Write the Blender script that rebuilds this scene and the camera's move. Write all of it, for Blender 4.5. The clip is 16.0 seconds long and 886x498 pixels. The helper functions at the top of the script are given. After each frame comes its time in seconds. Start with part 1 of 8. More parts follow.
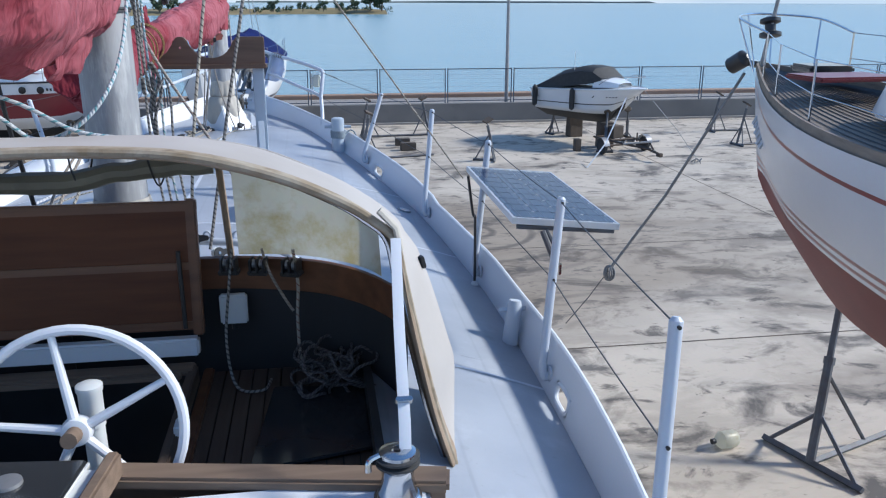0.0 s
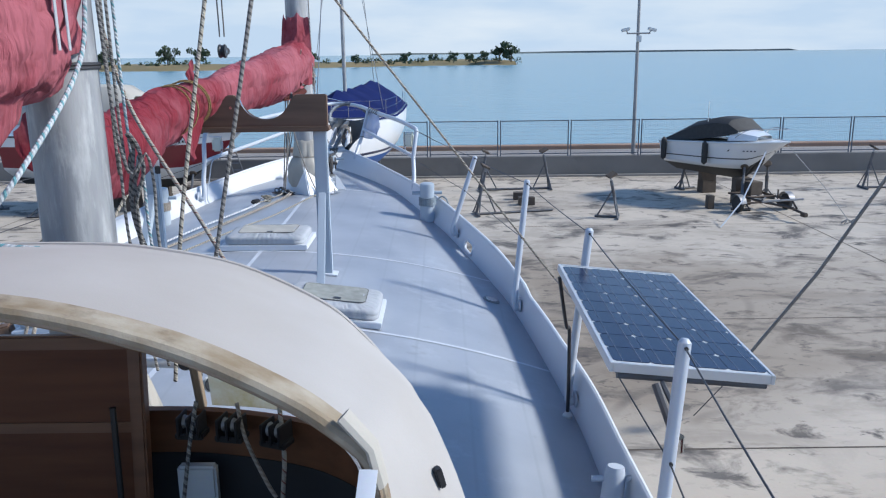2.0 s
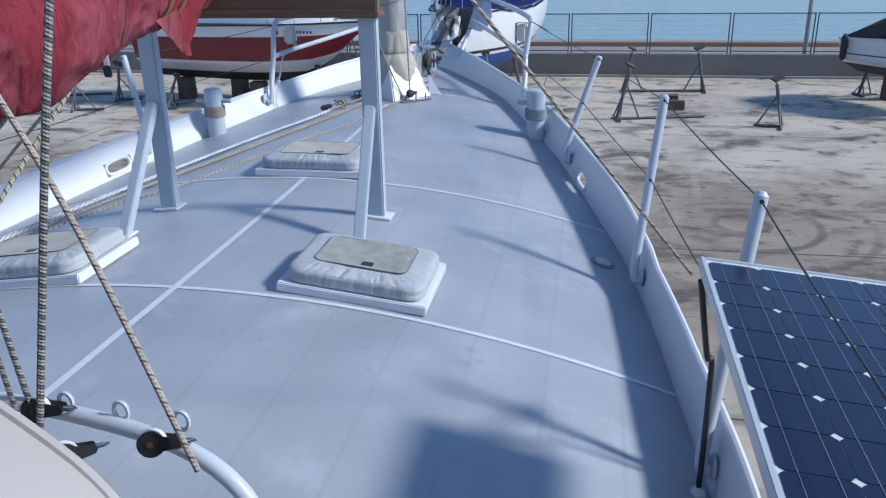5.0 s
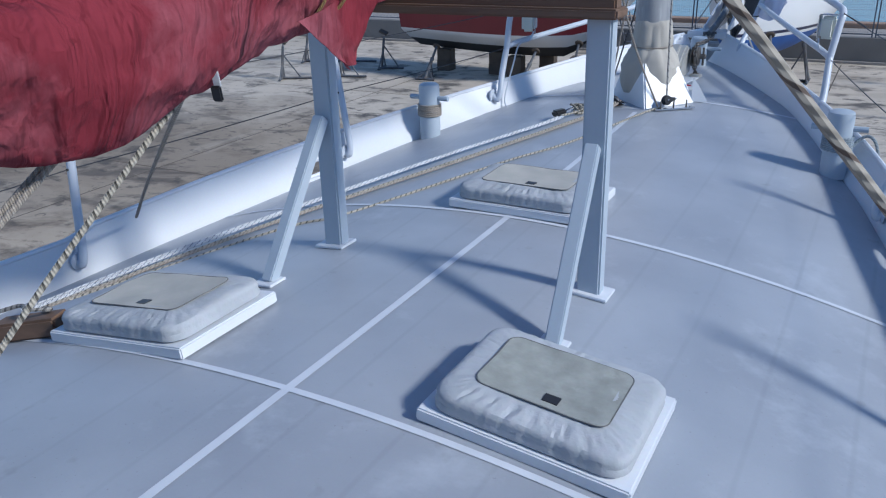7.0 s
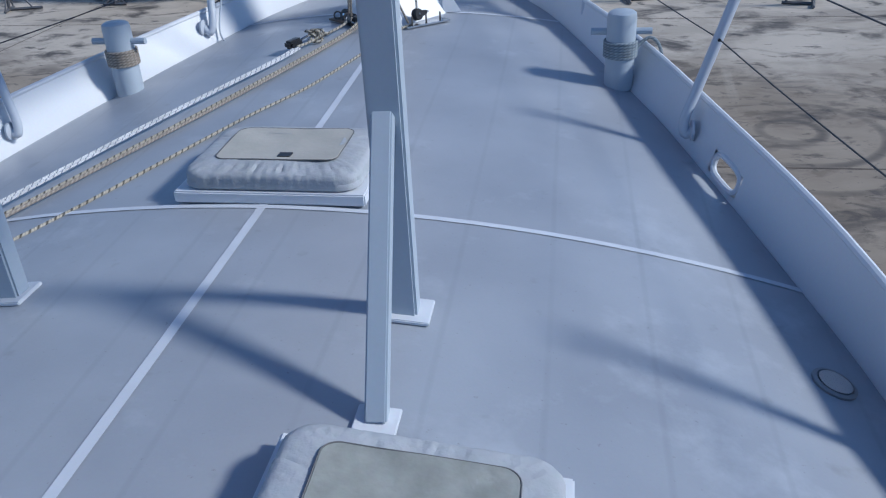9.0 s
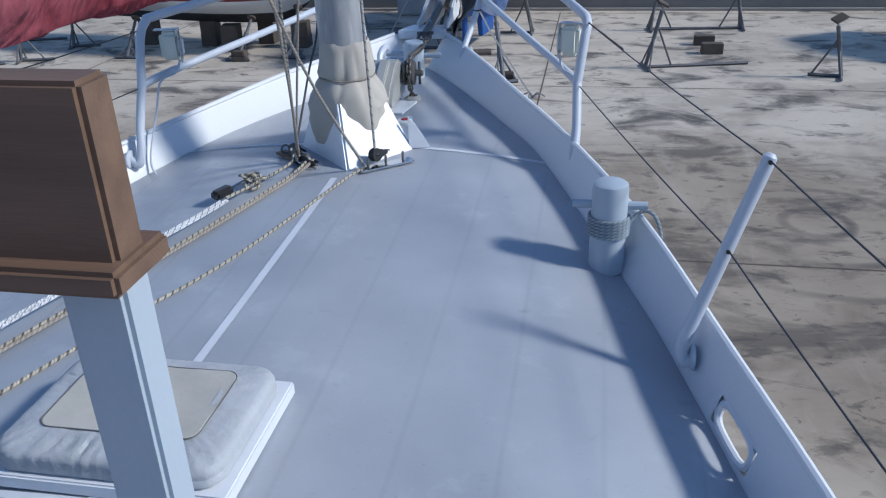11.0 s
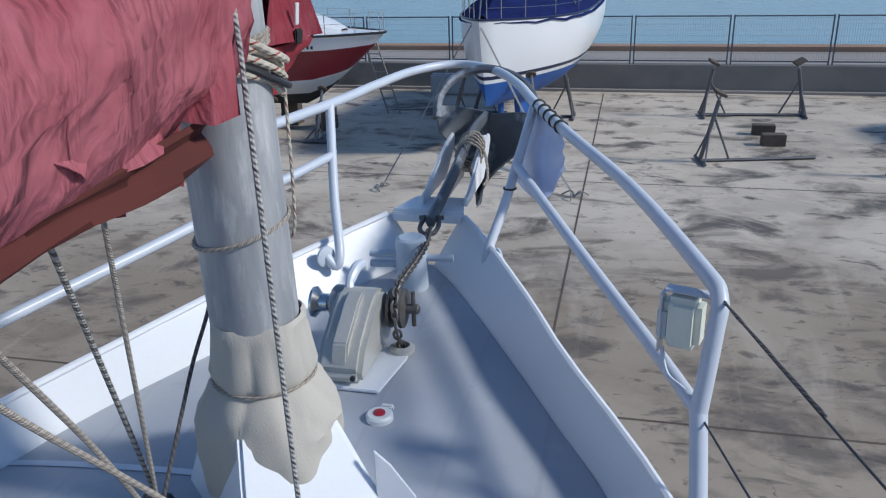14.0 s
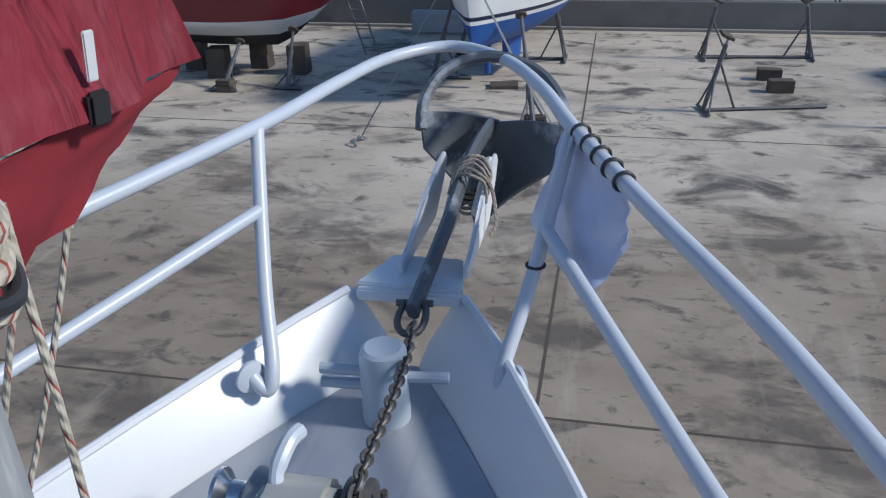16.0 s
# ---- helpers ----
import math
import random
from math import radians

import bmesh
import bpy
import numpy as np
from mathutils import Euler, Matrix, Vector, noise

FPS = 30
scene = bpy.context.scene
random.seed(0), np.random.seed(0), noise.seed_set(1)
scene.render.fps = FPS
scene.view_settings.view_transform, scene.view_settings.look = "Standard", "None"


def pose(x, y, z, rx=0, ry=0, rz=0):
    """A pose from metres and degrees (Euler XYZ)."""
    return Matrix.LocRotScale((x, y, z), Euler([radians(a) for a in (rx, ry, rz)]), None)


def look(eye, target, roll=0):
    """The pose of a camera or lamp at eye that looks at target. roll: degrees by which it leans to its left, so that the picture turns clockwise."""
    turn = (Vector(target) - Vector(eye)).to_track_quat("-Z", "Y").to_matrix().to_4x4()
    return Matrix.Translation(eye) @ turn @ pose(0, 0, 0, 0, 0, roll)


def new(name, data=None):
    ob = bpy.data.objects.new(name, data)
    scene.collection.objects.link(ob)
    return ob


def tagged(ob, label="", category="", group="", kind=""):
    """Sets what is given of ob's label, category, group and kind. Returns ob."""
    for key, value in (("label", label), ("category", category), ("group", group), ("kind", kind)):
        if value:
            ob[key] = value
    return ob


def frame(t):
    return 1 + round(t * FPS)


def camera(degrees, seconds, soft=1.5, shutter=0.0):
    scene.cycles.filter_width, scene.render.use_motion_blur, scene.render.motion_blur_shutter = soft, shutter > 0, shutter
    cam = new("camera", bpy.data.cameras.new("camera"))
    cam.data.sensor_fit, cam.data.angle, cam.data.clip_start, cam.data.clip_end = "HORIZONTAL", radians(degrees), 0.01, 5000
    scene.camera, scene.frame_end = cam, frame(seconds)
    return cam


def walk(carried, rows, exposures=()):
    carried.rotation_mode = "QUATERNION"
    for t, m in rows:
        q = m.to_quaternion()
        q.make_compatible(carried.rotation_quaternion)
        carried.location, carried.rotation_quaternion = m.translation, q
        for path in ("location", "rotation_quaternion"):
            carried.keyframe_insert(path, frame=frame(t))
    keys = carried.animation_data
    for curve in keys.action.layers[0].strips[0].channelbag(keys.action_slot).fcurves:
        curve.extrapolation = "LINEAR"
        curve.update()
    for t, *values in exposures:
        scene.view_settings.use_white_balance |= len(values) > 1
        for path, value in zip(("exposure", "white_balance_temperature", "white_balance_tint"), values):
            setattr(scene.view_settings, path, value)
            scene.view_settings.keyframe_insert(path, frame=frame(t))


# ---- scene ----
cam = camera(57.2, 16.0, soft=1.2)
PATH = [
    (0, (1.197, -6.798, 1.776), (1.496, -4.909, 1.193), 0.1),
    (0.5, (1.383, -6.514, 1.751), (1.552, -4.602, 1.187), 1.7),
    (1, (1.523, -6.13, 1.751), (1.623, -4.202, 1.229), 2.0),
    (1.5, (1.594, -5.723, 1.776), (1.651, -3.781, 1.304), -0.1),
    (2, (1.673, -5.307, 1.763), (1.672, -3.363, 1.294), -0.7),
    (2.5, (1.753, -4.858, 1.754), (1.718, -2.931, 1.221), -1.2),
    (3, (1.882, -4.543, 1.692), (1.793, -2.638, 1.089), -1.3),
    (3.2, (1.902, -4.437, 1.687), (1.803, -2.54, 1.061), -0.7),
    (5.3, (1.949, -3.115, 1.544), (1.537, -1.295, 0.825), -1.0),
    (5.5, (1.932, -2.934, 1.548), (1.463, -1.133, 0.816), -0.8),
    (6, (1.905, -2.551, 1.561), (1.273, -0.807, 0.812), -0.2),
    (6.5, (1.89, -2.244, 1.58), (1.052, -0.58, 0.853), -0.2),
    (7, (1.712, -1.923, 1.547), (0.817, -0.301, 0.792), -1.6),
    (7.5, (1.52, -1.604, 1.546), (0.695, -0.015, 0.654), -3.9),
    (8, (1.411, -1.342, 1.524), (0.661, 0.241, 0.558), -3.2),
    (8.5, (1.369, -1.13, 1.468), (0.741, 0.508, 0.506), -2.7),
    (8.6, (1.348, -1.092, 1.453), (0.78, 0.568, 0.493), -2.7),
    (9, (1.184, -0.862, 1.415), (0.9, 0.864, 0.445), -2.9),
    (11.3, (1.45, 0.54, 1.712), (1.085, 2.321, 0.879), -1.4),
    (11.5, (1.489, 0.686, 1.699), (1.065, 2.474, 0.91), -1.4),
    (12, (1.499, 1.105, 1.72), (0.972, 2.888, 0.983), -0.9),
    (12.5, (1.377, 1.572, 1.787), (0.868, 3.363, 1.056), -1.6),
    (13, (1.323, 1.975, 1.791), (0.848, 3.789, 1.095), -1.8),
    (13.5, (1.237, 2.397, 1.822), (0.756, 4.21, 1.127), -1.5),
    (14, (1.055, 2.842, 1.841), (0.627, 4.648, 1.098), -1.7),
    (14.5, (0.981, 3.264, 1.834), (0.589, 5.062, 1.051), -1.6),
    (15, (0.898, 3.679, 1.888), (0.453, 5.482, 1.147), -0.5),
    (15.5, (0.721, 4.085, 1.866), (0.312, 5.892, 1.113), -0.7),
    (16, (0.68, 4.403, 1.829), (0.305, 6.152, 0.936), -1.5),
]
walk(cam, [(t, look(eye, target, roll)) for t, eye, target, roll in PATH],
     exposures=[(0, 0.56, 6100, 8), (1.2, 0.66, 6100, 8), (2.5, 0.34, 6150, 8), (5.5, 0.28, 5950, 8), (7, 0.1, 5850, 8), (8, -0.04, 5800, 8), (9.2, -0.02, 5800, 8), (11.3, 0.16, 6050, 8), (12.5, 0.08, 6150, 8), (14.5, 0.1, 6250, 8), (15.4, 0.16, 6300, 8), (16, 0.02, 6300, 8)])


# ---- light ----
SUN_EL = 35.0
world = bpy.data.worlds.new("world")
scene.world = world
world.use_nodes = True
wn = world.node_tree
sky = wn.nodes.new("ShaderNodeTexSky")
sky.sky_type = "NISHITA"
sky.sun_disc = False
sky.sun_elevation = radians(SUN_EL)
sky.sun_rotation = radians(90)
sky.dust_density = 0.0
sky.ozone_density = 2.5
sky.air_density = 0.85
haze = wn.nodes.new("ShaderNodeMix")
haze.data_type, haze.blend_type = "RGBA", "MULTIPLY"
haze.inputs["Factor"].default_value = 1.0
haze.inputs["B"].default_value = (0.91, 0.98, 1.02, 1)
wn.links.new(sky.outputs["Color"], haze.inputs["A"])
wn.links.new(haze.outputs["Result"], wn.nodes["Background"].inputs["Color"])
wn.nodes["Background"].inputs["Strength"].default_value = 0.15
sun = new("sun", bpy.data.lights.new("sun", "SUN"))
sun.data.energy = 3.3
sun.data.angle = radians(7)
sun.data.color = (1.0, 0.95, 0.88)
sun.matrix_world = look((60 * math.cos(radians(SUN_EL)), 0, 60 * math.sin(radians(SUN_EL))), (0, 0, 0))


# ---- materials ----
def material(name, base, rough=0.6, metal=0.0, second=None, scale=3.0, amount=0.5, grain=60.0, bump=0.1, spec=0.5,
             stretch=(1, 1, 1), stain=None, stain_scale=0.7, stain_cut=0.6, alpha=1.0, dist=0.01):
    """A procedural surface: two scales of variation, optional stains, fine relief."""
    m = bpy.data.materials.new(name)
    m.use_nodes = True
    n, l = m.node_tree.nodes, m.node_tree.links
    b = n["Principled BSDF"]
    tc = n.new("ShaderNodeTexCoord")
    mp = n.new("ShaderNodeMapping")
    mp.inputs["Scale"].default_value = stretch
    l.new(tc.outputs["Object"], mp.inputs["Vector"])
    big = n.new("ShaderNodeTexNoise")
    big.inputs["Scale"].default_value, big.inputs["Detail"].default_value = scale, 6
    fine = n.new("ShaderNodeTexNoise")
    fine.inputs["Scale"].default_value, fine.inputs["Detail"].default_value = grain, 4
    for t in (big, fine):
        l.new(mp.outputs["Vector"], t.inputs["Vector"])
    mix = n.new("ShaderNodeMix")
    mix.data_type = "RGBA"
    second = second or tuple(c * 0.8 for c in base)
    mix.inputs["A"].default_value, mix.inputs["B"].default_value = (*base, 1), (*second, 1)
    ramp = n.new("ShaderNodeMapRange")
    ramp.inputs["From Min"].default_value, ramp.inputs["From Max"].default_value = 0.35, 0.7
    ramp.inputs["To Max"].default_value = amount
    l.new(big.outputs["Fac"], ramp.inputs["Value"])
    l.new(ramp.outputs["Result"], mix.inputs["Factor"])
    grainmix = n.new("ShaderNodeMix")
    grainmix.data_type, grainmix.blend_type = "RGBA", "MULTIPLY"
    grainmix.inputs["Factor"].default_value = 0.25
    l.new(mix.outputs["Result"], grainmix.inputs["A"])
    l.new(fine.outputs["Color"], grainmix.inputs["B"])
    hue = n.new("ShaderNodeMix")
    hue.data_type = "RGBA"
    hue.inputs["Factor"].default_value = 0.35
    l.new(mix.outputs["Result"], hue.inputs["A"])
    l.new(grainmix.outputs["Result"], hue.inputs["B"])
    out = hue.outputs["Result"]
    if stain:
        st = n.new("ShaderNodeTexNoise")
        st.inputs["Scale"].default_value, st.inputs["Detail"].default_value = stain_scale, 8
        st.inputs["Roughness"].default_value = 0.65
        l.new(mp.outputs["Vector"], st.inputs["Vector"])
        sr = n.new("ShaderNodeMapRange")
        sr.inputs["From Min"].default_value, sr.inputs["From Max"].default_value = stain_cut, stain_cut + 0.16
        sr.inputs["To Max"].default_value = 0.75
        l.new(st.outputs["Fac"], sr.inputs["Value"])
        sm = n.new("ShaderNodeMix")
        sm.data_type = "RGBA"
        l.new(sr.outputs["Result"], sm.inputs["Factor"])
        l.new(out, sm.inputs["A"])
        sm.inputs["B"].default_value = (*stain, 1)
        out = sm.outputs["Result"]
    l.new(out, b.inputs["Base Color"])
    b.inputs["Roughness"].default_value, b.inputs["Metallic"].default_value = rough, metal
    b.inputs["Specular IOR Level"].default_value = spec
    b.inputs["Alpha"].default_value = alpha
    if bump:
        bp = n.new("ShaderNodeBump")
        bp.inputs["Strength"].default_value, bp.inputs["Distance"].default_value = bump, dist
        l.new(fine.outputs["Fac"], bp.inputs["Height"])
        l.new(bp.outputs["Normal"], b.inputs["Normal"])
    return m


def rope_material(name, base, fleck, per=28.0, twist=3.0, cut=0.8, rough=0.85):
    """Braided rope: flecks that spiral along its length (uv: metres along, turns round)."""
    m = bpy.data.materials.new(name)
    m.use_nodes = True
    n, l = m.node_tree.nodes, m.node_tree.links
    b = n["Principled BSDF"]
    tc = n.new("ShaderNodeTexCoord")
    sep = n.new("ShaderNodeSeparateXYZ")
    l.new(tc.outputs["UV"], sep.inputs["Vector"])

    def math_node(op, a, c):
        k = n.new("ShaderNodeMath")
        k.operation = op
        for i, v in enumerate((a, c)):
            if isinstance(v, (int, float)):
                k.inputs[i].default_value = v
            else:
                l.new(v, k.inputs[i])
        return k.outputs[0]
    u = math_node("MULTIPLY", sep.outputs["X"], per)
    v = math_node("MULTIPLY", sep.outputs["Y"], twist)
    ph = math_node("ADD", u, v)
    fr = math_node("FRACT", ph, 0.0)
    on = math_node("GREATER_THAN", fr, cut)
    braid = math_node("SINE", math_node("MULTIPLY", math_node("ADD", math_node("MULTIPLY", u, 3.0), math_node("MULTIPLY", v, 2.0)), 6.283), 0.0)
    noise_t = n.new("ShaderNodeTexNoise")
    noise_t.inputs["Scale"].default_value = 9.0
    l.new(tc.outputs["Object"], noise_t.inputs["Vector"])
    mix = n.new("ShaderNodeMix")
    mix.data_type = "RGBA"
    mix.inputs["A"].default_value, mix.inputs["B"].default_value = (*base, 1), (*fleck, 1)
    l.new(on, mix.inputs["Factor"])
    dirt = n.new("ShaderNodeMix")
    dirt.data_type, dirt.blend_type = "RGBA", "MULTIPLY"
    dirt.inputs["Factor"].default_value = 0.5
    l.new(mix.outputs["Result"], dirt.inputs["A"])
    l.new(noise_t.outputs["Fac"], dirt.inputs["B"])
    l.new(dirt.outputs["Result"], b.inputs["Base Color"])
    bp = n.new("ShaderNodeBump")
    bp.inputs["Strength"].default_value, bp.inputs["Distance"].default_value = 0.5, 0.003
    l.new(braid, bp.inputs["Height"])
    l.new(bp.outputs["Normal"], b.inputs["Normal"])
    b.inputs["Roughness"].default_value = rough
    return m


def deck_material():
    """Grey deck paint with wear patches, foot-worn dirt and faint plating seams under the paint."""
    m = material("deck_paint", (0.39, 0.415, 0.455), 0.5, 0, (0.285, 0.305, 0.345), 1.4, 0.85, 90, 0.12, 0.7,
                 stain=(0.455, 0.485, 0.525), stain_scale=2.1, stain_cut=0.56, dist=0.002)
    n, l = m.node_tree.nodes, m.node_tree.links
    b = n["Principled BSDF"]
    tc = n["Texture Coordinate"]
    big = n.new("ShaderNodeTexNoise")
    big.inputs["Scale"].default_value, big.inputs["Detail"].default_value = 2.2, 3
    l.new(tc.outputs["Object"], big.inputs["Vector"])
    rr = n.new("ShaderNodeMapRange")
    rr.inputs["To Min"].default_value, rr.inputs["To Max"].default_value = 0.32, 0.5
    l.new(big.outputs["Fac"], rr.inputs["Value"])
    l.new(rr.outputs["Result"], b.inputs["Roughness"])
    seam = n.new("ShaderNodeTexWave")
    seam.wave_type, seam.bands_direction = "BANDS", "X"
    seam.inputs["Scale"].default_value, seam.inputs["Distortion"].default_value = 0.95, 0.15
    l.new(tc.outputs["Object"], seam.inputs["Vector"])
    cut = n.new("ShaderNodeMapRange")
    cut.inputs["From Min"].default_value, cut.inputs["From Max"].default_value = 0.985, 1.0
    cut.inputs["To Max"].default_value = 0.26
    l.new(seam.outputs["Fac"], cut.inputs["Value"])
    fade = n.new("ShaderNodeMath")
    fade.operation = "MULTIPLY"
    l.new(cut.outputs["Result"], fade.inputs[0])
    l.new(big.outputs["Fac"], fade.inputs[1])
    src = b.inputs["Base Color"].links[0].from_socket
    mix = n.new("ShaderNodeMix")
    mix.data_type = "RGBA"
    l.new(fade.outputs[0], mix.inputs["Factor"])
    l.new(src, mix.inputs["A"])
    mix.inputs["B"].default_value = (0.16, 0.17, 0.19, 1)
    out = mix.outputs["Result"]
    # scuffs and specks of dirt
    for scl, lo, wide, amt in ((70.0, 0.70, 0.05, 0.45), (9.0, 0.66, 0.10, 0.28)):
        t = n.new("ShaderNodeTexNoise")
        t.inputs["Scale"].default_value, t.inputs["Detail"].default_value = scl, 3
        l.new(tc.outputs["Object"], t.inputs["Vector"])
        r = n.new("ShaderNodeMapRange")
        r.inputs["From Min"].default_value, r.inputs["From Max"].default_value = lo, lo + wide
        r.inputs["To Max"].default_value = amt
        l.new(t.outputs["Fac"], r.inputs["Value"])
        k = n.new("ShaderNodeMix")
        k.data_type = "RGBA"
        l.new(r.outputs["Result"], k.inputs["Factor"])
        l.new(out, k.inputs["A"])
        k.inputs["B"].default_value = (0.17, 0.165, 0.165, 1)
        out = k.outputs["Result"]
    l.new(out, b.inputs["Base Color"])
    return m


def concrete_ground():
    """Yard concrete: slabs with joints, streaked dark stains and tyre marks."""
    m = material("yard_concrete", (0.58, 0.505, 0.415), 0.85, 0, (0.48, 0.413, 0.333), 0.25, 0.8, 14, 0.25, 0.3, dist=0.01)
    n, l = m.node_tree.nodes, m.node_tree.links
    b = n["Principled BSDF"]
    tc = n["Texture Coordinate"]
    src = b.inputs["Base Color"].links[0].from_socket

    def layer(src, scl, cut, wide, colour, strength, detail=7, rough=0.62):
        mp = n.new("ShaderNodeMapping")
        mp.inputs["Scale"].default_value = scl
        l.new(tc.outputs["Object"], mp.inputs["Vector"])
        t = n.new("ShaderNodeTexNoise")
        t.inputs["Scale"].default_value, t.inputs["Detail"].default_value, t.inputs["Roughness"].default_value = 1.0, detail, rough
        t.inputs["Distortion"].default_value = 0.55
        l.new(mp.outputs["Vector"], t.inputs["Vector"])
        r = n.new("ShaderNodeMapRange")
        r.inputs["From Min"].default_value, r.inputs["From Max"].default_value = cut, cut + wide
        r.inputs["To Max"].default_value = strength
        l.new(t.outputs["Fac"], r.inputs["Value"])
        k = n.new("ShaderNodeMix")
        k.data_type = "RGBA"
        l.new(r.outputs["Result"], k.inputs["Factor"])
        l.new(src, k.inputs["A"])
        k.inputs["B"].default_value = (*colour, 1)
        return k.outputs["Result"]
    src = layer(src, (0.25, 0.34, 1), 0.51, 0.18, (0.24, 0.20, 0.16), 0.7)
    src = layer(src, (0.55, 0.8, 1), 0.53, 0.12, (0.075, 0.068, 0.064), 0.9)
    src = layer(src, (1.0, 1.5, 1), 0.585, 0.08, (0.06, 0.056, 0.056), 0.85)
    src = layer(src, (0.10, 0.35, 1), 0.54, 0.2, (0.45, 0.41, 0.36), 0.5)
    src = layer(src, (2.6, 4.2, 1), 0.67, 0.06, (0.06, 0.058, 0.06), 0.8, 3)
    src = layer(src, (0.5, 0.5, 1), 0.735, 0.03, (0.10, 0.22, 0.25), 0.7, 4)
    # broad dirty traffic lane across the yard, with a broken edge
    sep = n.new("ShaderNodeSeparateXYZ")
    l.new(tc.outputs["Object"], sep.inputs["Vector"])
    wob = n.new("ShaderNodeTexNoise")
    wob.inputs["Scale"].default_value, wob.inputs["Detail"].default_value = 0.22, 6
    l.new(tc.outputs["Object"], wob.inputs["Vector"])
    sh = n.new("ShaderNodeMath")
    sh.operation = "MULTIPLY_ADD"
    sh.inputs[1].default_value = 9.0
    l.new(wob.outputs["Fac"], sh.inputs[0])
    l.new(sep.outputs["Y"], sh.inputs[2])
    fac = None
    for lo, hi in ((9.5, 13.5), (24.0, 20.0)):
        q = n.new("ShaderNodeMapRange")
        q.inputs["From Min"].default_value, q.inputs["From Max"].default_value = lo, hi
        l.new(sh.outputs[0], q.inputs["Value"])
        if fac is None:
            fac = q.outputs["Result"]
        else:
            mul = n.new("ShaderNodeMath")
            mul.operation = "MULTIPLY"
            l.new(fac, mul.inputs[0])
            l.new(q.outputs["Result"], mul.inputs[1])
            fac = mul.outputs[0]
    half = n.new("ShaderNodeMath")
    half.operation = "MULTIPLY"
    half.inputs[1].default_value = 0.8
    near = n.new("ShaderNodeMapRange")
    near.inputs["From Min"].default_value, near.inputs["From Max"].default_value = 13.0, 5.0
    near.inputs["To Min"].default_value, near.inputs["To Max"].default_value = 0.35, 1.0
    l.new(sep.outputs["X"], near.inputs["Value"])
    worn = n.new("ShaderNodeMath")
    worn.operation = "MULTIPLY"
    l.new(fac, worn.inputs[0])
    l.new(near.outputs["Result"], worn.inputs[1])
    l.new(worn.outputs[0], half.inputs[0])
    lane = n.new("ShaderNodeMix")
    lane.data_type = "RGBA"
    lane.inputs["B"].default_value = (0.215, 0.168, 0.122, 1)
    l.new(half.outputs[0], lane.inputs["Factor"])
    l.new(src, lane.inputs["A"])
    src = clean = lane.outputs["Result"]
    src = layer(src, (0.16, 0.22, 1), 0.50, 0.14, (0.40, 0.335, 0.26), 0.55)
    src = layer(src, (0.42, 0.75, 1), 0.52, 0.10, (0.085, 0.072, 0.064), 0.75)
    src = layer(src, (1.3, 2.3, 1), 0.56, 0.08, (0.07, 0.062, 0.058), 0.7)
    src = layer(src, (3.4, 5.0, 1), 0.64, 0.05, (0.06, 0.055, 0.053), 0.6, 3)
    src = layer(src, (0.9, 0.16, 1), 0.58, 0.10, (0.50, 0.44, 0.36), 0.35)
    # turning tyre marks: broken rings round a few spots
    for cx, cy, per, lo in ((5.2, 13.6, 0.9, 0.86), (6.9, 5.6, 0.8, 0.90), (-3.6, 12.2, 0.6, 0.90), (9.5, 17.5, 0.5, 0.90)):
        mp = n.new("ShaderNodeMapping")
        mp.inputs["Location"].default_value = (-cx, -cy, 0)
        l.new(tc.outputs["Object"], mp.inputs["Vector"])
        ring = n.new("ShaderNodeTexWave")
        ring.wave_type, ring.rings_direction = "RINGS", "Z"
        ring.inputs["Scale"].default_value, ring.inputs["Distortion"].default_value, ring.inputs["Detail"].default_value = per / 3.0, 1.3, 3
        l.new(mp.outputs["Vector"], ring.inputs["Vector"])
        r1 = n.new("ShaderNodeMapRange")
        r1.inputs["From Min"].default_value, r1.inputs["From Max"].default_value = lo, 1.0
        l.new(ring.outputs["Fac"], r1.inputs["Value"])
        dist_n = n.new("ShaderNodeVectorMath")
        dist_n.operation = "LENGTH"
        l.new(mp.outputs["Vector"], dist_n.inputs[0])
        r2 = n.new("ShaderNodeMapRange")
        r2.inputs["From Min"].default_value, r2.inputs["From Max"].default_value = 6.3, 4.4
        l.new(dist_n.outputs["Value"], r2.inputs["Value"])
        brk = n.new("ShaderNodeMapRange")
        brk.inputs["From Min"].default_value, brk.inputs["From Max"].default_value = 0.46, 0.62
        brk.inputs["To Max"].default_value = 0.75
        l.new(wob.outputs["Fac"], brk.inputs["Value"])
        prod = n.new("ShaderNodeMath")
        prod.operation = "MULTIPLY"
        l.new(r1.outputs["Result"], prod.inputs[0])
        l.new(r2.outputs["Result"], prod.inputs[1])
        prod2 = n.new("ShaderNodeMath")
        prod2.operation = "MULTIPLY"
        l.new(prod.outputs[0], prod2.inputs[0])
        l.new(brk.outputs["Result"], prod2.inputs[1])
        k = n.new("ShaderNodeMix")
        k.data_type = "RGBA"
        l.new(prod2.outputs[0], k.inputs["Factor"])
        l.new(src, k.inputs["A"])
        k.inputs["B"].default_value = (0.09, 0.078, 0.07, 1)
        src = k.outputs["Result"]
    keep = n.new("ShaderNodeMapRange")
    keep.inputs["From Min"].default_value, keep.inputs["From Max"].default_value = 0.2, 0.8
    keep.inputs["To Min"].default_value, keep.inputs["To Max"].default_value = 0.25, 0.95
    l.new(worn.outputs[0], keep.inputs["Value"])
    last = n.new("ShaderNodeMix")
    last.data_type = "RGBA"
    l.new(keep.outputs["Result"], last.inputs["Factor"])
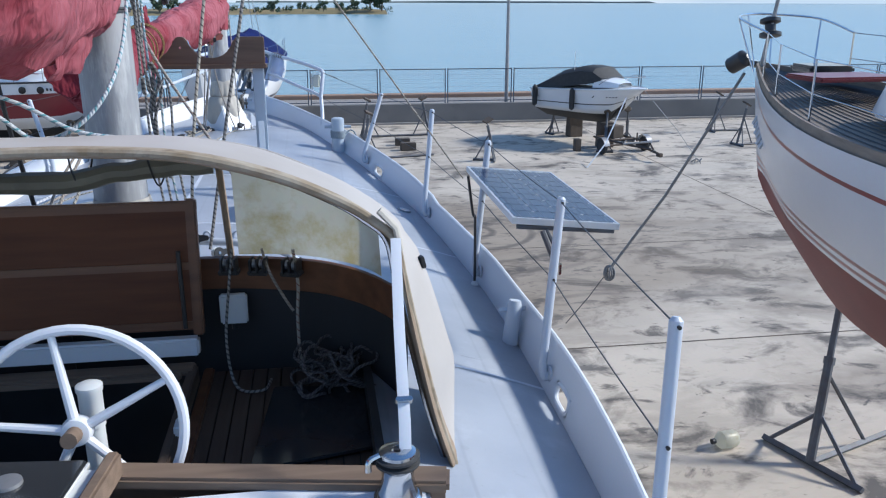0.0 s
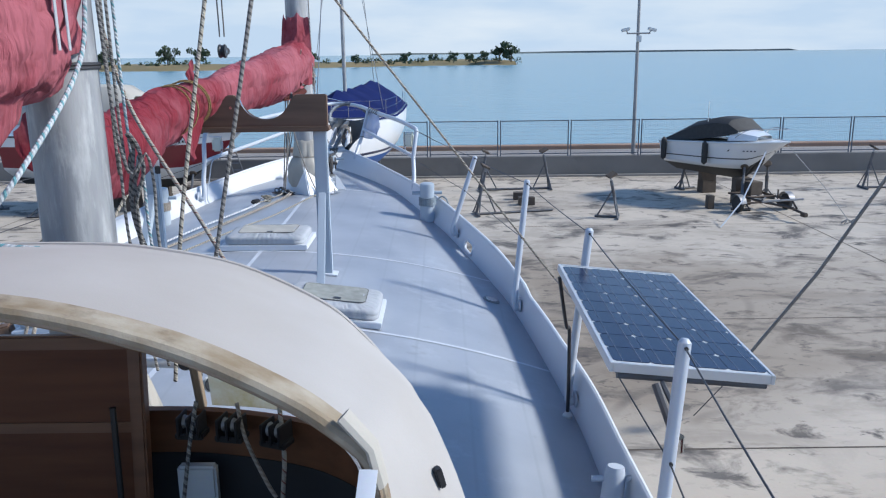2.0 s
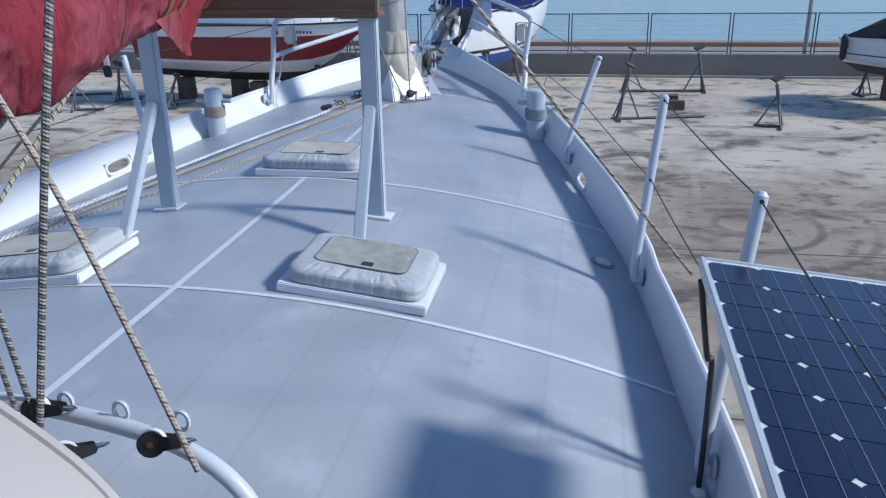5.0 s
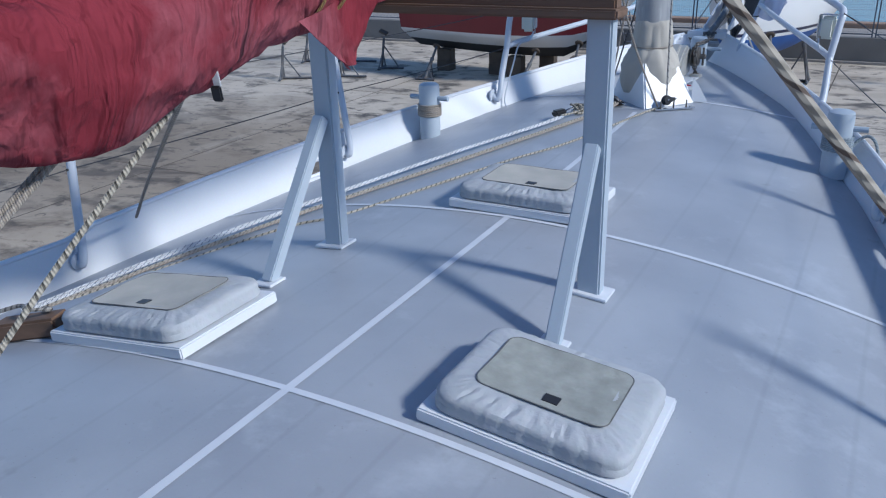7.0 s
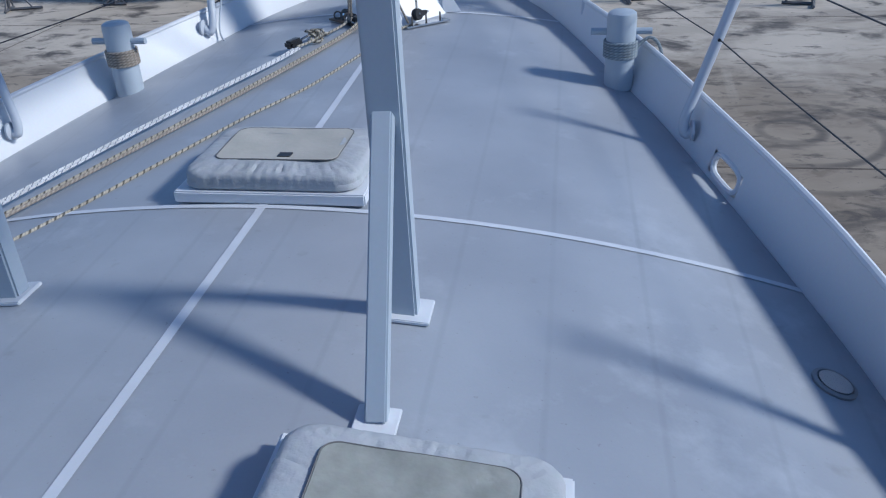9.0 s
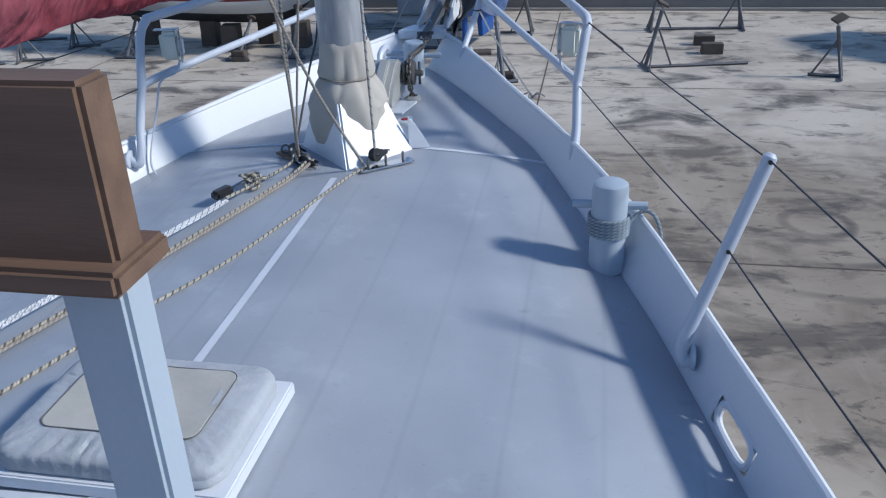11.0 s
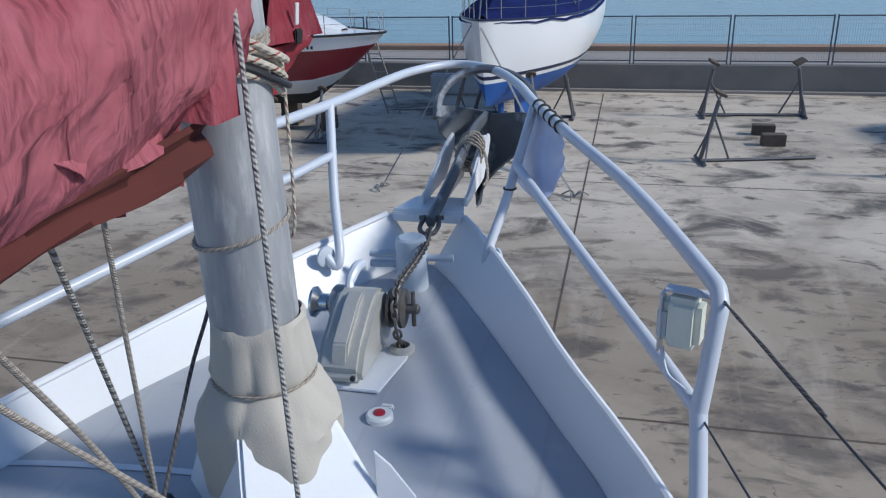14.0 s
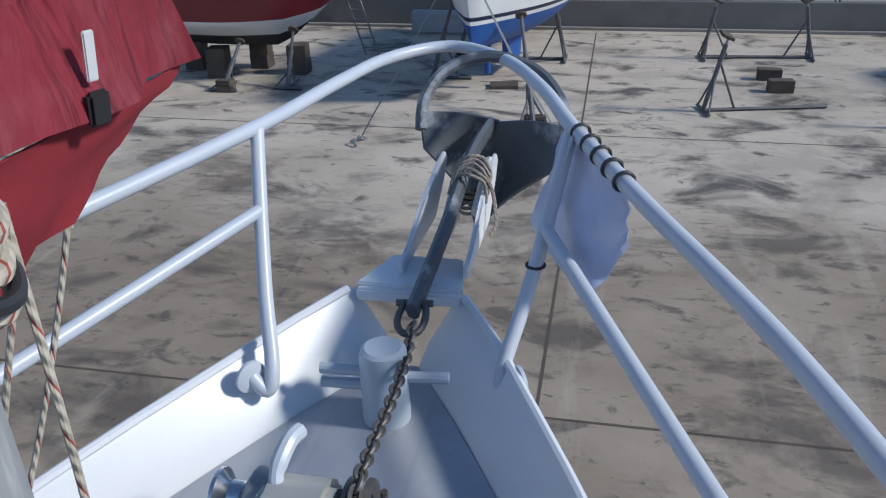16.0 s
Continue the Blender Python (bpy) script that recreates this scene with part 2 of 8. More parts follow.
    l.new(clean, last.inputs["A"])
    l.new(src, last.inputs["B"])
    l.new(last.outputs["Result"], b.inputs["Base Color"])
    return m


def plain_water():
    m = bpy.data.materials.new("lagoon_water")
    m.use_nodes = True
    n, l = m.node_tree.nodes, m.node_tree.links
    b = n["Principled BSDF"]
    b.inputs["Base Color"].default_value = (0.10, 0.24, 0.31, 1)
    b.inputs["Roughness"].default_value = 0.22
    b.inputs["IOR"].default_value = 1.33
    tc = n.new("ShaderNodeTexCoord")
    mp = n.new("ShaderNodeMapping")
    mp.inputs["Scale"].default_value = (0.25, 0.9, 1)
    l.new(tc.outputs["Object"], mp.inputs["Vector"])
    t = n.new("ShaderNodeTexNoise")
    t.inputs["Scale"].default_value, t.inputs["Detail"].default_value = 1.2, 5
    l.new(mp.outputs["Vector"], t.inputs["Vector"])
    bp = n.new("ShaderNodeBump")
    bp.inputs["Strength"].default_value, bp.inputs["Distance"].default_value = 0.35, 0.15
    l.new(t.outputs["Fac"], bp.inputs["Height"])
    l.new(bp.outputs["Normal"], b.inputs["Normal"])
    t2 = n.new("ShaderNodeTexNoise")
    t2.inputs["Scale"].default_value, t2.inputs["Detail"].default_value = 0.02, 4
    mp2 = n.new("ShaderNodeMapping")
    mp2.inputs["Scale"].default_value = (0.3, 1.6, 1)
    l.new(tc.outputs["Object"], mp2.inputs["Vector"])
    l.new(mp2.outputs["Vector"], t2.inputs["Vector"])
    k = n.new("ShaderNodeMix")
    k.data_type = "RGBA"
    l.new(t2.outputs["Fac"], k.inputs["Factor"])
    k.inputs["A"].default_value, k.inputs["B"].default_value = (0.09, 0.25, 0.33, 1), (0.16, 0.30, 0.35, 1)
    l.new(k.outputs["Result"], b.inputs["Base Color"])
    return m


def cell_material():
    """Dark blue silicon with fine bright finger lines."""
    m = material("solar_cell", (0.012, 0.018, 0.045), 0.2, 0, (0.016, 0.024, 0.06), 4, 0.6, 200, 0.0, 0.3)
    return m


M_DECK = deck_material()
M_GROUND = concrete_ground()
M_WATER = plain_water()
M_WHITE = material("white_paint", (0.72, 0.74, 0.77), 0.38, 0, (0.66, 0.68, 0.71), 2, 0.5, 70, 0.06, 0.5, dist=0.003)
M_LINE = material("white_line_paint", (0.66, 0.69, 0.74), 0.5, 0, (0.55, 0.58, 0.63), 5, 0.6, 120, 0.05)
M_GREYP = material("pale_grey_paint", (0.44, 0.50, 0.56), 0.42, 0, (0.39, 0.45, 0.51), 4, 0.5, 80, 0.08, 0.5, dist=0.003)
M_RAIL = material("rail_paint", (0.55, 0.59, 0.65), 0.36, 0, (0.48, 0.52, 0.58), 6, 0.5, 90, 0.06, 0.5, dist=0.002)
M_ALU = material("weathered_aluminium", (0.41, 0.415, 0.42), 0.62, 0.15, (0.27, 0.28, 0.295), 5, 1.0, 40, 0.25, 0.5, (3, 3, 0.6),
                 stain=(0.55, 0.56, 0.555), stain_scale=6.5, stain_cut=0.52, dist=0.003)
M_STEEL = material("polished_steel", (0.62, 0.63, 0.64), 0.18, 1.0, (0.5, 0.5, 0.5), 6, 0.5, 80, 0.02)
M_ALUFRAME = material("anodised_aluminium", (0.66, 0.67, 0.68), 0.4, 0.4, (0.55, 0.56, 0.57), 6, 0.5, 60, 0.05)
M_BUSBAR = material("busbar_metal", (0.20, 0.22, 0.27), 0.4, 0.3)
M_GALV = material("galvanised_steel", (0.34, 0.34, 0.35), 0.5, 0.6, (0.25, 0.25, 0.25), 8, 0.6, 50, 0.15)
M_CANVAS = material("dodger_canvas", (0.48, 0.455, 0.43), 0.9, 0, (0.41, 0.375, 0.34), 1.6, 0.8, 160, 0.2, 0.15,
                    stain=(0.40, 0.35, 0.29), stain_scale=2.0, stain_cut=0.68, dist=0.003)
M_BEIGE = material("beige_canvas", (0.47, 0.44, 0.385), 0.9, 0, (0.46, 0.425, 0.375), 4, 0.7, 140, 0.25, 0.15, dist=0.004,
                   stain=(0.33, 0.29, 0.24), stain_scale=3, stain_cut=0.66)
M_COVER = material("hatch_cover_cloth", (0.46, 0.48, 0.505), 0.88, 0, (0.37, 0.39, 0.41), 5, 0.7, 34, 0.45, 0.15, dist=0.010)
M_COVERTOP = material("faded_cover_panel", (0.36, 0.37, 0.34), 0.92, 0, (0.26, 0.27, 0.245), 14, 0.9, 50, 0.4, 0.15, dist=0.004,
                      stain=(0.45, 0.46, 0.44), stain_scale=6, stain_cut=0.6)
M_PIPING = material("dark_piping", (0.16, 0.16, 0.16), 0.8)
M_CREAMTOP = material("cream_cover_panel", (0.50, 0.48, 0.43), 0.92, 0, (0.41, 0.40, 0.36), 7, 0.8, 50, 0.3, 0.15, dist=0.004,
                      stain=(0.36, 0.34, 0.29), stain_scale=4, stain_cut=0.64)


def sail_cloth():
    """Faded red acrylic canvas: sun-bleached patches, dark grime and long hanging creases."""
    m = material("red_sail_cover", (0.245, 0.031, 0.045), 0.85, 0, (0.155, 0.018, 0.028), 1.8, 0.9, 130, 0.12, 0.2,
                 stain=(0.40, 0.13, 0.155), stain_scale=0.9, stain_cut=0.44, dist=0.003)
    n, l = m.node_tree.nodes, m.node_tree.links
    b = n["Principled BSDF"]
    tc = n["Texture Coordinate"]
    heights = []
    for scl, det, dst, w in (((2.6, 4.2, 0.9), 3, 1.2, 1.0), ((7.0, 11.0, 3.0), 4, 0.6, 0.35)):
        mp = n.new("ShaderNodeMapping")
        mp.inputs["Scale"].default_value = scl
        mp.inputs["Rotation"].default_value = (radians(24), 0, 0)
        l.new(tc.outputs["Object"], mp.inputs["Vector"])
        t = n.new("ShaderNodeTexNoise")
        t.inputs["Scale"].default_value, t.inputs["Detail"].default_value, t.inputs["Distortion"].default_value = 1.0, det, dst
        l.new(mp.outputs["Vector"], t.inputs["Vector"])
        fold = n.new("ShaderNodeMath")
        fold.operation = "MULTIPLY"
        fold.inputs[1].default_value = w
        l.new(t.outputs["Fac"], fold.inputs[0])
        heights.append(fold.outputs[0])
    add = n.new("ShaderNodeMath")
    l.new(heights[0], add.inputs[0])
    l.new(heights[1], add.inputs[1])
    bp = n.new("ShaderNodeBump")
    bp.inputs["Strength"].default_value, bp.inputs["Distance"].default_value = 1.0, 0.16
    l.new(add.outputs[0], bp.inputs["Height"])
    l.new(b.inputs["Normal"].links[0].from_socket, bp.inputs["Normal"])
    l.new(bp.outputs["Normal"], b.inputs["Normal"])
    return m


M_RED = sail_cloth()
M_REDIN = material("dark_red_lining", (0.26, 0.03, 0.04), 0.9, 0, (0.2, 0.025, 0.03), 3, 0.6, 100, 0.1, 0.2)
M_RUST = material("rust_sailcloth", (0.085, 0.026, 0.022), 0.9, 0, (0.13, 0.036, 0.03), 3, 0.6, 100, 0.15, 0.2)
M_TEAK = material("varnished_teak", (0.20, 0.085, 0.04), 0.42, 0, (0.12, 0.05, 0.025), 2.5, 0.9, 30, 0.1, 0.5, (0.5, 6, 6), dist=0.003)
M_BEAM = material("weathered_hardwood", (0.19, 0.115, 0.075), 0.6, 0, (0.12, 0.075, 0.05), 2.5, 0.9, 30, 0.2, 0.4, (0.6, 8, 8), dist=0.004)
M_GREYWOOD = material("grey_teak", (0.27, 0.22, 0.175), 0.75, 0, (0.19, 0.155, 0.125), 2.5, 0.9, 40, 0.25, 0.3, (8, 0.6, 8), dist=0.004)
# grey teak again, darkened to carry the cockpit shadow in its colour
M_BENCH = material("shaded_teak", (0.115, 0.082, 0.06), 0.7, 0, (0.075, 0.052, 0.04), 2.5, 0.9, 40, 0.25, 0.3, (8, 0.6, 8), dist=0.004)
M_COAM = material("coaming_wood", (0.22, 0.155, 0.11), 0.65, 0, (0.15, 0.105, 0.075), 2.5, 0.9, 40, 0.2, 0.3, (0.6, 8, 8), dist=0.004)
M_BLACK = material("black_plastic", (0.022, 0.022, 0.024), 0.4, 0, (0.03, 0.03, 0.032), 8, 0.5, 80, 0.05)
# near-black: the cockpit's deep shade is put into this colour
M_DARK = material("shaded_interior", (0.03, 0.03, 0.032), 0.8, 0, (0.02, 0.02, 0.02), 3, 0.5, 40, 0.05)
M_SMOKED = material("smoked_acrylic", (0.03, 0.032, 0.035), 0.12, 0, (0.04, 0.042, 0.045), 3, 0.5, 60, 0.0)
M_PLATE = material("pale_plastic", (0.66, 0.68, 0.68), 0.45, 0, (0.6, 0.62, 0.62), 6, 0.5, 60, 0.03)
M_RUBBER = material("black_rubber", (0.03, 0.03, 0.03), 0.75, 0, (0.05, 0.05, 0.05), 8, 0.6, 60, 0.15)
M_CHAIN = material("galvanised_chain", (0.16, 0.155, 0.15), 0.55, 0.6, (0.10, 0.08, 0.06), 20, 0.8, 90, 0.2)
# the pale stain paints sunlit patches as well as real smears
M_ANCHOR = material("worn_sunlit_anchor_paint", (0.11, 0.125, 0.145), 0.5, 0.2, (0.06, 0.068, 0.08), 5, 0.7, 50, 0.2, 0.5,
                    stain=(0.42, 0.45, 0.49), stain_scale=5.0, stain_cut=0.54)
M_WINDLASS = material("cast_windlass_metal", (0.52, 0.51, 0.47), 0.38, 0.35, (0.38, 0.37, 0.34), 6, 0.6, 50, 0.1)
M_WALL = material("wall_concrete", (0.24, 0.225, 0.205), 0.9, 0, (0.17, 0.16, 0.15), 0.5, 0.8, 12, 0.3, 0.2,
                  stain=(0.11, 0.105, 0.10), stain_scale=0.35, stain_cut=0.56, dist=0.01)
M_PROM = material("promenade_paving", (0.33, 0.30, 0.27), 0.85, 0, (0.27, 0.245, 0.22), 0.3, 0.7, 10, 0.1, 0.3)
M_QUAY = material("earthy_quay_edge", (0.36, 0.24, 0.17), 0.9, 0, (0.28, 0.18, 0.125), 0.3, 0.8, 5, 0.2, 0.2)
M_FENCE = material("fence_paint", (0.12, 0.14, 0.17), 0.5, 0.2, (0.09, 0.10, 0.12), 4, 0.5, 60, 0.05)
M_STAND = material("boat_stand_steel", (0.13, 0.14, 0.155), 0.6, 0.3, (0.10, 0.08, 0.07), 5, 0.7, 60, 0.15)
M_HULLW = material("white_gelcoat", (0.74, 0.75, 0.76), 0.2, 0, (0.69, 0.70, 0.71), 0.8, 0.5, 30, 0.0, 0.5)
M_BLUE = material("blue_antifouling", (0.012, 0.09, 0.33), 0.55, 0, (0.01, 0.06, 0.25), 1.5, 0.7, 30, 0.1)
M_NAVY = material("navy_stripe", (0.012, 0.018, 0.06), 0.35)
M_NAVYCLOTH = material("navy_boat_cover", (0.013, 0.022, 0.10), 0.95, 0, (0.009, 0.014, 0.065), 2, 0.7, 90, 0.2, 0.08)
M_REDHULL = material("dark_red_hull_paint", (0.20, 0.022, 0.03), 0.3, 0, (0.16, 0.018, 0.024), 1, 0.6, 30, 0.03)
M_REDBOT = material("red_antifouling", (0.20, 0.04, 0.035), 0.6, 0, (0.15, 0.03, 0.028), 1.5, 0.7, 30, 0.1)
M_BLACKBOT = material("black_antifouling", (0.022, 0.022, 0.024), 0.7, 0, (0.03, 0.03, 0.03), 2, 0.7, 30, 0.1)
M_GREYHULL = material("grey_white_gelcoat", (0.60, 0.61, 0.64), 0.25, 0, (0.54, 0.55, 0.58), 0.8, 0.5, 30, 0.0)
M_WOODBLOCK = material("old_timber_block", (0.11, 0.085, 0.065), 0.9, 0, (0.07, 0.055, 0.045), 3, 0.8, 30, 0.3)
M_TRAILER = material("rusty_trailer_steel", (0.10, 0.075, 0.06), 0.8, 0.2, (0.07, 0.05, 0.04), 6, 0.8, 60, 0.2)
M_STRAP = material("grey_webbing_strap", (0.22, 0.22, 0.22), 0.9, 0, (0.15, 0.15, 0.15), 8, 0.6, 120, 0.2)
M_WIRE = material("stainless_wire", (0.28, 0.28, 0.29), 0.35, 0.8)
M_DARKWIRE = material("dark_wire", (0.07, 0.07, 0.075), 0.5, 0.3)
M_REED = material("dry_reeds", (0.26, 0.19, 0.085), 0.95, 0, (0.16, 0.14, 0.06), 0.05, 0.8, 0.6, 0.3)
M_TREE = material("far_tree_leaves", (0.05, 0.075, 0.04), 0.9, 0, (0.08, 0.10, 0.05), 0.4, 0.7, 3, 0.0)
M_TRUNK = material("tree_bark", (0.10, 0.08, 0.06), 0.95)
M_FARLAND = material("far_shore_land", (0.09, 0.115, 0.12), 0.95, 0, (0.07, 0.09, 0.10), 0.01, 0.7, 0.1, 0.0)
M_BUTTON = material("red_button", (0.35, 0.015, 0.03), 0.4)
R_GREYBLK = rope_material("grey_rope_black_flecks", (0.38, 0.36, 0.33), (0.13, 0.125, 0.12), 34, 1.0, 0.6)
R_WHITE = rope_material("white_rope_navy_flecks", (0.82, 0.83, 0.85), (0.20, 0.23, 0.30), 22, 1.0, 0.86)
R_HALYARD = rope_material("pale_rope_navy_flecks", (0.46, 0.44, 0.41), (0.17, 0.165, 0.165), 20, 1.0, 0.82)
R_BEIGE = rope_material("beige_rope_dark_flecks", (0.55, 0.50, 0.41), (0.12, 0.11, 0.09), 26, 1.0, 0.75)
R_PLAIN = rope_material("plain_old_rope", (0.50, 0.44, 0.37), (0.36, 0.31, 0.26), 40, 2.0, 0.5)
R_RED = rope_material("beige_rope_red_flecks", (0.50, 0.45, 0.38), (0.27, 0.10, 0.08), 24, 1.0, 0.86)
R_TOPPING = rope_material("tan_rope_dark_flecks", (0.46, 0.41, 0.34), (0.20, 0.15, 0.12), 11, 1.0, 0.86)
R_TEAL = rope_material("white_rope_teal_flecks", (0.60, 0.64, 0.66), (0.16, 0.36, 0.40), 18, 1.0, 0.72)
R_BLUEGREY = rope_material("blue_grey_rope", (0.42, 0.48, 0.52), (0.30, 0.36, 0.40), 40, 2.0, 0.5)
R_DARK = rope_material("dark_old_rope", (0.20, 0.18, 0.17), (0.10, 0.09, 0.09), 40, 2.0, 0.5)
R_YELLOW = rope_material("yellow_brown_cord", (0.42, 0.27, 0.10), (0.3, 0.19, 0.08), 40, 2.0, 0.5)


M_VINYL = material("stained_clear_vinyl", (0.74, 0.73, 0.64), 0.3, 0, (0.66, 0.63, 0.50), 2, 0.8, 30, 0.04, 0.5,
                   stain=(0.50, 0.41, 0.17), stain_scale=3.2, stain_cut=0.50, alpha=0.55)
M_TINT = material("tinted_window", (0.015, 0.016, 0.02), 0.08)

M_HEM = material("stained_hem", (0.42, 0.37, 0.29), 0.9, 0, (0.26, 0.20, 0.13), 9, 1.0, 120, 0.35, 0.15, stain=(0.12, 0.09, 0.06), stain_scale=7, stain_cut=0.56, dist=0.004)
M_LINING = material("curtain_lining", (0.34, 0.26, 0.19), 0.9, 0, (0.24, 0.18, 0.12), 5, 0.8, 120, 0.3, 0.15)


def let_through(m, share):
    """Thin cloudy sheet: part of the light passes and is scattered."""
    n, l = m.node_tree.nodes, m.node_tree.links
    b, out = n["Principled BSDF"], n["Material Output"]
    tr = n.new("ShaderNodeBsdfTranslucent")
    if b.inputs["Base Color"].links:
        l.new(b.inputs["Base Color"].links[0].from_socket, tr.inputs["Color"])
    k = n.new("ShaderNodeMixShader")
    k.inputs["Fac"].default_value = share
    l.new(b.outputs["BSDF"], k.inputs[1])
    l.new(tr.outputs["BSDF"], k.inputs[2])
    l.new(k.outputs["Shader"], out.inputs["Surface"])


let_through(M_VINYL, 0.5)
M_NAVBOX = material("cream_plastic", (0.70, 0.72, 0.63), 0.4, 0, (0.62, 0.64, 0.55), 6, 0.5, 60, 0.03)
M_LID = material("dark_varnish", (0.15, 0.055, 0.025), 0.5, 0, (0.10, 0.036, 0.018), 2.5, 0.9, 30, 0.1, 0.25, (0.5, 6, 6), dist=0.003)
R_CREAM = rope_material("cream_rope_red_flecks", (0.60, 0.54, 0.44), (0.42, 0.10, 0.08), 12, 1.0, 0.9)


def haze_sky():
    """Distant hazy sky: pale blue with faint streaks of cloud, brighter towards the water."""
    m = bpy.data.materials.new("distant_haze")
    m.use_nodes = True
    n, l = m.node_tree.nodes, m.node_tree.links
    n.remove(n["Principled BSDF"])
    em = n.new("ShaderNodeEmission")
    tc = n.new("ShaderNodeTexCoord")
    mp = n.new("ShaderNodeMapping")
    mp.inputs["Scale"].default_value = (0.0012, 0.0012, 0.006)
    l.new(tc.outputs["Object"], mp.inputs["Vector"])
    t = n.new("ShaderNodeTexNoise")
    t.inputs["Scale"].default_value, t.inputs["Detail"].default_value = 1.0, 6
    l.new(mp.outputs["Vector"], t.inputs["Vector"])
    r = n.new("ShaderNodeMapRange")
    r.inputs["From Min"].default_value, r.inputs["From Max"].default_value = 0.42, 0.68
    l.new(t.outputs["Fac"], r.inputs["Value"])
    k = n.new("ShaderNodeMix")
    k.data_type = "RGBA"
    k.inputs["A"].default_value, k.inputs["B"].default_value = (0.45, 0.545, 0.66, 1), (0.60, 0.65, 0.70, 1)
    l.new(r.outputs["Result"], k.inputs["Factor"])
    l.new(k.outputs["Result"], em.inputs["Color"])
    em.inputs["Strength"].default_value = 0.92
    l.new(em.outputs["Emission"], n["Material Output"].inputs["Surface"])
    return m


M_HAZE = haze_sky()


# ---- building helpers ----
def finish(bm, name, mat, smooth_angle=0.6):
    bmesh.ops.recalc_face_normals(bm, faces=bm.faces)
    for f in bm.faces:
        f.smooth = True
    for e in bm.edges:
        if len(e.link_faces) == 2 and e.calc_face_angle(0) > smooth_angle:
            e.smooth = False
    me = bpy.data.meshes.new(name)
    bm.to_mesh(me)
    bm.free()
    me.materials.append(mat)
    return me


def part(name, bm, mat, parent=None, label=""):
    ob = new(name, finish(bm, name, mat))
    if parent:
        ob.parent = parent
    if label:
        ob["label"] = label
    return ob


def thing(name, label, category, group="", kind=""):
    return tagged(new(name), label, category, group, kind)


def solo(name, bm, mat, label, category, group="", kind=""):
    return tagged(part(name, bm, mat), label, category, group, kind)


def spline(pts, n=6, closed=False):
    """Catmull-Rom through the points."""
    p = [Vector(q) for q in pts]
    m = len(p)
    out = []
    for i in range(m if closed else m - 1):
        if closed:
            a, b, c, d = p[(i - 1) % m], p[i], p[(i + 1) % m], p[(i + 2) % m]
        else:
            a, b, c, d = p[max(i - 1, 0)], p[i], p[i + 1], p[min(i + 2, m - 1)]
        for k in range(n):
            t = k / n
            out.append(0.5 * ((2 * b) + (c - a) * t + (2 * a - 5 * b + 4 * c - d) * t * t + (3 * b - a - 3 * c + d) * t ** 3))
    if not closed:
        out.append(p[-1])
    return out


def tube(pts, r, seg=8, bm=None, closed=False, flat=1.0):
    """A round bar along the points; r a radius or one per point; uv: metres along, turns round."""
    bm = bm or bmesh.new()
    uv = bm.loops.layers.uv.verify()
    p = [Vector(q) for q in pts]
    n = len(p)
    rs = [r] * n if isinstance(r, (int, float)) else list(r)
    tang = []
    for i in range(n):
        a = p[(i - 1) % n] if (closed or i) else p[0]
        b = p[(i + 1) % n] if (closed or i < n - 1) else p[-1]
        tang.append((b - a).normalized())
    up = Vector((0, 0, 1)) if abs(tang[0].z) < 0.9 else Vector((1, 0, 0))
    nrm = (up - tang[0] * up.dot(tang[0])).normalized()
    rings, along, total = [], [], 0.0
    for i in range(n):
        nrm = (nrm - tang[i] * nrm.dot(tang[i])).normalized()
        bi = tang[i].cross(nrm)
        rings.append([bm.verts.new(p[i] + (nrm * math.cos(2 * math.pi * k / seg) * flat + bi * math.sin(2 * math.pi * k / seg)) * rs[i]) for k in range(seg)])
        if i:
            total += (p[i] - p[i - 1]).length
        along.append(total)
    for i in range(n if closed else n - 1):
        j = (i + 1) % n
        aj = along[j] if j else total + (p[0] - p[-1]).length
        for k in range(seg):
            f = bm.faces.new((rings[i][k], rings[i][(k + 1) % seg], rings[j][(k + 1) % seg], rings[j][k]))
            for lp, (u, v) in zip(f.loops, ((along[i], k / seg), (along[i], (k + 1) / seg), (aj, (k + 1) / seg), (aj, k / seg))):
                lp[uv].uv = (u, v)
    if not closed:
        bm.faces.new(list(reversed(rings[0])))
        bm.faces.new(rings[-1])
    return bm


def box(sx, sy, sz, m=None, bevel=0.0, bm=None, seg=2):
    """A bevelled block, centred, placed by the matrix m."""
    t = bmesh.new()
    bmesh.ops.create_cube(t, size=1, matrix=Matrix.Diagonal((sx, sy, sz, 1)))
    if bevel:
        bmesh.ops.bevel(t, geom=t.edges[:], offset=bevel, segments=seg, affect="EDGES")
    if m is not None:
        bmesh.ops.transform(t, matrix=m, verts=t.verts)
    return merge(bm, t)


def merge(bm, t):
    if bm is None:
        return t
    me = bpy.data.meshes.new("scratch")
    t.to_mesh(me)
    t.free()
    bm.from_mesh(me)
    bpy.data.meshes.remove(me)
    return bm


def at(x, y, z, rz=0, rx=0, ry=0):
    return pose(x, y, z, rx, ry, rz)


def lathe(profile, seg=24, m=None, bm=None):
    """A turned body from (radius, height) pairs round z."""
    t = bmesh.new()
    rings = [[t.verts.new((r * math.cos(2 * math.pi * k / seg), r * math.sin(2 * math.pi * k / seg), z)) for k in range(seg)] for r, z in profile]
    for a, b in zip(rings, rings[1:]):
        for k in range(seg):
            t.faces.new((a[k], a[(k + 1) % seg], b[(k + 1) % seg], b[k]))
    t.faces.new(list(reversed(rings[0])))
    t.faces.new(rings[-1])
    if m is not None:
        bmesh.ops.transform(t, matrix=m, verts=t.verts)
    return merge(bm, t)


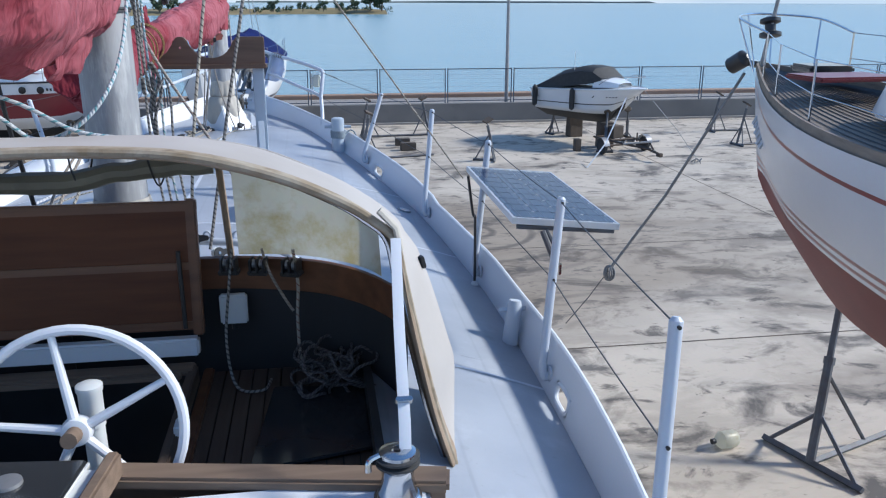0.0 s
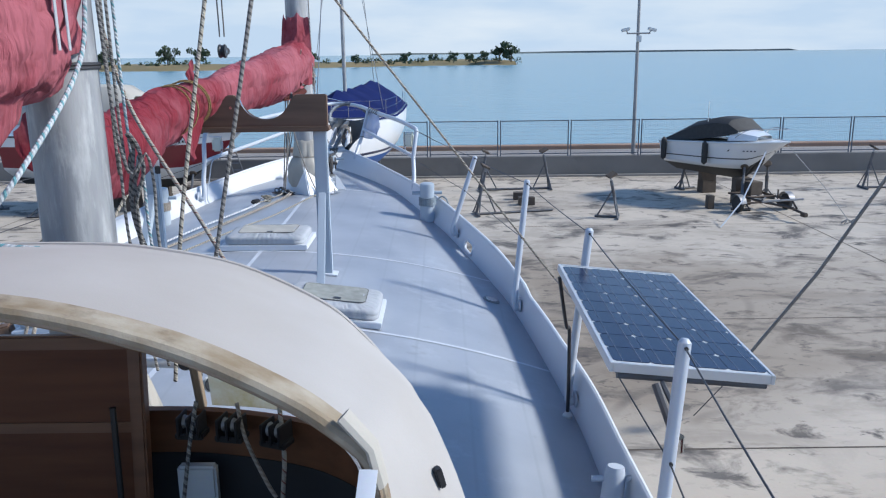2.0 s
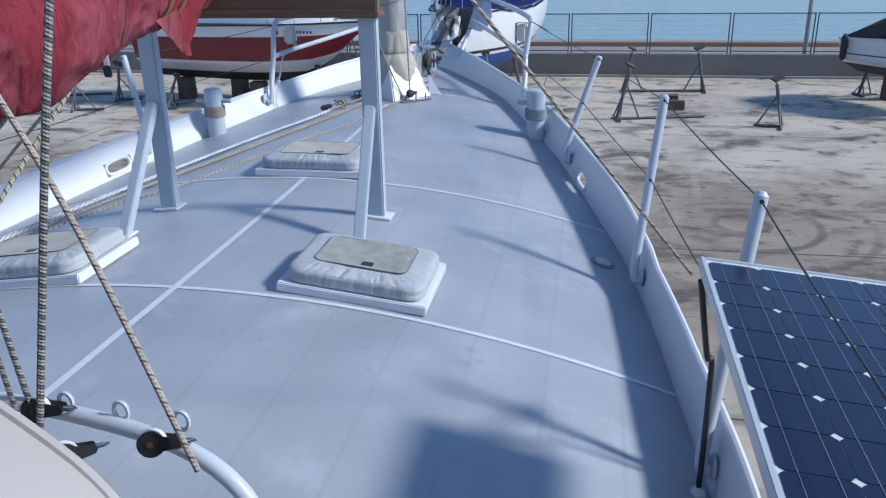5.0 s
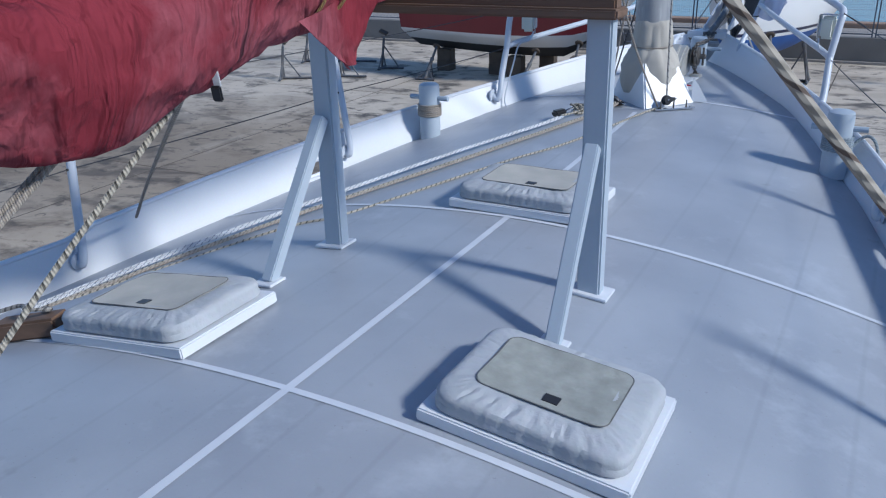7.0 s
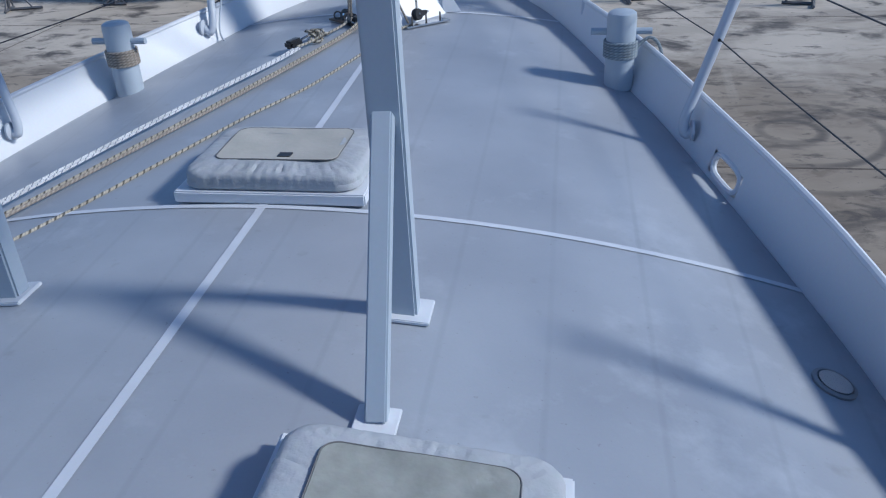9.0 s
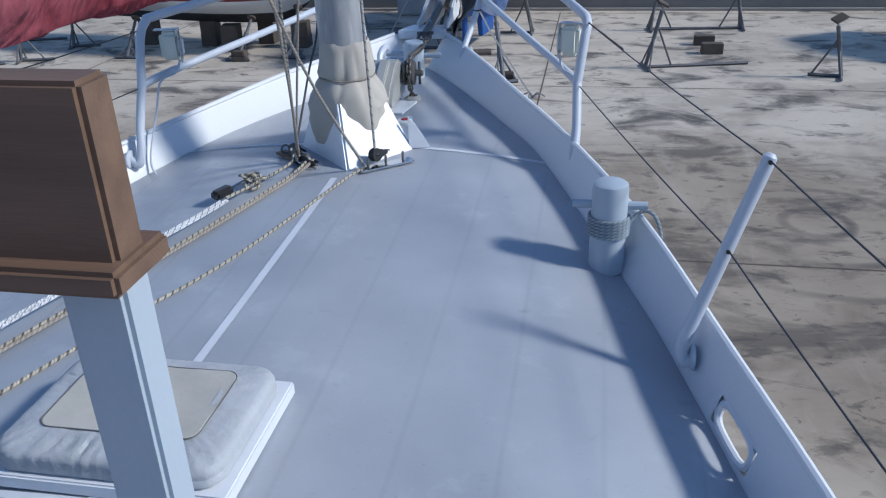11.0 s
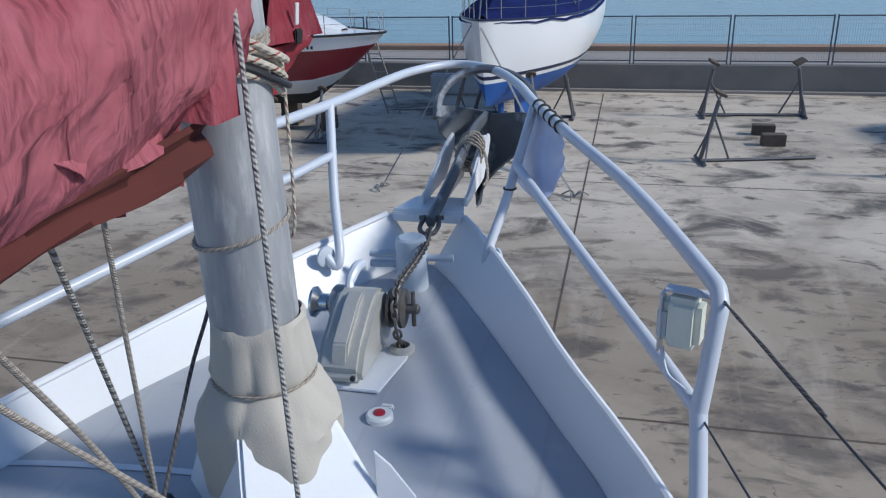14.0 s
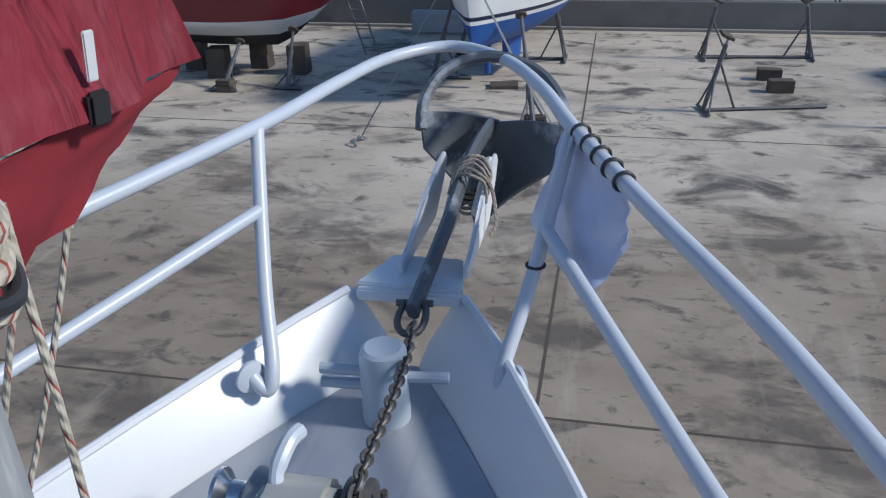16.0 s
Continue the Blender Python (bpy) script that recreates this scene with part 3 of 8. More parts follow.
def prism(poly, depth, m=None, bevel=0.0, bm=None):
    """An outline in xy, pushed up along z by depth."""
    t = bmesh.new()
    lo = [t.verts.new((x, y, 0)) for x, y in poly]
    hi = [t.verts.new((x, y, depth)) for x, y in poly]
    n = len(poly)
    t.faces.new(list(reversed(lo)))
    t.faces.new(hi)
    for i in range(n):
        t.faces.new((lo[i], lo[(i + 1) % n], hi[(i + 1) % n], hi[i]))
    if bevel:
        bmesh.ops.bevel(t, geom=t.edges[:], offset=bevel, segments=2, affect="EDGES")
    if m is not None:
        bmesh.ops.transform(t, matrix=m, verts=t.verts)
    return merge(bm, t)


def grid(rows, bm=None, close_u=False, thick=0.0):
    """A skin over rows of points of equal length; thick: its depth, inwards."""
    t = bmesh.new()
    v = [[t.verts.new(q) for q in row] for row in rows]
    for a, b in zip(v, v[1:]):
        n = len(a)
        for k in range(n if close_u else n - 1):
            t.faces.new((a[k], a[(k + 1) % n], b[(k + 1) % n], b[k]))
    if thick:
        bmesh.ops.recalc_face_normals(t, faces=t.faces)
        bmesh.ops.solidify(t, geom=t.faces[:], thickness=thick)
    return merge(bm, t)


def curve_of(ys, xs):
    """A smooth function through the pairs."""
    pts = spline([(y, x, 0) for y, x in zip(ys, xs)], 12)
    yy, xx = [p[0] for p in pts], [p[1] for p in pts]
    return lambda y: float(np.interp(y, yy, xx))


def rope(name, pts, r, mat, label, category="rope", group="", n=8, seg=8):
    return solo(name, tube(spline(pts, n) if len(pts) > 2 else pts, r, seg), mat, label, category, group)


def sag(a, b, drop, n=10):
    a, b = Vector(a), Vector(b)
    return [a.lerp(b, i / n) - Vector((0, 0, drop * 4 * (i / n) * (1 - i / n))) for i in range(n + 1)]


# ---- the yard ----
GZ = -4.07
WALL_Y = 33.5
gb = grid([[(x, y, GZ) for x in (-220, -60, -20, 20, 60, 220)] for y in (-160, -60, -20, 0, 15, WALL_Y + 0.05)])
solo("ground", gb, M_GROUND, "stained pale concrete boatyard ground with joints", "ground", kind="structure")
for i, (x0, y0, x1, y1) in enumerate(((0.1, -20, 0.1, 32.9), (-60, 11.9, 60, 11.9), (-60, 5.85, 60, 5.85), (14, -20, 14, 32.9), (-14, -20, -14, 32.9), (-60, 22, 60, 22), (-60, 32.7, 60, 32.7))):
    w = 0.02
    dx, dy = (w, 0) if x0 == x1 else (0, w)
    jb = bmesh.new()
    jb.faces.new([jb.verts.new(p) for p in ((x0 - dx, y0 - dy, GZ + 0.004), (x1 + dx, y0 - dy, GZ + 0.004) if dy else (x0 + dx, y0, GZ + 0.004), (x1 + dx, y1 + dy, GZ + 0.004), (x0 - dx, y1 + dy, GZ + 0.004))])
    solo("ground_joint", jb, M_WOODBLOCK, "dark tarred joint between concrete slabs", "joint", kind="structure")

wb = box(400, 0.45, 0.96, at(0, WALL_Y + 0.22, GZ + 0.48), 0.02)
wall_quay = solo("wall_quay", wb, M_WALL, "low stained concrete parapet wall along the quay", "wall", kind="structure")
solo("kerb", box(400, 0.22, 0.09, at(0, WALL_Y - 0.11, GZ + 0.045), 0.01), M_PROM, "narrow concrete kerb at the foot of the wall", "kerb", kind="structure")
solo("promenade", box(400, 5.0, 0.7, at(0, WALL_Y + 2.95, -3.42 - 0.35), 0.0), M_PROM, "pale paved promenade behind the parapet", "promenade", kind="structure")
solo("quay_edge", box(400, 0.9, 2.2, at(0, WALL_Y + 5.9, -3.22 - 1.1), 0.04), M_QUAY, "earthy brown quay edge above the water", "quay", kind="structure")
wat = grid([[(x, y, -4.55) for x in (-4500, -600, 0, 600, 4500)] for y in (WALL_Y + 5.5, 120, 500, 1500, 4800)])
solo("water", wat, M_WATER, "calm pale blue lagoon water with light ripples", "water", kind="structure")
solo("backdrop", grid([[(3900 * math.cos(2 * math.pi * i / 64), 3900 * math.sin(2 * math.pi * i / 64), z) for i in range(65)] for z in (-30, 300, 700)]), M_HAZE, "hazy pale blue sky far over the water", "sky", kind="structure")

# far shores
random.seed(4)


def shore(name, pts, wide, high, mat, label):
    rows = []
    for i, (x, y) in enumerate(pts):
        rows.append([(x, y, -4.7), (x, y + wide * 0.1, -4.55 + high * random.uniform(0.7, 1.1)), (x, y + wide * 0.6, -4.55 + high * random.uniform(0.8, 1.2)), (x, y + wide, -4.7)])
    return solo(name, grid(rows), mat, label, "shore", kind="structure")


shore("shore_reeds", [(-420 + 11.5 * i + random.uniform(-2, 2), 285 + 18 * math.sin(i * 0.4) + i * 3.4) for i in range(41)], 140, 2.2, M_REED, "low reedy tan shore across the lagoon")
shore("shore_far", [(-300 + 150 * i, 3600 + 60 * math.sin(i)) for i in range(30)], 300, 7, M_FARLAND, "thin dark strip of land on the horizon")


def leaf_clumps(spots, size, n, seed):
    """Crowns of many small leaf cards gathered in clumps."""
    random.seed(seed)
    vs, fs = [], []
    for (cx, cy, cz, r) in spots:
        for _ in range(n):
            d = Vector((random.gauss(0, 1), random.gauss(0, 1), random.gauss(0, 0.7)))
            d = d.normalized() * r * random.uniform(0.45, 1.0)
            c = Vector((cx, cy, cz)) + d
            e = Euler((random.uniform(0, 3), random.uniform(0, 3), random.uniform(0, 3))).to_matrix()
            s = size * random.uniform(0.6, 1.3)
            k = len(vs)
            vs += [c + e @ Vector(q) * s for q in ((-1, -0.5, 0), (1, -0.6, 0.1), (0.8, 0.6, 0), (-0.7, 0.5, -0.1))]
            fs.append((k, k + 1, k + 2, k + 3))
    me = bpy.data.meshes.new("crown")
    me.from_pydata([tuple(v) for v in vs], [], fs)
    return me


def far_tree(x, y, h, seed):
    t = thing("tree", "round dark green tree on the far shore", "tree", "trees on the far shore")
    random.seed(seed)
    zb = -3.2
    bm = tube([(x, y, zb), (x + 0.2, y, zb + h * 0.35), (x, y, zb + h * 0.7)], [h * 0.04, h * 0.03, h * 0.01], 6)
    for k in range(4):
        a = k * 1.6 + seed
        tube([(x + 0.1, y, zb + h * 0.3), (x + math.cos(a) * h * 0.25, y + math.sin(a) * h * 0.25, zb + h * 0.65)], [h * 0.02, h * 0.006], 5, bm)
    part("trunk", bm, M_TRUNK, t)
    spots = [(x + random.uniform(-0.38, 0.38) * h, y + random.uniform(-0.3, 0.3) * h, zb + h * random.uniform(0.32, 0.85), h * random.uniform(0.14, 0.26)) for _ in range(9)]
    me = leaf_clumps(spots, h * 0.055, 60, seed)
    me.materials.append(M_TREE)
    ob = new("crown", me)
    ob.parent = t


for i, (x, y, h) in enumerate(((38, 428, 11), (32, 430, 9), (24, 425, 6), (16, 420, 5), (8, 418, 5.5), (-2, 412, 5), (-16, 408, 6), (-60, 395, 8), (-66, 392, 7), (-110, 380, 9), (-124, 378, 10), (-150, 372, 8), (-170, 366, 9), (-200, 360, 8), (-230, 352, 11), (-262, 350, 9), (-300, 340, 10), (-85, 388, 5), (-40, 402, 5))):
    far_tree(x, y, h, i + 1)
random.seed(11)
sc = leaf_clumps([(random.uniform(-330, 45), 0, 0, 0) for _ in range(1)], 0.5, 1, 3)
spots = []
for i in range(150):
    u = random.random()
    x = -380 + 428 * u
    spots.append((x, 330 + 105 * u + random.uniform(0, 30), -2.2 + random.uniform(-0.4, 0.5), random.uniform(1.0, 2.4)))
me = leaf_clumps(spots, 0.5, 30, 12)
me.materials.append(M_TREE)
tagged(new("shore_scrub", me), "low olive scrub along the far shore", "scrub", kind="stuff")

# fence on the parapet
fence = thing("fence", "dark painted metal railing with mesh panels on the parapet", "fence")
pm = finish(box(0.05, 0.05, 1.72, at(0, 0, 0.86), 0.006), "post", M_FENCE)
mesh_b = bmesh.new()
for k in range(40):
    box(0.004, 0.004, 1.55, at(-1.62 + 0.083 * k, 0, 0.9), 0, mesh_b)
for k in range(8):
    box(3.24, 0.004, 0.004, at(0, 0, 0.2 + 0.2 * k), 0, mesh_b)
panel_me = finish(mesh_b, "mesh_panel", M_FENCE)
rail_me = finish(box(3.24, 0.045, 0.045, at(0, 0, 0), 0.005), "rail", M_FENCE)
for k in range(-13, 13):
    x = 1.03 + 3.37 * k
    for dx in (-0.065, 0.065):
        o = new("post", pm)
        o.parent, o.location = fence, (x + dx, WALL_Y + 0.22, -3.11)
    o = new("mesh_panel", panel_me)
    o.parent, o.location = fence, (x + 1.685, WALL_Y + 0.22, -3.11)
    for z in (0.12, 1.68):
        o = new("rail", rail_me)
        o.parent, o.location = fence, (x + 1.685, WALL_Y + 0.22, -3.11 + z)

lp = thing("street_lamp", "tall grey lamp post with two cameras on a crossbar", "lamp post")
LX, LY = 10.95, 34.2
part("pole", tube([(LX, LY, -3.42), (LX, LY, 0), (LX, LY, 7.5)], [0.10, 0.085, 0.06], 12), M_GALV, lp)
part("base_plate", box(0.4, 0.4, 0.04, at(LX, LY, -3.40), 0.01), M_GALV, lp)
part("crossbar", tube([(LX - 0.55, LY - 0.1, 2.55), (LX + 0.55, LY - 0.1, 2.55)], 0.035, 8), M_GALV, lp)
for sx in (-1, 1):
    cm = part("camera_housing", box(0.42, 0.16, 0.15, at(LX + sx * 0.62, LY - 0.15, 2.72, 0, 0, sx * 14), 0.03), M_PLATE, lp, "white camera housing")
    part("bracket", tube([(LX + sx * 0.5, LY - 0.1, 2.55), (LX + sx * 0.58, LY - 0.12, 2.68)], 0.03, 6), M_GALV, lp)
part("junction_box", box(0.22, 0.16, 0.3, at(LX + 0.02, LY - 0.12, 2.3), 0.02), M_PLATE, lp)

# ---- the ketch: hull and deck ----
HW = curve_of((-9.5, -7, -4, -1.35, 0.05, 1.28, 1.96, 3.2, 3.71, 4.99, 5.51, 6.43, 6.80), (1.5, 2.12, 2.42, 2.5, 2.41, 2.26, 2.11, 1.77, 1.60, 1.12, 0.83, 0.30, 0.06))
XT = curve_of((-9.5, -4, -1.35, 0, 1, 2, 3, 4, 5, 5.6, 6.0, 6.4, 6.7, 6.92), (1.55, 2.48, 2.56, 2.47, 2.36, 2.19, 1.92, 1.64, 1.22, 0.88, 0.70, 0.51, 0.36, 0.215))
ZT = curve_of((-9.5, 0, 1, 2, 3, 4, 5, 5.6, 6.0, 6.4, 6.7, 6.92), (-0.16, -0.16, -0.11, -0.03, 0.05, 0.11, 0.20, 0.28, 0.305, 0.32, 0.335, 0.36))


def FL(y):
    return max(0.03, XT(y) - HW(min(y, 6.8)) - 0.02)


def sheer(y):
    return 0.004 * min(y, 5.4) ** 2 if y > 0 else 0.0


def DZ(x, y):
    return sheer(y) - 0.073 * x * x


def BH(y):
    return ZT(y) - DZ(HW(min(y, 6.8)), min(y, 6.8))


boat = thing("hull", "large steel ketch hull with white bulwarks standing in the yard", "hull", kind="structure")
ys_all = [-9.5 + 0.2 * i for i in range(82)] + [6.80]


def deck_patch(bm, y0, y1, xa, xb, n):
    ys = [y0 + (y1 - y0) * i / max(2, int((y1 - y0) / 0.15)) for i in range(max(2, int((y1 - y0) / 0.15)) + 1)]
    rows = []
    for y in ys:
        a, b = xa(y), xb(y)
        rows.append([(a + (b - a) * k / n, y, DZ(a + (b - a) * k / n, y)) for k in range(n + 1)])
    return grid(rows, bm)


CX, CY0, CY1 = 1.42, -4.45, -2.3
db = bmesh.new()
deck_patch(db, CY1, 6.80, lambda y: -HW(y), lambda y: HW(y), 24)
deck_patch(db, CY0, CY1, lambda y: -HW(y), lambda y: -CX, 4)
deck_patch(db, CY0, CY1, lambda y: CX, lambda y: HW(y), 4)
deck_patch(db, -9.5, CY0, lambda y: -HW(y), lambda y: HW(y), 24)
bmesh.ops.remove_doubles(db, verts=db.verts, dist=0.001)
part("deck", db, M_DECK, boat, "grey painted steel deck")

# bulwarks with hawse openings, port and starboard
HAWSE = (2.72, -2.83)


def bulwark(side):
    bm = bmesh.new()
    ys = sorted(set([round(-9.5 + 0.1 * i, 3) for i in range(165)] + [6.92] + [h + d for h in HAWSE for d in (-0.14, -0.10, 0.10, 0.14)]))
    zs = (0.0, 0.07, 0.19, 1.0)
    th = 0.022
    cols = []
    for y in ys:
        hw, fl, h = HW(min(y, 6.8)), FL(y), BH(y)
        ring = []
        for f in (0.0, 0.10, 0.50, 1.0):
            x = hw + fl * f
            z = DZ(hw, min(y, 6.8)) + h * f - 0.01 * (f == 0)
            ring.append((x, z))
        cols.append(ring)
    inner = [[bm.verts.new((side * (x - 0.0), y, z)) for x, z in ring] for y, ring in zip(ys, cols)]
    outer = [[bm.verts.new((side * (x + th), y, z)) for x, z in ring] for y, ring in zip(ys, cols)]
    for i in range(len(ys) - 1):
        mid = 0.5 * (ys[i] + ys[i + 1])
        for k in range(3):
            hole = k == 1 and any(abs(mid - h) < 0.14 for h in HAWSE)
            if hole:
                continue
            bm.faces.new((inner[i][k], inner[i + 1][k], inner[i + 1][k + 1], inner[i][k + 1]))
            bm.faces.new((outer[i][k], outer[i][k + 1], outer[i + 1][k + 1], outer[i + 1][k]))
        bm.faces.new((inner[i][3], inner[i + 1][3], outer[i + 1][3], outer[i][3]))
        bm.faces.new((inner[i][0], outer[i][0], outer[i + 1][0], inner[i + 1][0]))
    return bm


for s in (1, -1):
    part("bulwark", bulwark(s), M_WHITE, boat, "white painted bulwark")
    pts = [(s * (HW(min(y, 6.8)) + FL(y) + 0.011), y, DZ(HW(min(y, 6.8)), min(y, 6.8)) + BH(y) + 0.004) for y in [-9.5 + 0.2 * i for i in range(82)] + [6.9]]
    part("rail_cap", tube(pts, 0.017, 8), M_WHITE, boat)
    for hy in HAWSE:
        hw, fl = HW(hy), FL(hy)
        zc = DZ(hw, hy) + 0.30 * BH(hy)
        ring = []
        for k in range(24):
            a = 2 * math.pi * k / 24
            dy = 0.125 * math.copysign(abs(math.cos(a)) ** 0.55, math.cos(a))
            dz = 0.052 * math.copysign(abs(math.sin(a)) ** 0.75, math.sin(a))
            yy = hy + dy
            f = 0.30 + dz / BH(hy)
            ring.append((s * (HW(yy) + fl * f + 0.008), yy, DZ(HW(yy), yy) + 0.30 * BH(hy) + dz))
        part("hawse_rim", tube(ring, 0.016, 8, closed=True), M_WHITE, boat)

# shell below the rail, keel
rows = []
for y in ys_all:
    hw = HW(y) + FL(y) * 0.0 + 0.01
    z0 = DZ(HW(y), y) - 0.005
    row = []
    for f, g, z in ((1, 1, z0), (1.0, 0.98, z0 - 0.5), (0.93, 0.9, -1.4), (0.72, 0.6, -2.0), (0.32, 0.2, -2.5), (0.03, 0.03, -2.75)):
        bowk = max(0.0, min(1.0, (6.8 - y) / 2.5))
        k = f * (0.35 + 0.65 * bowk) if z < z0 - 0.1 else f
        row.append((max(0.02, hw * k), y - (0 if z >= z0 else 0.0), max(z, -2.75)))
    rows.append(row)
hb = grid(rows)
grid([[(-x, y, z) for x, y, z in r] for r in rows], hb)
part("shell", hb, M_WHITE, boat, "white hull plating")
part("keel", box(0.3, 7.5, 1.3, at(0, -2.0, -3.42), 0.05), M_REDBOT, boat)
part("keel_block", box(0.5, 0.5, 0.02, at(0, -2.0, GZ + 0.012), 0.0), M_WOODBLOCK, boat)

# white seam lines on the deck
def deck_line(pts, w, name="deck_line"):
    rows = []
    for i, (x, y) in enumerate(pts):
        a = Vector(pts[max(i - 1, 0)])
        b = Vector(pts[min(i + 1, len(pts) - 1)])
        d = (b - a).normalized()
        nx, ny = -d.y * w / 2, d.x * w / 2
        rows.append([(x + nx, y + ny, DZ(x + nx, y + ny) + 0.003), (x - nx, y - ny, DZ(x - nx, y - ny) + 0.003)])
    return part(name, grid(rows), M_LINE, boat, "white painted seam line")


deck_line([(0, -1.2 + 0.2 * i) for i in range(29)], 0.036)
for yl, bow in ((0.0, 0.04), (1.93, 0.03), (4.92, 0.03)):
    hw = HW(yl)
    deck_line([(-hw + 2 * hw * i / 30, yl + bow * abs(-1 + 2 * i / 30) ** 2) for i in range(31)], 0.030)
deck_line([(1.42 + (HW(-2.5) - 1.42) * i / 6, -2.44 - 0.015 * i) for i in range(7)], 0.03)

# ---- deck gear ----
def rounded(w, d, r, n=10):
    """Points round a rectangle w by d with corner radius r, with side points between."""
    r = max(0.004, min(r, w / 2 - 0.002, d / 2 - 0.002))
    out = []
    corners = ((w / 2 - r, d / 2 - r, 0), (-w / 2 + r, d / 2 - r, 90), (-w / 2 + r, -d / 2 + r, 180), (w / 2 - r, -d / 2 + r, 270))
    for i, (cx, cy, a0) in enumerate(corners):
        arc = [(cx + r * math.cos(radians(a0 + 90 * k / n)), cy + r * math.sin(radians(a0 + 90 * k / n))) for k in range(n + 1)]
        nx, ny, na = corners[(i + 1) % 4]
        nxt = (nx + r * math.cos(radians(na)), ny + r * math.sin(radians(na)))
        out += arc
        m = 50 if i % 2 == 0 else 36
        out += [(arc[-1][0] + (nxt[0] - arc[-1][0]) * k / m, arc[-1][1] + (nxt[1] - arc[-1][1]) * k / m) for k in range(1, m)]
    return out


def hatch(x, y, w, d, top, label):
    t = thing("deck_hatch", label, "hatch", "covered deck hatches")
    z = DZ(x, y)
    slope = math.degrees(math.atan(2 * 0.073 * x))
    m = at(x, y, z, 0, 0, slope)
    part("flange", box(w, d, 0.05, m @ at(0, 0, 0.02), 0.006), M_WHITE, t, "white steel coaming")
    cw, cd = w * 0.93, d * 0.95
    # (inset, height, wrinkle) from the rolled lower edge, up the side and over the band to the panel
    prof = ((0.012, 0.0, 0), (0.002, 0.006, 0.2), (0.0, 0.018, 0.5), (0.004, 0.032, 1), (0.001, 0.046, 1), (0.004, 0.058, 0.9), (0.012, 0.069, 0.8),
            (0.026, 0.077, 0.8), (0.045, 0.082, 0.9), (0.065, 0.085, 1.0), (0.085, 0.087, 0.9), (0.105, 0.088, 0.5), (0.14, 0.088, 0.1))
    rows = []
    for ins, h, wr in prof:
        row = []
        for k, (px, py) in enumerate(rounded(cw - 2 * ins, cd - 2 * ins, 0.085 - ins * 0.45)):
            front = 1.0 if py < -cd * 0.36 else 0.45
            c1 = abs(noise.noise(Vector((k * 0.21 + 31 * x, 2.0 * h + 0.5 * ins * 9, y * 7))))
            c2 = abs(noise.noise(Vector((k * 0.60 + 17 * x, ins * 14, y * 3 + 4))))
            fold = (0.009 * (1 - c1) ** 5 + 0.007 * (1 - c2) ** 4) * wr * front
            sag = 0.006 * noise.noise(Vector((px * 5 + x, py * 5 + y, 2)))
            ln = math.hypot(px, py) or 1
            side = 1 - min(1, ins / 0.03)
            row.append((px - px / ln * fold * 0.5 * side, py - py / ln * fold * 0.5 * side, 0.047 + h - fold * (1 - side) + sag * (ins > 0.02)))
        rows.append(row)
    bm = grid(rows, close_u=True)
    bmesh.ops.transform(bm, matrix=m, verts=bm.verts)
    part("cover", bm, M_COVER, t, "pale grey fabric cover with gathered edge")
    pw, pd = cw - 0.22, cd - 0.20
    rows = []
    for f in (1.0, 0.985, 0.94, 0.85, 0.7, 0.5, 0.25, 0.02):
        row = []
        for px, py in rounded(pw * f, pd * f, 0.045 * f):
            row.append((px, py + 0.012, 0.047 + 0.0895 + (0.0 if f > 0.99 else 0.004) - 0.010 * (1 - f * f) + 0.006 * noise.noise(Vector((px * 7 + x, py * 7 + y, 1)))))
        rows.append(row)
    bm = grid(rows, close_u=True)
    bm.faces.new([v for v in bm.verts][-len(rows[-1]):])
    bmesh.ops.transform(bm, matrix=m, verts=bm.verts)
    part("top_panel", bm, top, t, "faded top panel of the cover")
    bm = tube([(px, py + 0.012, 0.1395 + 0.003 * noise.noise(Vector((px * 7 + x, py * 7 + y, 1)))) for px, py in rounded(pw, pd, 0.045)], 0.0022, 5, closed=True)
    bmesh.ops.transform(bm, matrix=m, verts=bm.verts)
    part("piping", bm, M_PIPING, t, "thin dark piping")
    part("tag", box(0.055, 0.045, 0.006, m @ at(0.03, 0.012 - pd * 0.34, 0.1365), 0.001), M_BLACK, t, "small black fabric tag")
    return t


hatch(0.865, 0.34, 0.74, 0.58, M_COVERTOP, "pale grey cloth-covered deck hatch on a white steel coaming")
hatch(-0.91, 0.29, 0.80, 0.58, M_CREAMTOP, "pale grey cloth-covered deck hatch beside the sheet lines")
hatch(0.02, 2.24, 0.80, 0.58, M_CREAMTOP, "pale grey cloth-covered deck hatch before the boom gallows")

# boom gallows
gal = thing("boom_gallows", "wooden boom gallows beam on two grey steel posts", "boom gallows")
outline = [(-0.765, 0)]
outline += [(0.76, 0), (0.76, 0.29)]
for cx in (0.27, -0.27):
    outline.append((cx + 0.24, 0.29))
    outline += [(cx + 0.205 * math.cos(math.radians(a)), 0.275 - 0.205 * math.sin(math.radians(a))) for a in range(10, 171, 16)]
    outline.append((cx - 0.24, 0.29))
outline.append((-0.76, 0.29))
part("beam", prism(outline, 0.075, at(0, 1.30, 1.19, 0, 90) @ Matrix.Diagonal((1, 0.92, 1, 1)), 0.008), M_BEAM, gal, "weathered hardwood beam with scalloped rests")
part("ledge", box(1.55, 0.15, 0.04, at(0, 1.265, 1.188), 0.008), M_BEAM, gal)
for cx in (0.27, -0.27):
    part("notch_liner", tube([(cx + 0.212 * math.cos(math.radians(a)), 1.262, 1.19 + 0.92 * (0.275 - 0.212 * math.sin(math.radians(a)))) for a in range(6, 175, 12)], 0.012, 6), M_STEEL, gal, "metal strip lining the rest")
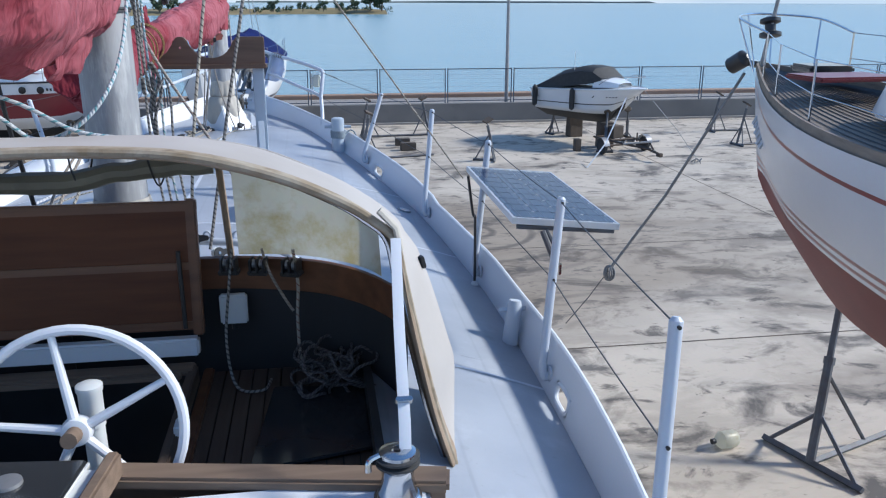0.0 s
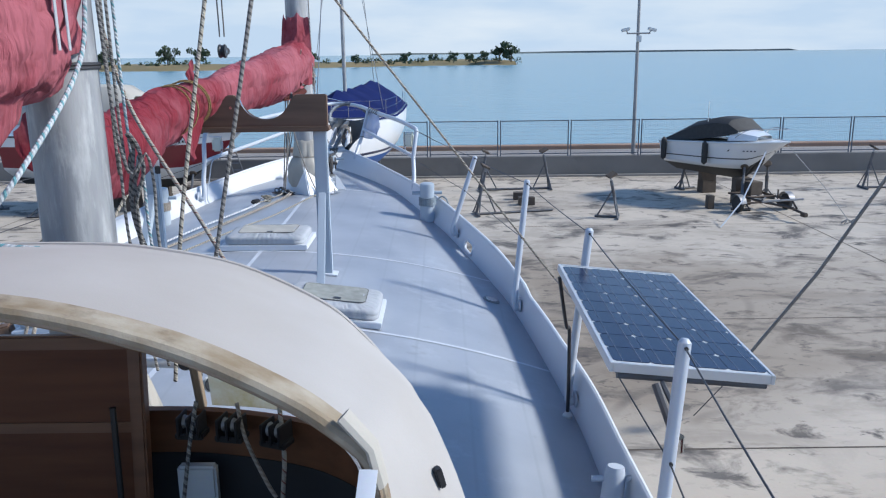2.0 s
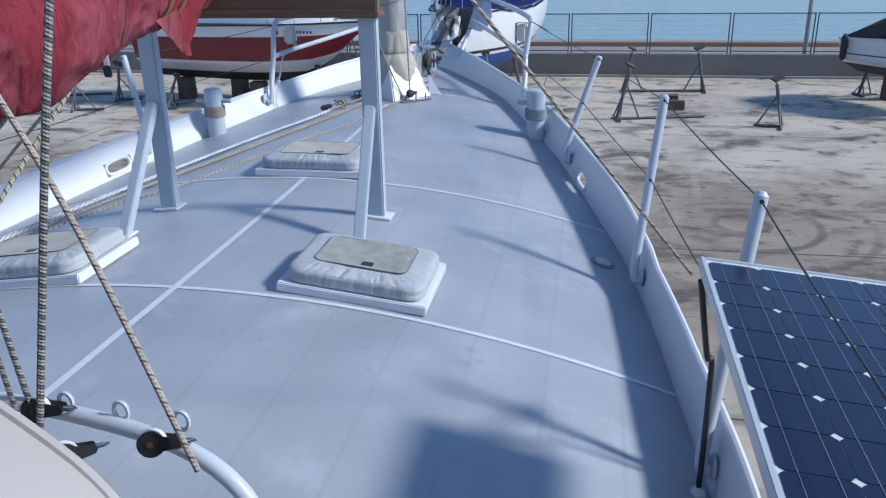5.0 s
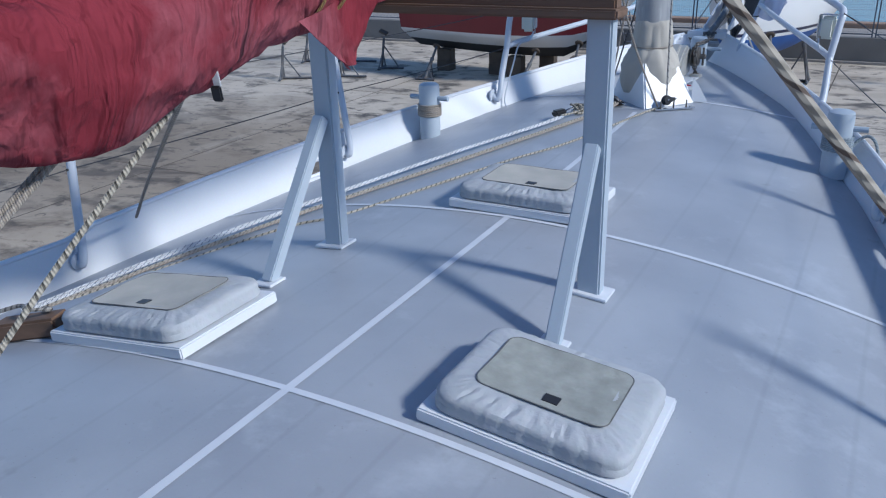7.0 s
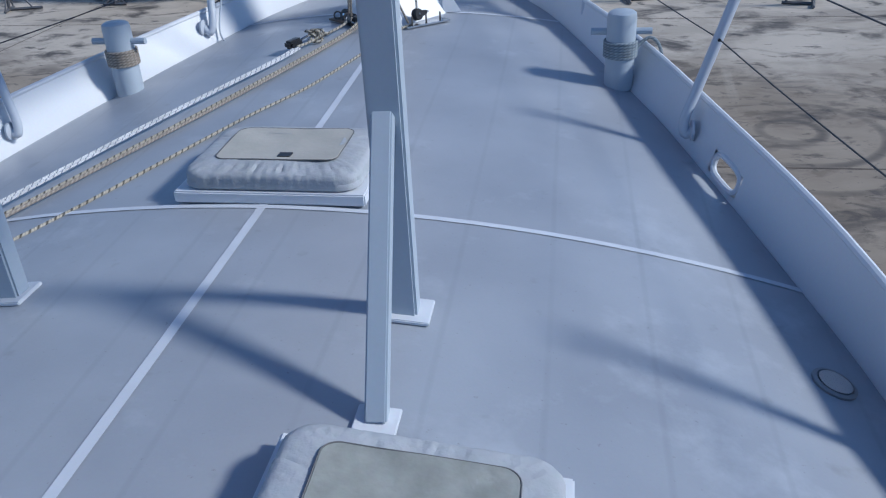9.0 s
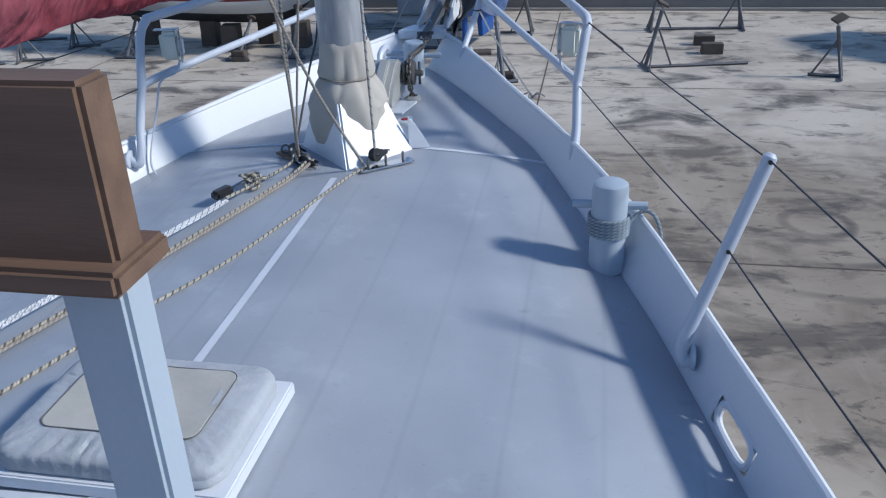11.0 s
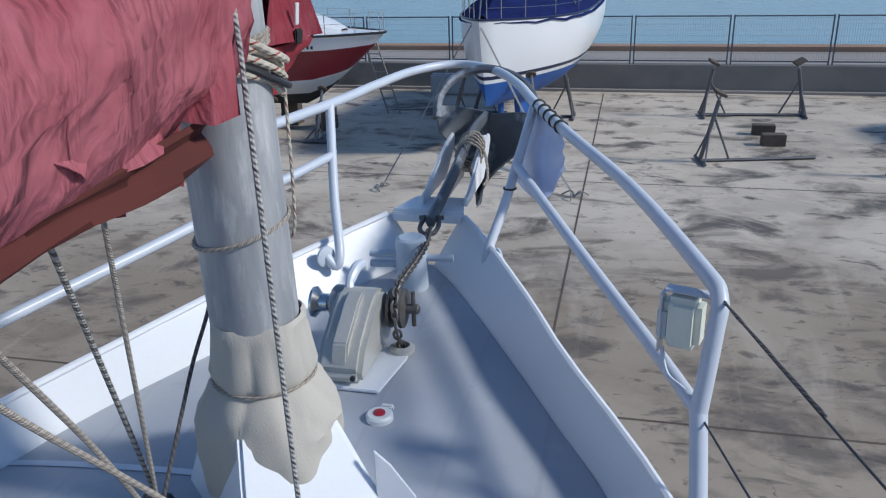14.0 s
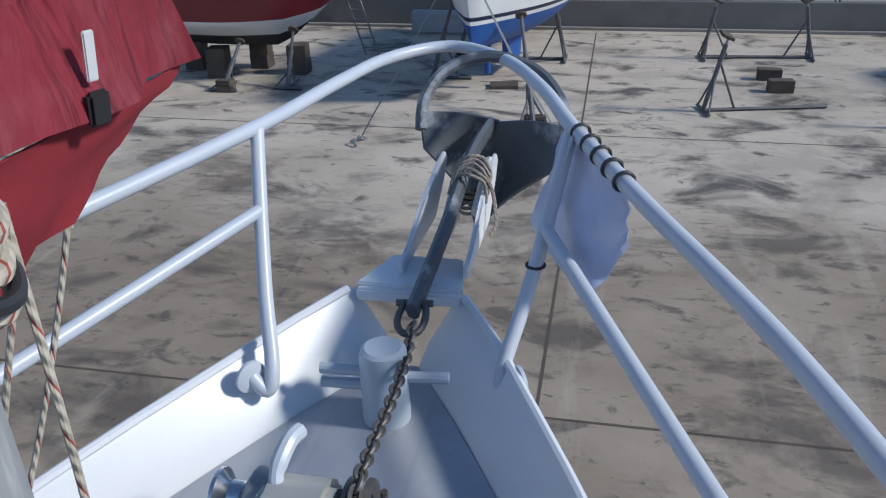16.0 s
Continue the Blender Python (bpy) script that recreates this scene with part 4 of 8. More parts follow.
part("bolt", lathe([(0.012, 0), (0.012, 0.01)], 10, at(0.0, 1.222, 1.36, 0, 90)), M_STEEL, gal)
for s in (1, -1):
    x = s * 0.69
    z = DZ(x, 1.28)
    part("post", box(0.105, 0.075, 1.17 - z, at(x, 1.285, (1.17 + z) / 2), 0.008), M_GREYP, gal, "pale grey steel post")
    part("foot_plate", box(0.17, 0.14, 0.014, at(x + s * 0.01, 1.285, z + 0.007, 0, 0, s * 5.5), 0.003), M_WHITE, gal)
    a, b = Vector((x, 1.235, 0.66)), Vector((s * 0.715, 0.76, DZ(0.7, 0.76)))
    d = b - a
    m = Matrix.Translation((a + b) / 2) @ d.to_track_quat("Z", "X").to_matrix().to_4x4()
    part("brace", box(0.06, 0.06, d.length, m, 0.005), M_GREYP, gal)
    part("brace_foot", box(0.12, 0.12, 0.012, at(s * 0.715, 0.755, DZ(0.7, 0.76) + 0.006, 0, 0, s * 5.5), 0.003), M_WHITE, gal)


# stanchions
def stanchion(x, y, lean, h, side=1):
    t = thing("stanchion", "white tubular steel stanchion welded inside the bulwark", "stanchion", "stanchions along the rail")
    hx = HW(y) + 0.0
    z0 = DZ(hx, y)
    top = Vector((side * x, y + lean, h))
    foot = Vector((side * (hx + FL(y) * 0.5 - 0.055), y - 0.02, z0 + 0.17))
    curl = [Vector((side * (hx + FL(y) * 0.5 - 0.01), y - 0.03, z0 + 0.115)), Vector((side * (hx + FL(y) * 0.5 - 0.05), y - 0.035, z0 + 0.10))]
    pts = spline([curl[0], curl[1], foot, foot.lerp(top, 0.15)], 6) + [foot.lerp(top, f) for f in (0.4, 0.7, 0.985)] + [top]
    rs = [0.026] * (len(pts) - 2) + [0.026, 0.014]
    part("tube", tube(pts, rs, 12), M_RAIL, t)
    part("pad", lathe([(0.052, 0), (0.052, 0.012), (0.03, 0.02)], 16, Matrix.Translation((side * (hx + FL(y) * 0.45 - 0.004), y - 0.03, z0 + 0.115)) @ pose(0, 0, 0, 0, -90 * side, 0)), M_RAIL, t)
    for f in (0.97, 0.52):
        p = foot.lerp(top, f)
        part("wire_eye", lathe([(0.008, -0.034), (0.008, 0.034)], 8, Matrix.Translation(p) @ pose(0, 0, 0, 90, 0, 0)), M_BLACK, t)
    return foot, top


STS = [stanchion(2.021, 3.11, 0.095, 0.707), stanchion(2.368, 1.10, 0.205, 0.744), stanchion(2.565, -0.60, 0.125, 0.717), stanchion(2.586, -2.52, 0.126, 0.70), stanchion(2.43, -4.42, 0.134, 0.713)]
STP = [stanchion(2.0, 3.04, 0.12, 0.70, -1), stanchion(2.36, 0.95, 0.12, 0.72, -1), stanchion(2.56, -1.2, 0.12, 0.71, -1), stanchion(2.58, -3.2, 0.12, 0.7, -1)]

# pulpit
pul = thing("pulpit", "pale painted tubular steel bow pulpit", "pulpit")
TOP = [(1.305, 5.0, 0.48), (1.335, 5.07, 0.71), (1.345, 5.13, 0.80), (1.30, 5.26, 0.835), (1.08, 5.93, 0.872), (0.80, 6.56, 0.912), (0.565, 7.12, 0.945), (0.42, 7.55, 0.96), (0.22, 7.95, 0.972), (-0.06, 8.16, 0.978), (-0.30, 7.93, 0.972), (-0.42, 7.50, 0.962),
       (-0.53, 6.97, 0.95), (-0.88, 6.05, 0.90), (-1.25, 5.10, 0.845), (-1.295, 4.97, 0.82), (-1.30, 4.88, 0.72), (-1.285, 4.78, 0.48)]
part("top_rail", tube(spline(TOP, 6), 0.027, 12), M_RAIL, pul)
for s, foot, low in ((1, (1.322, 4.72, 0.03), (1.305, 5.0, 0.48)), (-1, (-1.285, 4.58, 0.05), (-1.285, 4.78, 0.48))):
    f = Vector(foot)
    part("aft_leg", tube(spline([f + Vector((s * 0.05, 0, 0.03)), f, f + Vector((-s * 0.015, 0.03, 0.07)), Vector(low).lerp(f, 0.5), low], 6), 0.027, 12), M_RAIL, pul)
    part("pad", lathe([(0.055, 0), (0.055, 0.012), (0.03, 0.02)], 16, Matrix.Translation(f + Vector((s * 0.055, 0, 0.03))) @ pose(0, 0, 0, 0, -90 * s, 0)), M_RAIL, pul)
for s, foot, top, mid, aft in ((1, (0.405, 6.52, 0.255), (0.565, 7.12, 0.945), 0.60, (1.305, 5.0, 0.48)), (-1, (-0.335, 6.40, 0.26), (-0.53, 6.97, 0.95), 0.665, (-1.285, 4.78, 0.48))):
    f, tp = Vector(foot), Vector(top)
    part("fore_leg", tube(spline([f + Vector((s * 0.06, 0.0, 0.04)), f + Vector((s * 0.01, 0, -0.01)), f + Vector((0, 0.04, 0.06)), f.lerp(tp, 0.4), tp], 6), 0.025, 12), M_RAIL, pul)
    part("pad", lathe([(0.055, 0), (0.055, 0.012), (0.03, 0.02)], 16, Matrix.Translation(f + Vector((s * 0.065, 0, 0.04))) @ pose(0, 0, 0, 0, -90 * s, 30 * s)), M_RAIL, pul)
    j, a = f.lerp(tp, mid), Vector(aft)
    part("mid_rail", tube(spline([j, j.lerp(a, 0.5), j.lerp(a, 0.88) + Vector((0, 0, 0.01)), a], 6), 0.024, 12), M_RAIL, pul)

for s, x, y, z in ((1, 1.255, 5.20, 0.68), (-1, -1.18, 5.02, 0.67)):
    t = thing("navigation_light", "pale plastic navigation light on a bracket under the pulpit rail", "light", "pulpit lights")
    part("housing", box(0.12, 0.10, 0.17, at(x, y, z, s * -18), 0.022), M_NAVBOX, t)
    part("bracket", box(0.15, 0.05, 0.008, at(x + s * 0.015, y, z + 0.098, s * -18), 0.002), M_RAIL, t)
    part("strut", box(0.008, 0.05, 0.2, at(x - s * 0.066, y - 0.01, z + 0.0, s * -18), 0.002), M_STEEL, t)
    part("lens", box(0.03, 0.085, 0.11, at(x - s * 0.058, y + 0.01, z - 0.01, s * -18), 0.012), M_PLATE, t)
    part("cable", tube(spline([(x - s * 0.06, y - 0.03, z - 0.08), (x - s * 0.04, y - 0.08, z - 0.15), (x + s * 0.03, y - 0.15, z - 0.19), (x + s * 0.06, y - 0.2, z - 0.35), (x + s * 0.07, y - 0.36, z - 0.62), (x + s * 0.0, y - 0.42, z - 0.72)], 6), 0.007, 6), M_RAIL, t)
    part("deck_gland", lathe([(0.03, 0), (0.03, 0.015), (0.015, 0.03)], 14, at(x + s * 0.0, y - 0.42, z - 0.755)), M_RAIL, t)


# mooring bollards
def bollard(x, y, side):
    t = thing("mooring_bollard", "pale painted steel bollard with a cross pin and rope turns", "bollard", "mooring bollards")
    z = DZ(x, y)
    part("post", lathe([(0.083, -0.01), (0.083, 0.40), (0.078, 0.425), (0.062, 0.435)], 28, at(x, y, z)), M_GREYP, t)
    part("pin", tube([(x - 0.17, y, z + 0.32), (x + 0.17, y, z + 0.32)], 0.02, 10), M_GREYP, t)
    bm = bmesh.new()
    for k in range(6):
        zz = z + 0.185 + k * 0.016
        tube([(x + 0.090 * math.cos(2 * math.pi * i / 20), y + 0.090 * math.sin(2 * math.pi * i / 20), zz) for i in range(20)], 0.009, 6, bm, closed=True)
    part("rope_wrap", bm, R_BLUEGREY if side > 0 else R_PLAIN, t, "wound rope turns")
    return t


bollard(1.495, 3.85, 1)
bollard(-1.50, 3.74, -1)
rope("mooring_tail", [(1.57, 3.90, 0.06), (1.61, 3.93, 0.12), (1.67, 3.94, 0.155), (1.725, 3.93, 0.10), (1.75, 3.90, -0.05), (1.74, 3.8, -0.35)], 0.010, R_BLUEGREY, "greenish mooring line tail over the bulwark")

# bitt at the stem
bit = thing("samson_post", "pale painted round samson post with cross bars", "samson post")
part("post", lathe([(0.08, 0), (0.08, 0.245), (0.074, 0.268), (0.06, 0.278)], 28, at(0.025, 6.50, DZ(0, 6.42))), M_GREYP, bit)
part("bar", tube([(0.045, 6.50, DZ(0, 6.42) + 0.165), (0.235, 6.52, DZ(0, 6.42) + 0.165)], 0.019, 10), M_GREYP, bit)
for dz in (0.125, 0.18):
    part("bar", tube([(0.005, 6.50, DZ(0, 6.42) + dz), (-0.19, 6.49, DZ(0, 6.42) + dz)], 0.019, 10), M_GREYP, bit)

# bow roller and anchor
rol = thing("bow_roller", "white steel anchor roller with raised cheek plates", "bow roller")
part("platform", prism([(-0.20, 0), (0.20, 0), (0.16, 0.24), (-0.12, 0.24)], 0.03, at(0.013, 6.90, 0.365), 0.006), M_WHITE, rol)
part("lip", box(0.39, 0.05, 0.05, at(0.013, 6.90, 0.355), 0.008), M_WHITE, rol)
side_poly = [(0, 0), (0.48, 0.02), (0.64, 0.14), (0.70, 0.21), (0.67, 0.25), (0.58, 0.235), (0.34, 0.17), (0.10, 0.06), (0, 0.05)]
for x, tw in ((-0.045, -3), (0.20, -1), (0.065, -2)):
    part("cheek", prism(side_poly, 0.018, Matrix.Translation((x, 6.98, 0.395)) @ pose(0, 0, 0, 90, 0, 90 + tw), 0.004), M_WHITE, rol)
part("roller", lathe([(0.045, -0.05), (0.03, 0), (0.045, 0.05)], 16, at(0.13, 7.50, 0.50, 0, 0, 90)), M_RUBBER, rol)
part("roller_tube", tube([(0.20, 7.30, 0.52), (0.205, 7.62, 0.62)], 0.025, 10), M_WHITE, rol)
anc = thing("anchor", "large dark worn roll-bar anchor stowed in the bow roller", "anchor")
part("shank", tube(spline([(0.065, 6.74, 0.385), (0.105, 7.15, 0.52), (0.135, 7.55, 0.66), (0.17, 7.86, 0.70)], 5), 0.026, 8, flat=1.6), M_ANCHOR, anc)
tip = Vector((0.10, 7.95, 0.08))
heel = Vector((0.21, 7.85, 0.72))
for s_, wing in ((-1, [(-0.09, 7.70, 0.64), (-0.11, 7.72, 0.80)]), (1, [(0.47, 7.70, 0.56), (0.51, 7.72, 0.76)])):
    rows = []
    for i in range(11):
        u = i / 10
        sp_ = tip.lerp(heel, u) + Vector((0, 0.05 * math.sin(math.pi * u), 0))
        e0, e1 = Vector(wing[0]), Vector(wing[1])
        edge = tip.lerp(e0, min(1, u / 0.8)) if u < 0.8 else e0.lerp(e1, (u - 0.8) / 0.2)
        edge = edge + Vector((-s_ * 0.07 * math.sin(math.pi * min(1, u / 0.8)) * (u < 0.8), -0.02, 0))
        rows.append([sp_.lerp(edge, j / 7) + Vector((0, 0.05 * math.sin(math.pi * j / 7), -0.0)) for j in range(8)])
    part("fluke", grid(rows, thick=0.014), M_ANCHOR, anc, "dark blade with pale smears and painted-in sunlit patches")
part("roll_bar", tube(spline([(-0.11, 7.70, 0.72), (-0.11, 7.78, 0.83), (-0.05, 7.88, 0.92), (0.06, 7.94, 0.97), (0.2, 7.96, 0.98), (0.37, 7.92, 0.93), (0.48, 7.80, 0.84), (0.51, 7.70, 0.74)], 6), 0.027, 8), M_ANCHOR, anc)
bm = bmesh.new()
for k in range(5):
    yy = 7.36 + 0.028 * k
    zz = 0.575 + 0.009 * k
    tube([(0.155 + 0.075 * math.cos(2 * math.pi * i / 18) + random.uniform(-0.004, 0.004), yy + 0.012 * math.sin(i * 1.3 + k), zz + 0.085 * math.sin(2 * math.pi * i / 18)) for i in range(18)], 0.008, 6, bm, closed=True)
tube(spline([(0.20, 7.42, 0.66), (0.25, 7.38, 0.58), (0.27, 7.34, 0.46), (0.25, 7.31, 0.42)], 5), 0.008, 6, bm)
solo("anchor_lashing", bm, R_PLAIN, "beige cord lashing round the anchor shank", "rope")


def chain(name, pts, link=0.05, r=0.0065, label="rusty galvanised anchor chain"):
    """Interlocked oval links, each turned a quarter against the next."""
    p = spline(pts, 24)
    t = thing(name, label, "chain")
    total, ds = 0, [0]
    for a, b in zip(p, p[1:]):
        total += (b - a).length
        ds.append(total)
    step = link * 0.66
    base = tube([(0.5 * link * math.copysign(abs(math.cos(a)) ** 0.8, math.cos(a)), 0.32 * link * math.sin(a), 0) for a in [2 * math.pi * k / 12 for k in range(12)]], r, 6, closed=True)
    me = finish(base, "link", M_CHAIN)
    for i in range(int(total / step)):
        d = i * step + step / 2
        k = max(j for j in range(len(ds)) if ds[j] <= d)
        k = min(k, len(p) - 2)
        tg = (p[k + 1] - p[k]).normalized()
        q = p[k].lerp(p[k + 1], (d - ds[k]) / max(1e-6, ds[k + 1] - ds[k]))
        o = new("link", me)
        o.parent = t
        o.matrix_basis = Matrix.Translation(q) @ tg.to_track_quat("X", "Z").to_matrix().to_4x4() @ pose(0, 0, 0, 45 + 90 * (i % 2), 0, 0)


chain("anchor_chain", [(0.15, 5.83, 0.14), (0.14, 5.79, 0.26), (0.135, 5.81, 0.36), (0.13, 5.88, 0.405), (0.125, 6.0, 0.40), (0.115, 6.3, 0.375), (0.10, 6.52, 0.365), (0.075, 6.70, 0.375)])
shk = thing("shackle", "heavy dark swivel shackle on the anchor shank", "shackle")
part("bow", tube(spline([(0.030, 6.780, 0.400), (0.020, 6.700, 0.370), (0.050, 6.650, 0.355), (0.100, 6.660, 0.355), (0.115, 6.720, 0.375), (0.100, 6.790, 0.400)], 5), 0.013, 8), M_CHAIN, shk)
part("pin", tube([(0.000, 6.775, 0.395), (0.130, 6.780, 0.400)], 0.013, 8), M_CHAIN, shk)

# windlass
wl = thing("anchor_windlass", "cast metal anchor windlass with a chain gypsy and rope drum", "windlass")
WX, WY = 0.0, 5.74
wz = DZ(0, WY)
prof = [(-0.24, 0.0), (0.20, 0.0), (0.235, 0.10), (0.22, 0.20), (0.15, 0.265), (0.07, 0.28), (-0.01, 0.255), (-0.18, 0.15), (-0.25, 0.06)]
part("base_pad", prism([(-0.18, -0.26), (0.15, -0.26), (0.19, 0.02), (0.19, 0.10), (-0.18, 0.10)], 0.014, at(WX, WY, wz + 0.002), 0.003), M_WHITE, wl)
part("housing", prism(prof, 0.19, Matrix.Translation((WX - 0.115, WY, wz + 0.014)) @ pose(0, 0, 0, 90, 0, 90), 0.022), M_WINDLASS, wl, "cast grey metal housing")
part("ridge", prism([(-0.22, 0.08), (-0.01, 0.24), (0.06, 0.275), (0.05, 0.29), (-0.02, 0.27), (-0.19, 0.165)], 0.07, Matrix.Translation((WX - 0.055, WY - 0.012, wz + 0.016)) @ pose(0, 0, 0, 90, 0, 90), 0.008), M_WINDLASS, wl)
ax = at(WX, WY + 0.145, wz + 0.185, 0, 0, 90)
part("gypsy", lathe([(0.05, 0.085), (0.085, 0.092), (0.088, 0.105), (0.05, 0.118), (0.05, 0.130), (0.088, 0.143), (0.085, 0.158), (0.04, 0.165)], 24, ax), M_CHAIN, wl, "dark chain gypsy")
part("clutch_nut", lathe([(0.022, 0.16), (0.022, 0.215), (0.014, 0.222)], 12, ax), M_CHAIN, wl)
part("clutch_bar", tube([(WX + 0.195, WY + 0.145, wz + 0.105), (WX + 0.195, WY + 0.145, wz + 0.265)], 0.010, 8), M_CHAIN, wl)
part("drum_motor", lathe([(0.075, -0.165), (0.085, -0.155), (0.085, -0.11), (0.075, -0.10)], 24, ax), M_GALV, wl)
part("rope_drum", lathe([(0.03, -0.265), (0.068, -0.262), (0.070, -0.25), (0.040, -0.225), (0.040, -0.19), (0.06, -0.165)], 28, ax), M_STEEL, wl, "polished rope drum")
part("lever", tube(spline([(WX - 0.07, WY + 0.10, wz + 0.26), (WX - 0.08, WY + 0.13, wz + 0.30), (WX - 0.07, WY + 0.20, wz + 0.34), (WX - 0.06, WY + 0.25, wz + 0.335)], 5), [0.02] * 6 + [0.024] * 10, 10), M_RAIL, wl, "pale painted lever")
for dx in (-0.085, 0.045):
    part("bolt", lathe([(0.011, 0), (0.011, 0.012)], 10, at(WX + dx, WY - 0.25, wz + 0.06, 0, 90)), M_BLACK, wl)
part("chain_pipe", lathe([(0.055, 0), (0.055, 0.02), (0.034, 0.03), (0.03, 0.0)], 20, at(0.155, 5.82, wz + 0.012)), M_WINDLASS, wl)
fb = thing("foot_switch", "round white deck foot switch with a red button", "switch")
part("base", lathe([(0.052, 0), (0.052, 0.018), (0.045, 0.026)], 28, at(0.20, 5.33, DZ(0.2, 5.33) - 0.002)), M_PLATE, fb)
part("button", lathe([(0.024, 0), (0.022, 0.008), (0.01, 0.011)], 20, at(0.20, 5.33, DZ(0.2, 5.33) + 0.022)), M_BUTTON, fb, "red rubber button")
part("hinge", box(0.05, 0.025, 0.022, at(0.215, 5.385, DZ(0.2, 5.38) + 0.014), 0.005), M_PLATE, fb)
ff = thing("deck_filler", "round metal deck filler cap", "filler cap")
part("ring", lathe([(0.075, 0), (0.075, 0.008), (0.062, 0.012), (0.06, 0.006)], 28, at(2.08, 1.38, DZ(2.08, 1.38) - 0.001, 0, 0, 17)), M_GALV, ff)
part("cap", lathe([(0.058, 0), (0.056, 0.013), (0.03, 0.014)], 24, at(2.08, 1.38, DZ(2.08, 1.38), 0, 0, 17)), M_STEEL, ff)

# ---- masts and sails ----
fm = thing("foremast", "weathered grey aluminium mast with a canvas boot", "mast")
FX, FY = -0.04, 4.93
part("tube", tube([(FX, FY, 0.2), (FX - 0.012, FY - 0.006, 1.0), (FX - 0.03, FY, 2.2), (FX - 0.06, FY + 0.08, 11)], [0.137, 0.137, 0.135, 0.11], 32), M_ALU, fm)
c4 = [(0.04, -0.40), (0.34, 0.0), (0.0, 0.36), (-0.37, 0.0)]
t4 = [(0.0, -0.22), (0.21, 0.0), (0.0, 0.2), (-0.21, 0.0)]
bm = bmesh.new()
lo = [bm.verts.new((FX + 0.05 + x, FY - 0.03 + y, DZ(FX + x, FY + y) - 0.005)) for x, y in c4]
hi = [bm.verts.new((FX + x, FY + y, 0.42)) for x, y in t4]
for i in range(4):
    bm.faces.new((lo[i], lo[(i + 1) % 4], hi[(i + 1) % 4], hi[i]))
bm.faces.new(hi)
bmesh.ops.bevel(bm, geom=bm.edges[:], offset=0.012, segments=2, affect="EDGES")
part("step", bm, M_WHITE, fm, "white pyramid mast step")
part("gusset", prism([(0, 0), (0.13, 0), (0.05, 0.14), (0, 0.2)], 0.012, Matrix.Translation((FX + 0.36, FY - 0.03, DZ(0.3, FY))) @ pose(0, 0, 0, 90, 0, 20), 0.002), M_WHITE, fm)


def boot(x, y, prof, seed, mat, drop):
    """A wrinkled canvas sleeve: rings of uneven radius with folds and a ragged hem."""
    rows = []
    for zi, (z, r, rag) in enumerate(prof):
        row = []
        for k in range(112):
            a = 2 * math.pi * k / 112
            fold = 0.09 * noise.noise(Vector((math.cos(a) * 1.6 + seed, math.sin(a) * 1.6, z * 4.0))) - 0.06 * (1 - abs(noise.noise(Vector((math.cos(a) * 1.7 + seed, math.sin(a) * 1.7, z * 9.0 + 1.5 * math.sin(a)))))) ** 5 + 0.03 * noise.noise(Vector((math.cos(a) * 2.5, math.sin(a) * 2.5, z * 26 + seed)))
            pleat = 0.013 * math.sin(a * 9 + z * 9) * (0.3 + abs(noise.noise(Vector((a, z * 5, seed)))))
            dz = rag * (noise.noise(Vector((math.cos(a) * 1.5, math.sin(a) * 1.5, seed + 3))) * 1.0 - drop * max(0, math.cos(a + 1.0)))
            rr = r * (1 + fold + pleat)
            row.append((x + rr * math.cos(a), y + rr * math.sin(a), z + dz))
        rows.append(row)
    return grid(rows, close_u=True, thick=0.004)


part("mast_boot", boot(FX, FY, [(0.735, 0.141, 0.0), (0.72, 0.15, 0.01), (0.68, 0.152, 0), (0.62, 0.158, 0), (0.55, 0.168, 0), (0.52, 0.160, 0), (0.49, 0.185, 0), (0.455, 0.205, 0), (0.42, 0.222, 0), (0.395, 0.228, 0.01), (0.37, 0.238, 0.02), (0.34, 0.236, 0.06), (0.31, 0.242, 0.10), (0.27, 0.236, 0.16)], 1.3, M_BEIGE, 0.6), M_BEIGE, fm, "wrinkled beige canvas mast boot")
part("boot_cord", tube([(FX + 0.165 * math.cos(2 * math.pi * k / 24), FY + 0.165 * math.sin(2 * math.pi * k / 24), 0.525) for k in range(24)], 0.005, 6, closed=True), R_PLAIN, fm)
for z, r in ((1.02, 0.143), (1.52, 0.142), (1.535, 0.143), (1.55, 0.144)):
    part("lashing", tube([(FX - 0.018 * (z - 0.3) + r * math.cos(2 * math.pi * k / 28), FY - 0.006 + r * math.sin(2 * math.pi * k / 28), z + 0.035 * math.sin(2 * math.pi * k / 28 + 1)) for k in range(28)], 0.007, 6, closed=True), R_PLAIN, fm, "thin cord round the mast")

mm = thing("mainmast", "weathered grey aluminium mast with a canvas boot", "mast")
MX, MY = 0.0, -1.65
part("tube", tube([(MX, MY, -0.02), (MX, MY, 1.0), (MX, MY, 2.4), (MX, MY + 0.05, 14)], [0.158, 0.158, 0.156, 0.12], 32), M_ALU, mm)
part("mast_boot", boot(MX, MY, [(0.62, 0.165, 0.0), (0.58, 0.175, 0.01), (0.45, 0.18, 0), (0.35, 0.20, 0), (0.2, 0.25, 0.01), (0.05, 0.28, 0.02)], 4.1, M_BEIGE, 0.3), M_BEIGE, mm, "beige canvas mast boot")
for z in (1.72, 1.735):
    part("mast_band", tube([(MX + 0.162 * math.cos(2 * math.pi * k / 28), MY + 0.162 * math.sin(2 * math.pi * k / 28), z) for k in range(28)], 0.008, 6, closed=True), M_DARKWIRE, mm)


